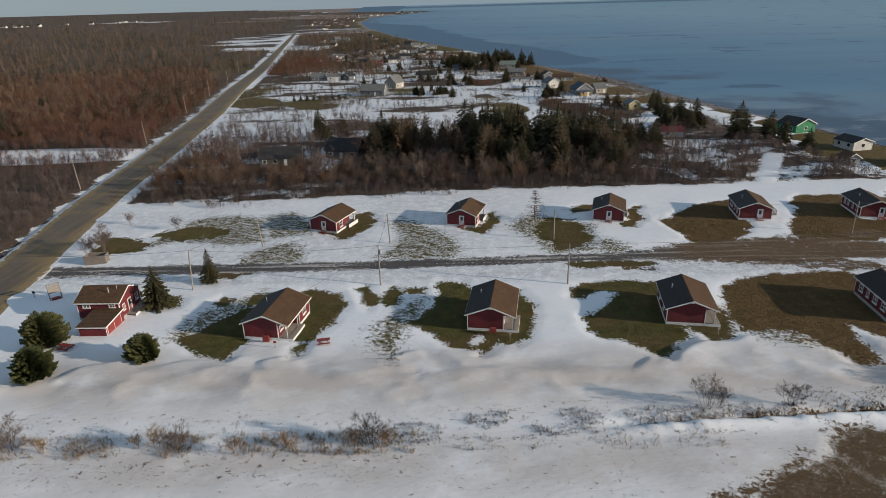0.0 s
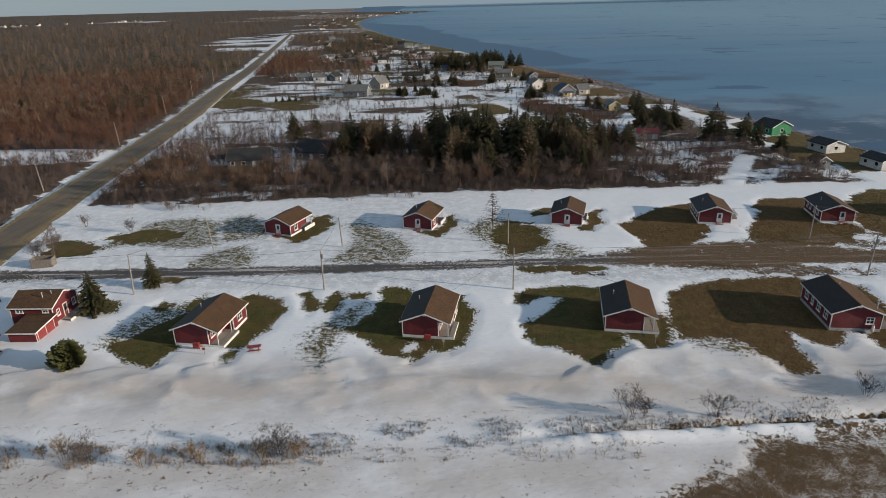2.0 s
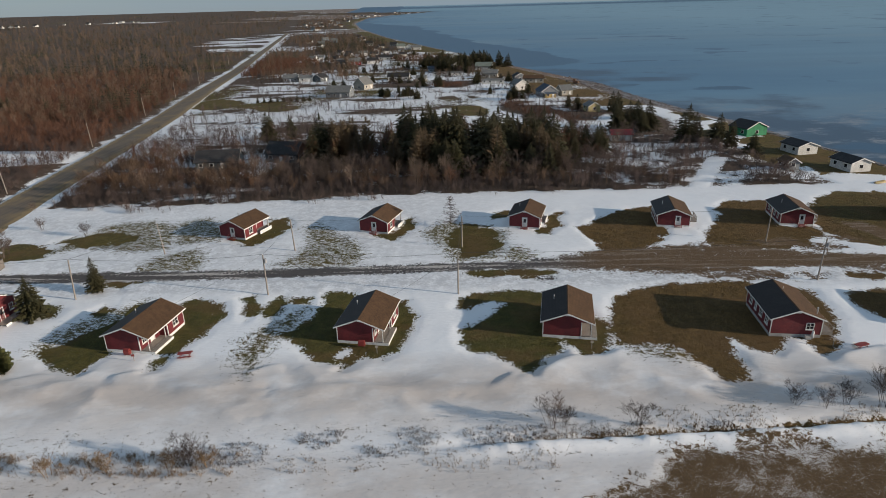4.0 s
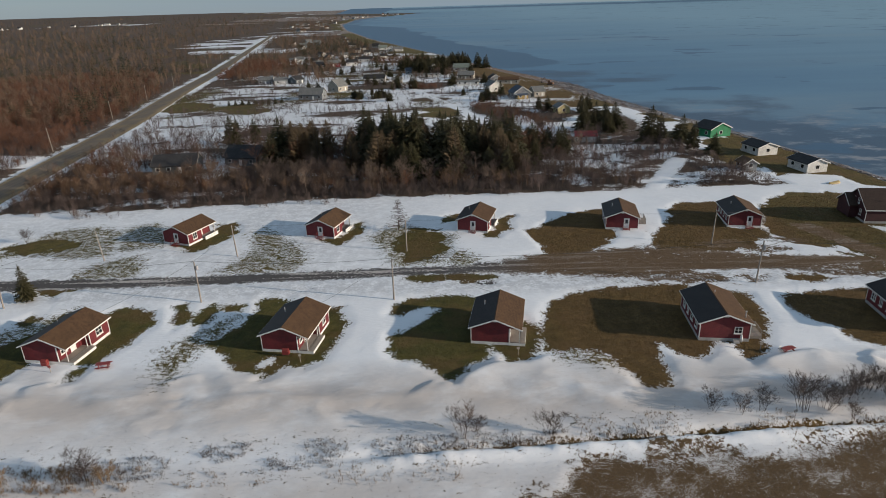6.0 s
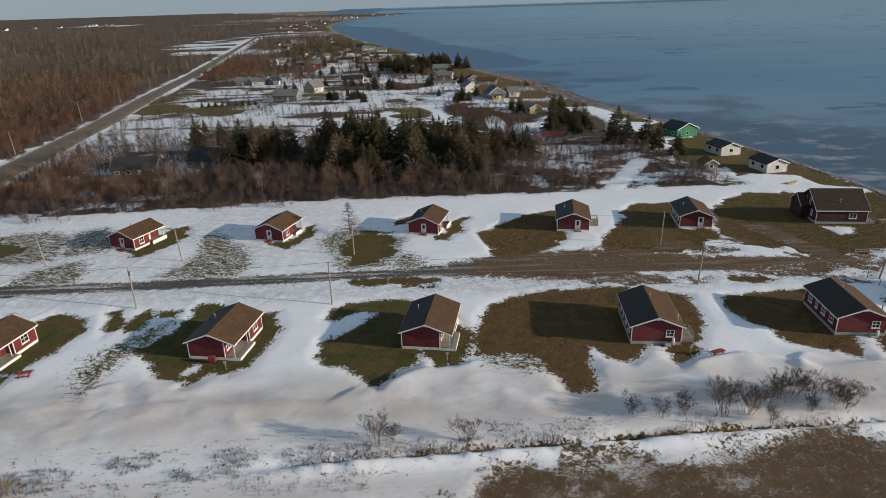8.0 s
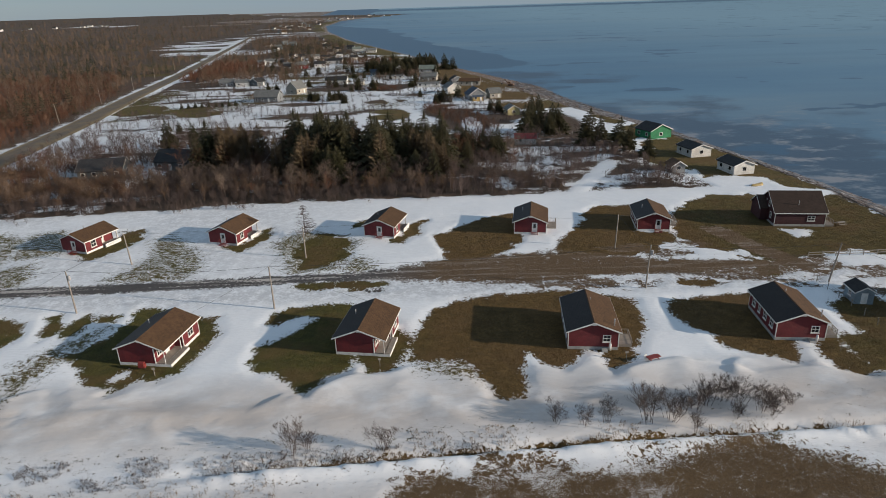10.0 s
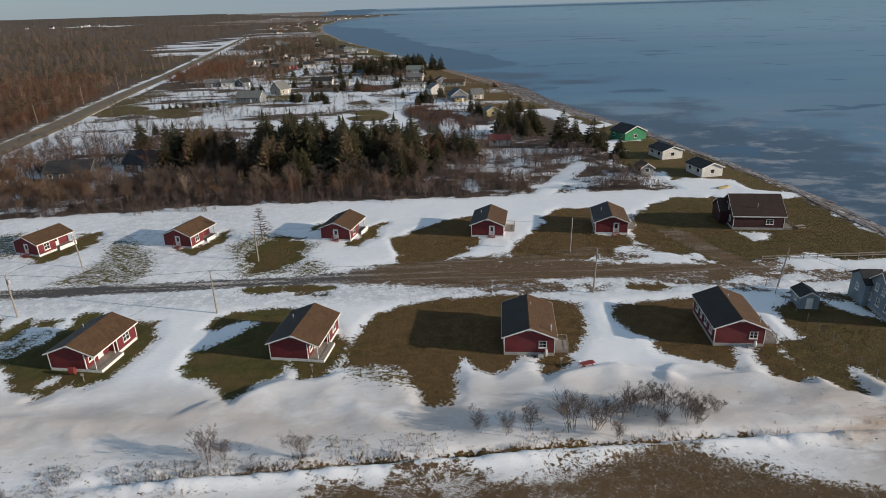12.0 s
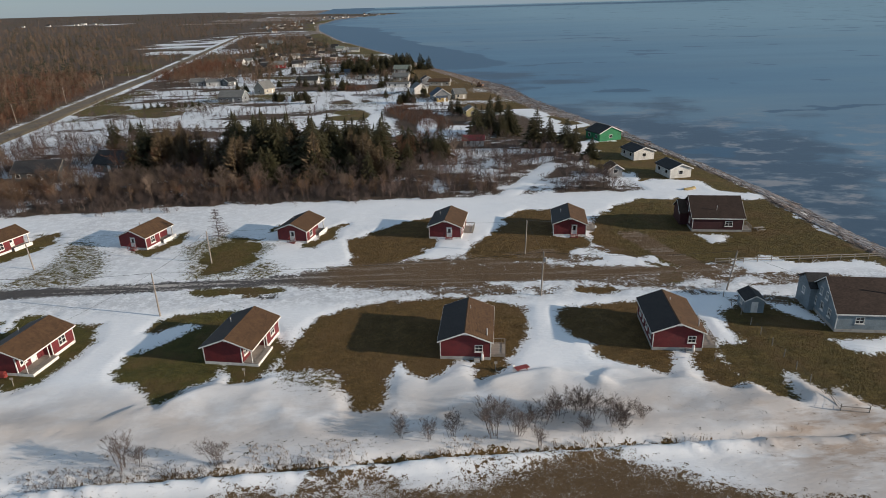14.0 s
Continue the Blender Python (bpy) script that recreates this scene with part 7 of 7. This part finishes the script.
def snowy_land(x, y):
    hill = np.hypot((x - 15) / 12, (y - 393) / 9) < 1
    return in_wood(x, y) & (hill | (rs.uniform(0, 1, x.shape) < 0.6)) & (2.4 * fbm(x, y * 1.7, 24.0, 5, 31, 0.6) - 0.25 + 0.85 * np.clip((y - 362) / 30, 0, 1) + 0.45 * np.clip((x - 50) / 15, 0, 1) > -0.1) & ~((x > -115) & (x < -20) & (y > 330) & (y < 352))


def thick(x, y):
    open_west = (x > -30) | (y < 175) | (rs.uniform(0, 1, x.shape) < 0.6)
    open_west &= (x < 46) | (rs.uniform(0, 1, x.shape) < 0.5)
    return in_wood(x, y) & open_west & ((x < 62) | (fbm(x, y, 7.0, 3, 33) > -0.4))


scatter("thicket", SHRUBS, fill_area(4700, -95, 114, 150, 210, thick, 0.5, 1.2), TWIG, "dense grey-brown leafless thicket along the wood edge", "thicket")
scatter("alder_thicket", SAPLINGS, fill_area(520, -95, 70, 164, 222, in_wood_open, 0.5, 1.05), TWIG_RED, "reddish-brown bare alder saplings in the wood", "thicket")
scatter("bare_wood", TALL, fill_area(240, -70, 112, 172, 235, in_wood_open, 0.5, 0.95), TWIG, "leafless grey-brown trees in the winter wood", "woodland")
scatter("shore_thicket", SAPLINGS, fill_area(540, 48, 114, 160, 214, lambda x, y: in_wood(x, y) & (fbm(x, y, 9.0, 3, 35) > -0.3), 0.4, 0.85), TWIG_MAUVE, "grey-brown bare trees near the shore cottages", "thicket")
scatter("front_trees", TALL, fill_area(80, -36, 66, 170, 182, in_wood, 0.5, 0.9), TWIG, "leafless brown trees in front of the spruces", "woodland")
scatter("edge_saplings", SAPLINGS, fill_area(190, -92, 78, 162.5, 174, in_wood, 0.5, 0.95), TWIG_ORANGE, "slender orange-brown saplings along the wood edge", "saplings")
scatter("west_saplings", SAPLINGS, fill_area(280, -92, -40, 160, 196, in_wood_open, 0.6, 1.15), TWIG_ORANGE, "dense orange-brown saplings in the wood", "saplings")
scatter("larch_wood", TALL, fill_area(45, -34, 60, 186, 214, in_wood, 0.7, 1.15), TWIG_RED, "tall brown leafless larches among spruces", "woodland")
scatter("road_thicket", SAPLINGS, fill_area(420, -104, -18, 200, 250, in_wood, 0.45, 0.95), TWIG, "grey-brown bare saplings beside the road", "thicket")
scatter("birch_saplings", SAPLINGS, fill_area(230, -92, 75, 163, 215, in_wood_open, 0.8, 1.4), TWIG_PALE, "pale slender birch saplings among the thicket", "saplings")
CLUMPS = [bare_tree(150 + s, 8.0, 9, 0.28, 7, 4, 1, 0.07, 0.028) for s in range(4)]
scatter("birch_clumps", CLUMPS, fill_area(44, -60, 62, 166, 182, in_wood, 0.55, 1.0), TWIG_PALE, "pale fan-shaped birch clumps before the spruces", "birches")
scatter("bare_orchard", TALL, fill_area(70, -95, -40, 205, 275, in_wood, 0.45, 0.8), TWIG, "grey leafless trees round the hidden houses", "woodland")
scatter("scrub", SAPLINGS, fill_area(4600, -120, 100, 222, 520, snowy_land, 0.35, 0.85), TWIG, "brown leafless scrub between snowy fields", "scrub")
scatter("brush_hill", SAPLINGS, fill_area(1500, 36, 76, 248, 326, lambda x, y: np.hypot((x - 55 + 0.33 * (y - 285)) / 10, (y - 285) / 36) < 1, 0.25, 0.46), TWIG_RED, "dense reddish-brown leafless brush beside a snowy drive", "brush")
scatter("low_brush", SAPLINGS, np.concatenate([fill_area(260, 3, 27, 384, 402, lambda x, y: np.hypot((x - 15) / 12, (y - 393) / 9) < 1, 0.25, 0.5), fill_area(420, -42, 18, 585, 625, lambda x, y: np.hypot((x + 12) / 30, (y - 605) / 20) < 1, 0.4, 0.7)]), TWIG_RED, "low reddish-brown brush between the far gardens", "brush")
scatter("road_brush", FAR_TREES, fill_area(800, -180, -92, 465, 620, lambda x, y: (np.hypot((x + 135) / 40, (y - 540) / 75) < 1) & (x > road_x(y) + 12), 0.6, 1.0), TWIG_RED, "dense reddish-brown leafless brush beside the road", "brush")
scatter("field_shrubs", SHRUBS, fill_area(700, -110, 112, 215, 480, in_wood, 0.35, 0.8), TWIG, "low bare shrubs dotted over snowy fields", "shrubs")
scatter("hedge_shrubs", SHRUBS, fill_area(900, -92, 66, 146, 162, lambda x, y: (y < wood_edge(x) + 1) & (fbm(x, y, 7.0, 2, 95) > -0.1 + (wood_edge(x) - y) * 0.14), 0.35, 0.75), TWIG, "low bare shrubs in the snow before the wood", "shrubs")


def west_wood(x, y):
    p = Patches()
    gap = p.ellipses(x, y, [(-152, 214, 30, 8), (-318, 1130, 84, 95), (-246, 880, 52, 130), (-315, 990, 62, 80), (-345, 1380, 32, 170), (-520, 1600, 90, 18)]) < 0
    gap &= ~((np.abs(-(x + 1812) * 0.76 + (y - 2620) * 0.65) < 140) & (np.abs((x + 1812) * 0.65 + (y - 2620) * 0.76 - 250) < 520))
    return (x < road_x(y) - 9.4 - 0.006 * y) & gap


def polar(n, r0, r1, a0, a1):
    r = np.exp(rs.uniform(math.log(r0), math.log(r1), n))
    a = np.radians(rs.uniform(a0, a1, n))
    return 30 + r * np.cos(a), r * np.sin(a)


def polar_rows(n, r0, r1, a0, a1, keep, s0, s1, grow=0.0):
    x, y = polar(n, r0, r1, a0, a1)
    m = keep(x, y)
    x, y = x[m], y[m]
    sc = rs.uniform(s0, s1, len(x)) * (1 + grow * np.clip(np.hypot(x, y) / 1000, 0, 3))
    return np.stack([x, y, 46 * np.clip((np.hypot(x - 20, y) - 2500) / 2300, 0, 1) ** 2, sc, rs.uniform(0, 6.28, len(x))], 1)


scatter("red_brush", SAPLINGS, fill_area(3800, -300, -105, 185, 420, west_wood, 0.3, 0.75), TWIG_RED, "dense reddish-brown brush west of the road", "brush")
scatter("roadside_brush", SHRUBS, fill_area(2600, -250, -95, 90, 260, west_wood, 0.7, 1.4), TWIG, "grey-brown roadside brush west of the road", "brush")
verge_y = rs.uniform(60, 470, 1100)
verge = np.stack([road_x(verge_y) - rs.uniform(7.5, 15, 1100) - 0.012 * verge_y, verge_y, np.full(1100, -0.2), rs.uniform(0.3, 0.8, 1100), rs.uniform(0, 6.28, 1100)], 1)
scatter("verge_shrubs", SHRUBS, verge, TWIG, "low bare shrubs on the snowy road verge", "shrubs")
scatter("alder_wood", SAPLINGS, polar_rows(5000, 270, 600, 114, 150, west_wood, 0.6, 1.1, 0.3), TWIG_RED, "reddish-brown leafless alder wood west of the road", "woodland")
scatter("winter_forest", FAR_TREES, polar_rows(12000, 330, 4300, 92, 152, west_wood, 0.55, 1.0, 0.35), TWIG_FAR, "brown leafless forest reaching to the horizon", "forest")
scatter("conifers", FAR_SPRUCE, polar_rows(7000, 330, 4300, 94, 152, lambda x, y: west_wood(x, y) & (fbm(x, y, 110.0, 4, 97) > -0.12), 0.7, 1.35, 0.3), SPRUCE_DARK, "dark conifers scattered through the forest", "forest")


def far_land(x, y):
    return (x > road_x(y) + 12) & (x < shore_x(y) - 40) & (y > 440) & (fbm(x, y * 1.6, 260.0, 5, 41, 0.6) * 2.2 + 1.3 > 0.2) & ((y > 840) | (x < -128) | (fbm(x, y * 0.7, 42.0, 5, 43, 0.62) > 0.1))


scatter("far_brush", FAR_TREES, polar_rows(8500, 440, 3600, 85, 108, far_land, 0.5, 0.85, 0.35), TWIG_FAR, "brown leafless brush between far fields", "brush")
scatter("conifer_wood", FAR_SPRUCE, fill_area(240, -150, -55, 700, 910, lambda x, y: np.hypot((x + 98) / 48, (y - 805) / 105) < 1, 0.9, 1.4), SPRUCE, "dark conifer wood between road and shore", "forest")
scatter("far_conifers", FAR_SPRUCE, polar_rows(1300, 480, 3600, 85, 108, far_land, 0.6, 1.0, 0.4), SPRUCE, "dark conifers in the far coastal land", "forest")


# ---- grass standing proud of the snow ----
def tuft(seed, h, n):
    gg = random.Random(seed)
    vs, fs = [], []
    for i in range(n):
        a = gg.uniform(0, 6.283)
        p = Vector((gg.uniform(-0.12, 0.12), gg.uniform(-0.12, 0.12), -0.03))
        d = Vector((math.cos(a), math.sin(a), 0))
        s = Vector((-d.y, d.x, 0)) * gg.uniform(0.012, 0.03)
        q = p + d * h * gg.uniform(0.2, 0.7) + Vector((0, 0, h * gg.uniform(0.6, 1.0)))
        m = len(vs)
        vs.extend((p - s, p + s, q))
        fs.append((m, m + 1, m + 2))
    return np.array(vs), np.array(fs, dtype=np.int32)


def grassy(n, x0, x1, y0, y1, key, least, s0, s1, want=None):
    x, y = rs.uniform(x0, x1, n), rs.uniform(y0, y1, n)
    masks, z = ground_masks(x, y)
    ok = (masks[key] + rs.uniform(-0.7, 0.4, n) > least) & (masks["lane"] < 0)
    if want is not None:
        ok &= (masks["green"] > 0.5) == want
    x, y, z = x[ok], y[ok], z[ok]
    return np.stack([x, y, z, rs.uniform(s0, s1, len(x)), rs.uniform(0, 6.28, len(x))], 1)


TUFTS = [tuft(300 + s, 0.13, 8) for s in range(5)]
scatter("green_grass", TUFTS, grassy(60000, -50, 46, 70, 140, "bare", 0.0, 0.6, 1.3, True), GRASS_GREEN, "short green and straw grass on the lawns", "grass")
scatter("dry_grass", TUFTS, grassy(75000, 34, 142, 66, 150, "bare", 0.0, 0.6, 1.4, False), GRASS, "flattened straw-brown grass on the lawns", "grass")
scatter("poking_grass", TUFTS, np.concatenate([grassy(14000, -75, 32, 108, 138, "sparse", 0.0, 0.6, 1.3), grassy(5000, -46, 12, 76, 100, "sparse", 0.1, 0.5, 1.1)]), GRASS_GREEN, "grass poking through thin snow", "grass")
scatter("stubble", TUFTS, np.concatenate([grassy(42000, 20, 125, 40, 60, "sparse", 0.1, 0.5, 1.1), grassy(700, -70, 30, 45, 54, "sparse", -0.9, 0.4, 0.9)]), DRY, "dry brown stubble of the snowy field", "stubble")

# ---- single shrubs and trees near the camera ----
def shrub_mesh(seed, h, stems, mat, limbs=11, twigs=6, fine=3, spread=0.5):
    me = crown_mesh(bare_tree(seed, h, stems, spread, limbs, twigs, fine, 0.022, 0.0085), mat)
    me.name = "shrub"
    return me


BUSHES = [shrub_mesh(200 + s, 3.0, 9, TWIG_NEAR) for s in range(4)] + [shrub_mesh(210 + s, 2.2, 8, DRY) for s in range(2)]


def bush(x, y, s, k, label="leafless grey-brown bush standing in the snow", z=0.0):
    o = new("bush", BUSHES[k % len(BUSHES)])
    o.matrix_world = Matrix.Translation((x, y, z)) @ Matrix.Rotation(x * 1.7, 4, "Z") @ Matrix.Diagonal((s, s, s, 1))
    tagged(o, label, "bush", "bushes along the ditch")


for i, (x, y, s) in enumerate(((56.6, 64.8, 1.0), (59.7, 64.1, 0.9), (62.6, 64.4, 1.1), (67.4, 64.2, 1.9), (69.8, 64.3, 1.4), (73.5, 66.2, 1.2), (75.1, 67, 1.35), (77, 67.4, 1.4), (79, 66.8, 1.3), (72.3, 62.6, 0.8), (80.9, 65.2, 1.25), (82.6, 65.6, 1.1),
                               (36.8, 61.5, 1.1), (26.7, 61.2, 1.35), (28.4, 61.6, 0.9), (77.5, 64.2, 0.9), (84.4, 66.4, 0.9), (71.6, 65.4, 1.0), (81.8, 64.2, 0.8))):
    bush(x, y, s, i % 4)
for i, (x, y, s) in enumerate(((-13.2, 55.4, 1.35), (-11.2, 55.2, 1.1), (-37.2, 55.2, 1.45), (-34.8, 55.4, 1.2), (-28.2, 54.2, 1.3), (-22.6, 55.0, 1.05), (-54.4, 55.2, 1.4), (-50.5, 55.0, 1.1), (-15.4, 55.4, 1.1), (-57, 55.6, 1.2), (-40, 55.6, 0.9))):
    bush(x, y, s, 4 + i % 2 if i % 3 else i, "low dry brown bush in the snow beside the field")
scatter("dead_weeds", [bare_tree(230 + s, 0.7, 3, 0.5, 3, 2, 0, 0.016, 0.012) for s in range(4)],
        np.concatenate([fill_area(900, -60, 27, 54, 57.6, lambda x, y: fbm(x, y, 5.0, 2, 101) > -0.2, 0.4, 1.1), fill_area(700, 40, 92, 61.0, 64.5, lambda x, y: fbm(x, y, 5.0, 2, 103) > -0.1, 0.4, 1.1),
                        fill_area(300, 92, 124, 58, 67.5, lambda x, y: fbm(x, y, 6.0, 2, 105) > 0.25, 0.4, 0.9)]), DRY, "dead brown weeds poking through the snow", "weeds")


def ditch_band(x, y):
    low = np.interp(x, [-16, 0, 15, 25, 45], [54.8, 55.5, 57.2, 59, 60.4])
    return (y > low) & (y < np.interp(x, [-16, 0, 45], [58, 61, 62])) & (fbm(x, y, 4.0, 3, 107) > -0.25)


scatter("ditch_weeds", [bare_tree(240 + s, 0.55, 4, 0.4, 4, 3, 0, 0.01, 0.008) for s in range(4)], fill_area(3200, -16, 48, 54.5, 62.2, ditch_band, 0.45, 1.25), TWIG_NEAR, "grey-brown dead weeds standing along the ditch", "weeds")
scatter("hedge_weeds", [bare_tree(246 + s, 0.8, 5, 0.5, 5, 3, 0, 0.012, 0.009) for s in range(4)], fill_area(600, -64, -8, 53.6, 57.4, lambda x, y: fbm(x, y, 5.0, 3, 109) > -0.1, 0.5, 1.3), DRY, "tangled dry brown weeds along the field edge", "weeds")


def larch(x, y, h):
    t = holder("larch", pose(x, y, 0), "bare leafless larch tree beside the back lane", "tree")
    vs, fs = [], []
    gg = random.Random(31)
    limb(vs, fs, Vector((0, 0, -0.3)), Vector((0.05, 0, h)), 0.13, 0.0)
    me = crown_mesh((np.array(vs), np.array(fs)), BARK)
    me.name = "trunk"
    new("trunk", me).parent = t
    vs, fs = [], []
    for i in range(95):
        f = gg.uniform(0.12, 0.97)
        a = gg.uniform(0, 6.283)
        ln = 3.4 * (1 - f) ** 0.8 + 0.15
        p = Vector((0.03, 0, h * f))
        q = p + Vector((math.cos(a) * ln, math.sin(a) * ln, 0.1 * ln))
        limb(vs, fs, p, q, 0.045, 0.0)
        for k in range(6):
            p2 = p.lerp(q, gg.uniform(0.2, 1))
            limb(vs, fs, p2, p2 + Vector((gg.uniform(-1, 1), gg.uniform(-1, 1), gg.uniform(-0.5, 0.3))) * 0.65, 0.024, 0.0)
    me = crown_mesh((np.array(vs), np.array(fs)), TWIG)
    me.name = "crown"
    new("crown", me).parent = t


larch(15.2, 132.6, 7.4)
for x, y, s in ((-77.2, 114.5, 1.8), (-76.5, 118.5, 1.9), (-77, 121, 1.2), (-66, 131, 1.1), (-79, 136, 1.0)):
    bush(x, y, s, int(x) % 4, "bare pale bush beside the road")


# ---- shore rocks ----
def boulders():
    gg = random.Random(77)
    bm = bmesh.new()
    bmesh.ops.create_icosphere(bm, subdivisions=1, radius=1.0)
    base = np.array([v.co[:] for v in bm.verts])
    tri = np.array([[v.index for v in f.verts] for f in bm.faces], dtype=np.int32)
    bm.free()
    temps = []
    for k in range(6):
        r = np.random.RandomState(k)
        temps.append((base * (1 + 0.28 * r.uniform(-1, 1, (len(base), 1))) * np.array([1, 0.8, 0.6]), tri))
    rows = []
    for i in range(11500):
        y = 104 + 440 * gg.random() ** 1.6
        f = gg.random()
        wide = float(beach_w(y))
        x = float(shore_x(y)) - 0.6 + 0.9 * wide * f
        rows.append((x, y, -3.2 * max(0, min(1, (0.9 * wide * f - 0.6) / wide)) + 0.05, gg.uniform(0.1, 0.34) * (1.0 if gg.random() < 0.85 else 1.8), gg.uniform(0, 6.28)))
    scatter("shore_rocks", temps, rows, ROCK, "tumbled brown shore rocks along the water", "rocks")
    logs = [(v * np.array([0.28, 5.0, 0.3]), f) for v, f in temps]
    rows = []
    for i in range(1500):
        y = 100 + 320 * gg.random() ** 1.5
        wide = float(beach_w(y))
        f = 0.75 * gg.random() ** 0.8
        rows.append((float(shore_x(y)) + wide * f, y, -3.2 * f + 0.12, gg.uniform(0.35, 1.1), 0.12 + 0.22 * min(1, max(0, (y - 180) / 60)) + gg.uniform(-0.3, 0.3)))
    scatter("driftwood", logs, rows, ICE_LOG, "pale driftwood and ice ridges stranded along the beach", "driftwood")


boulders()
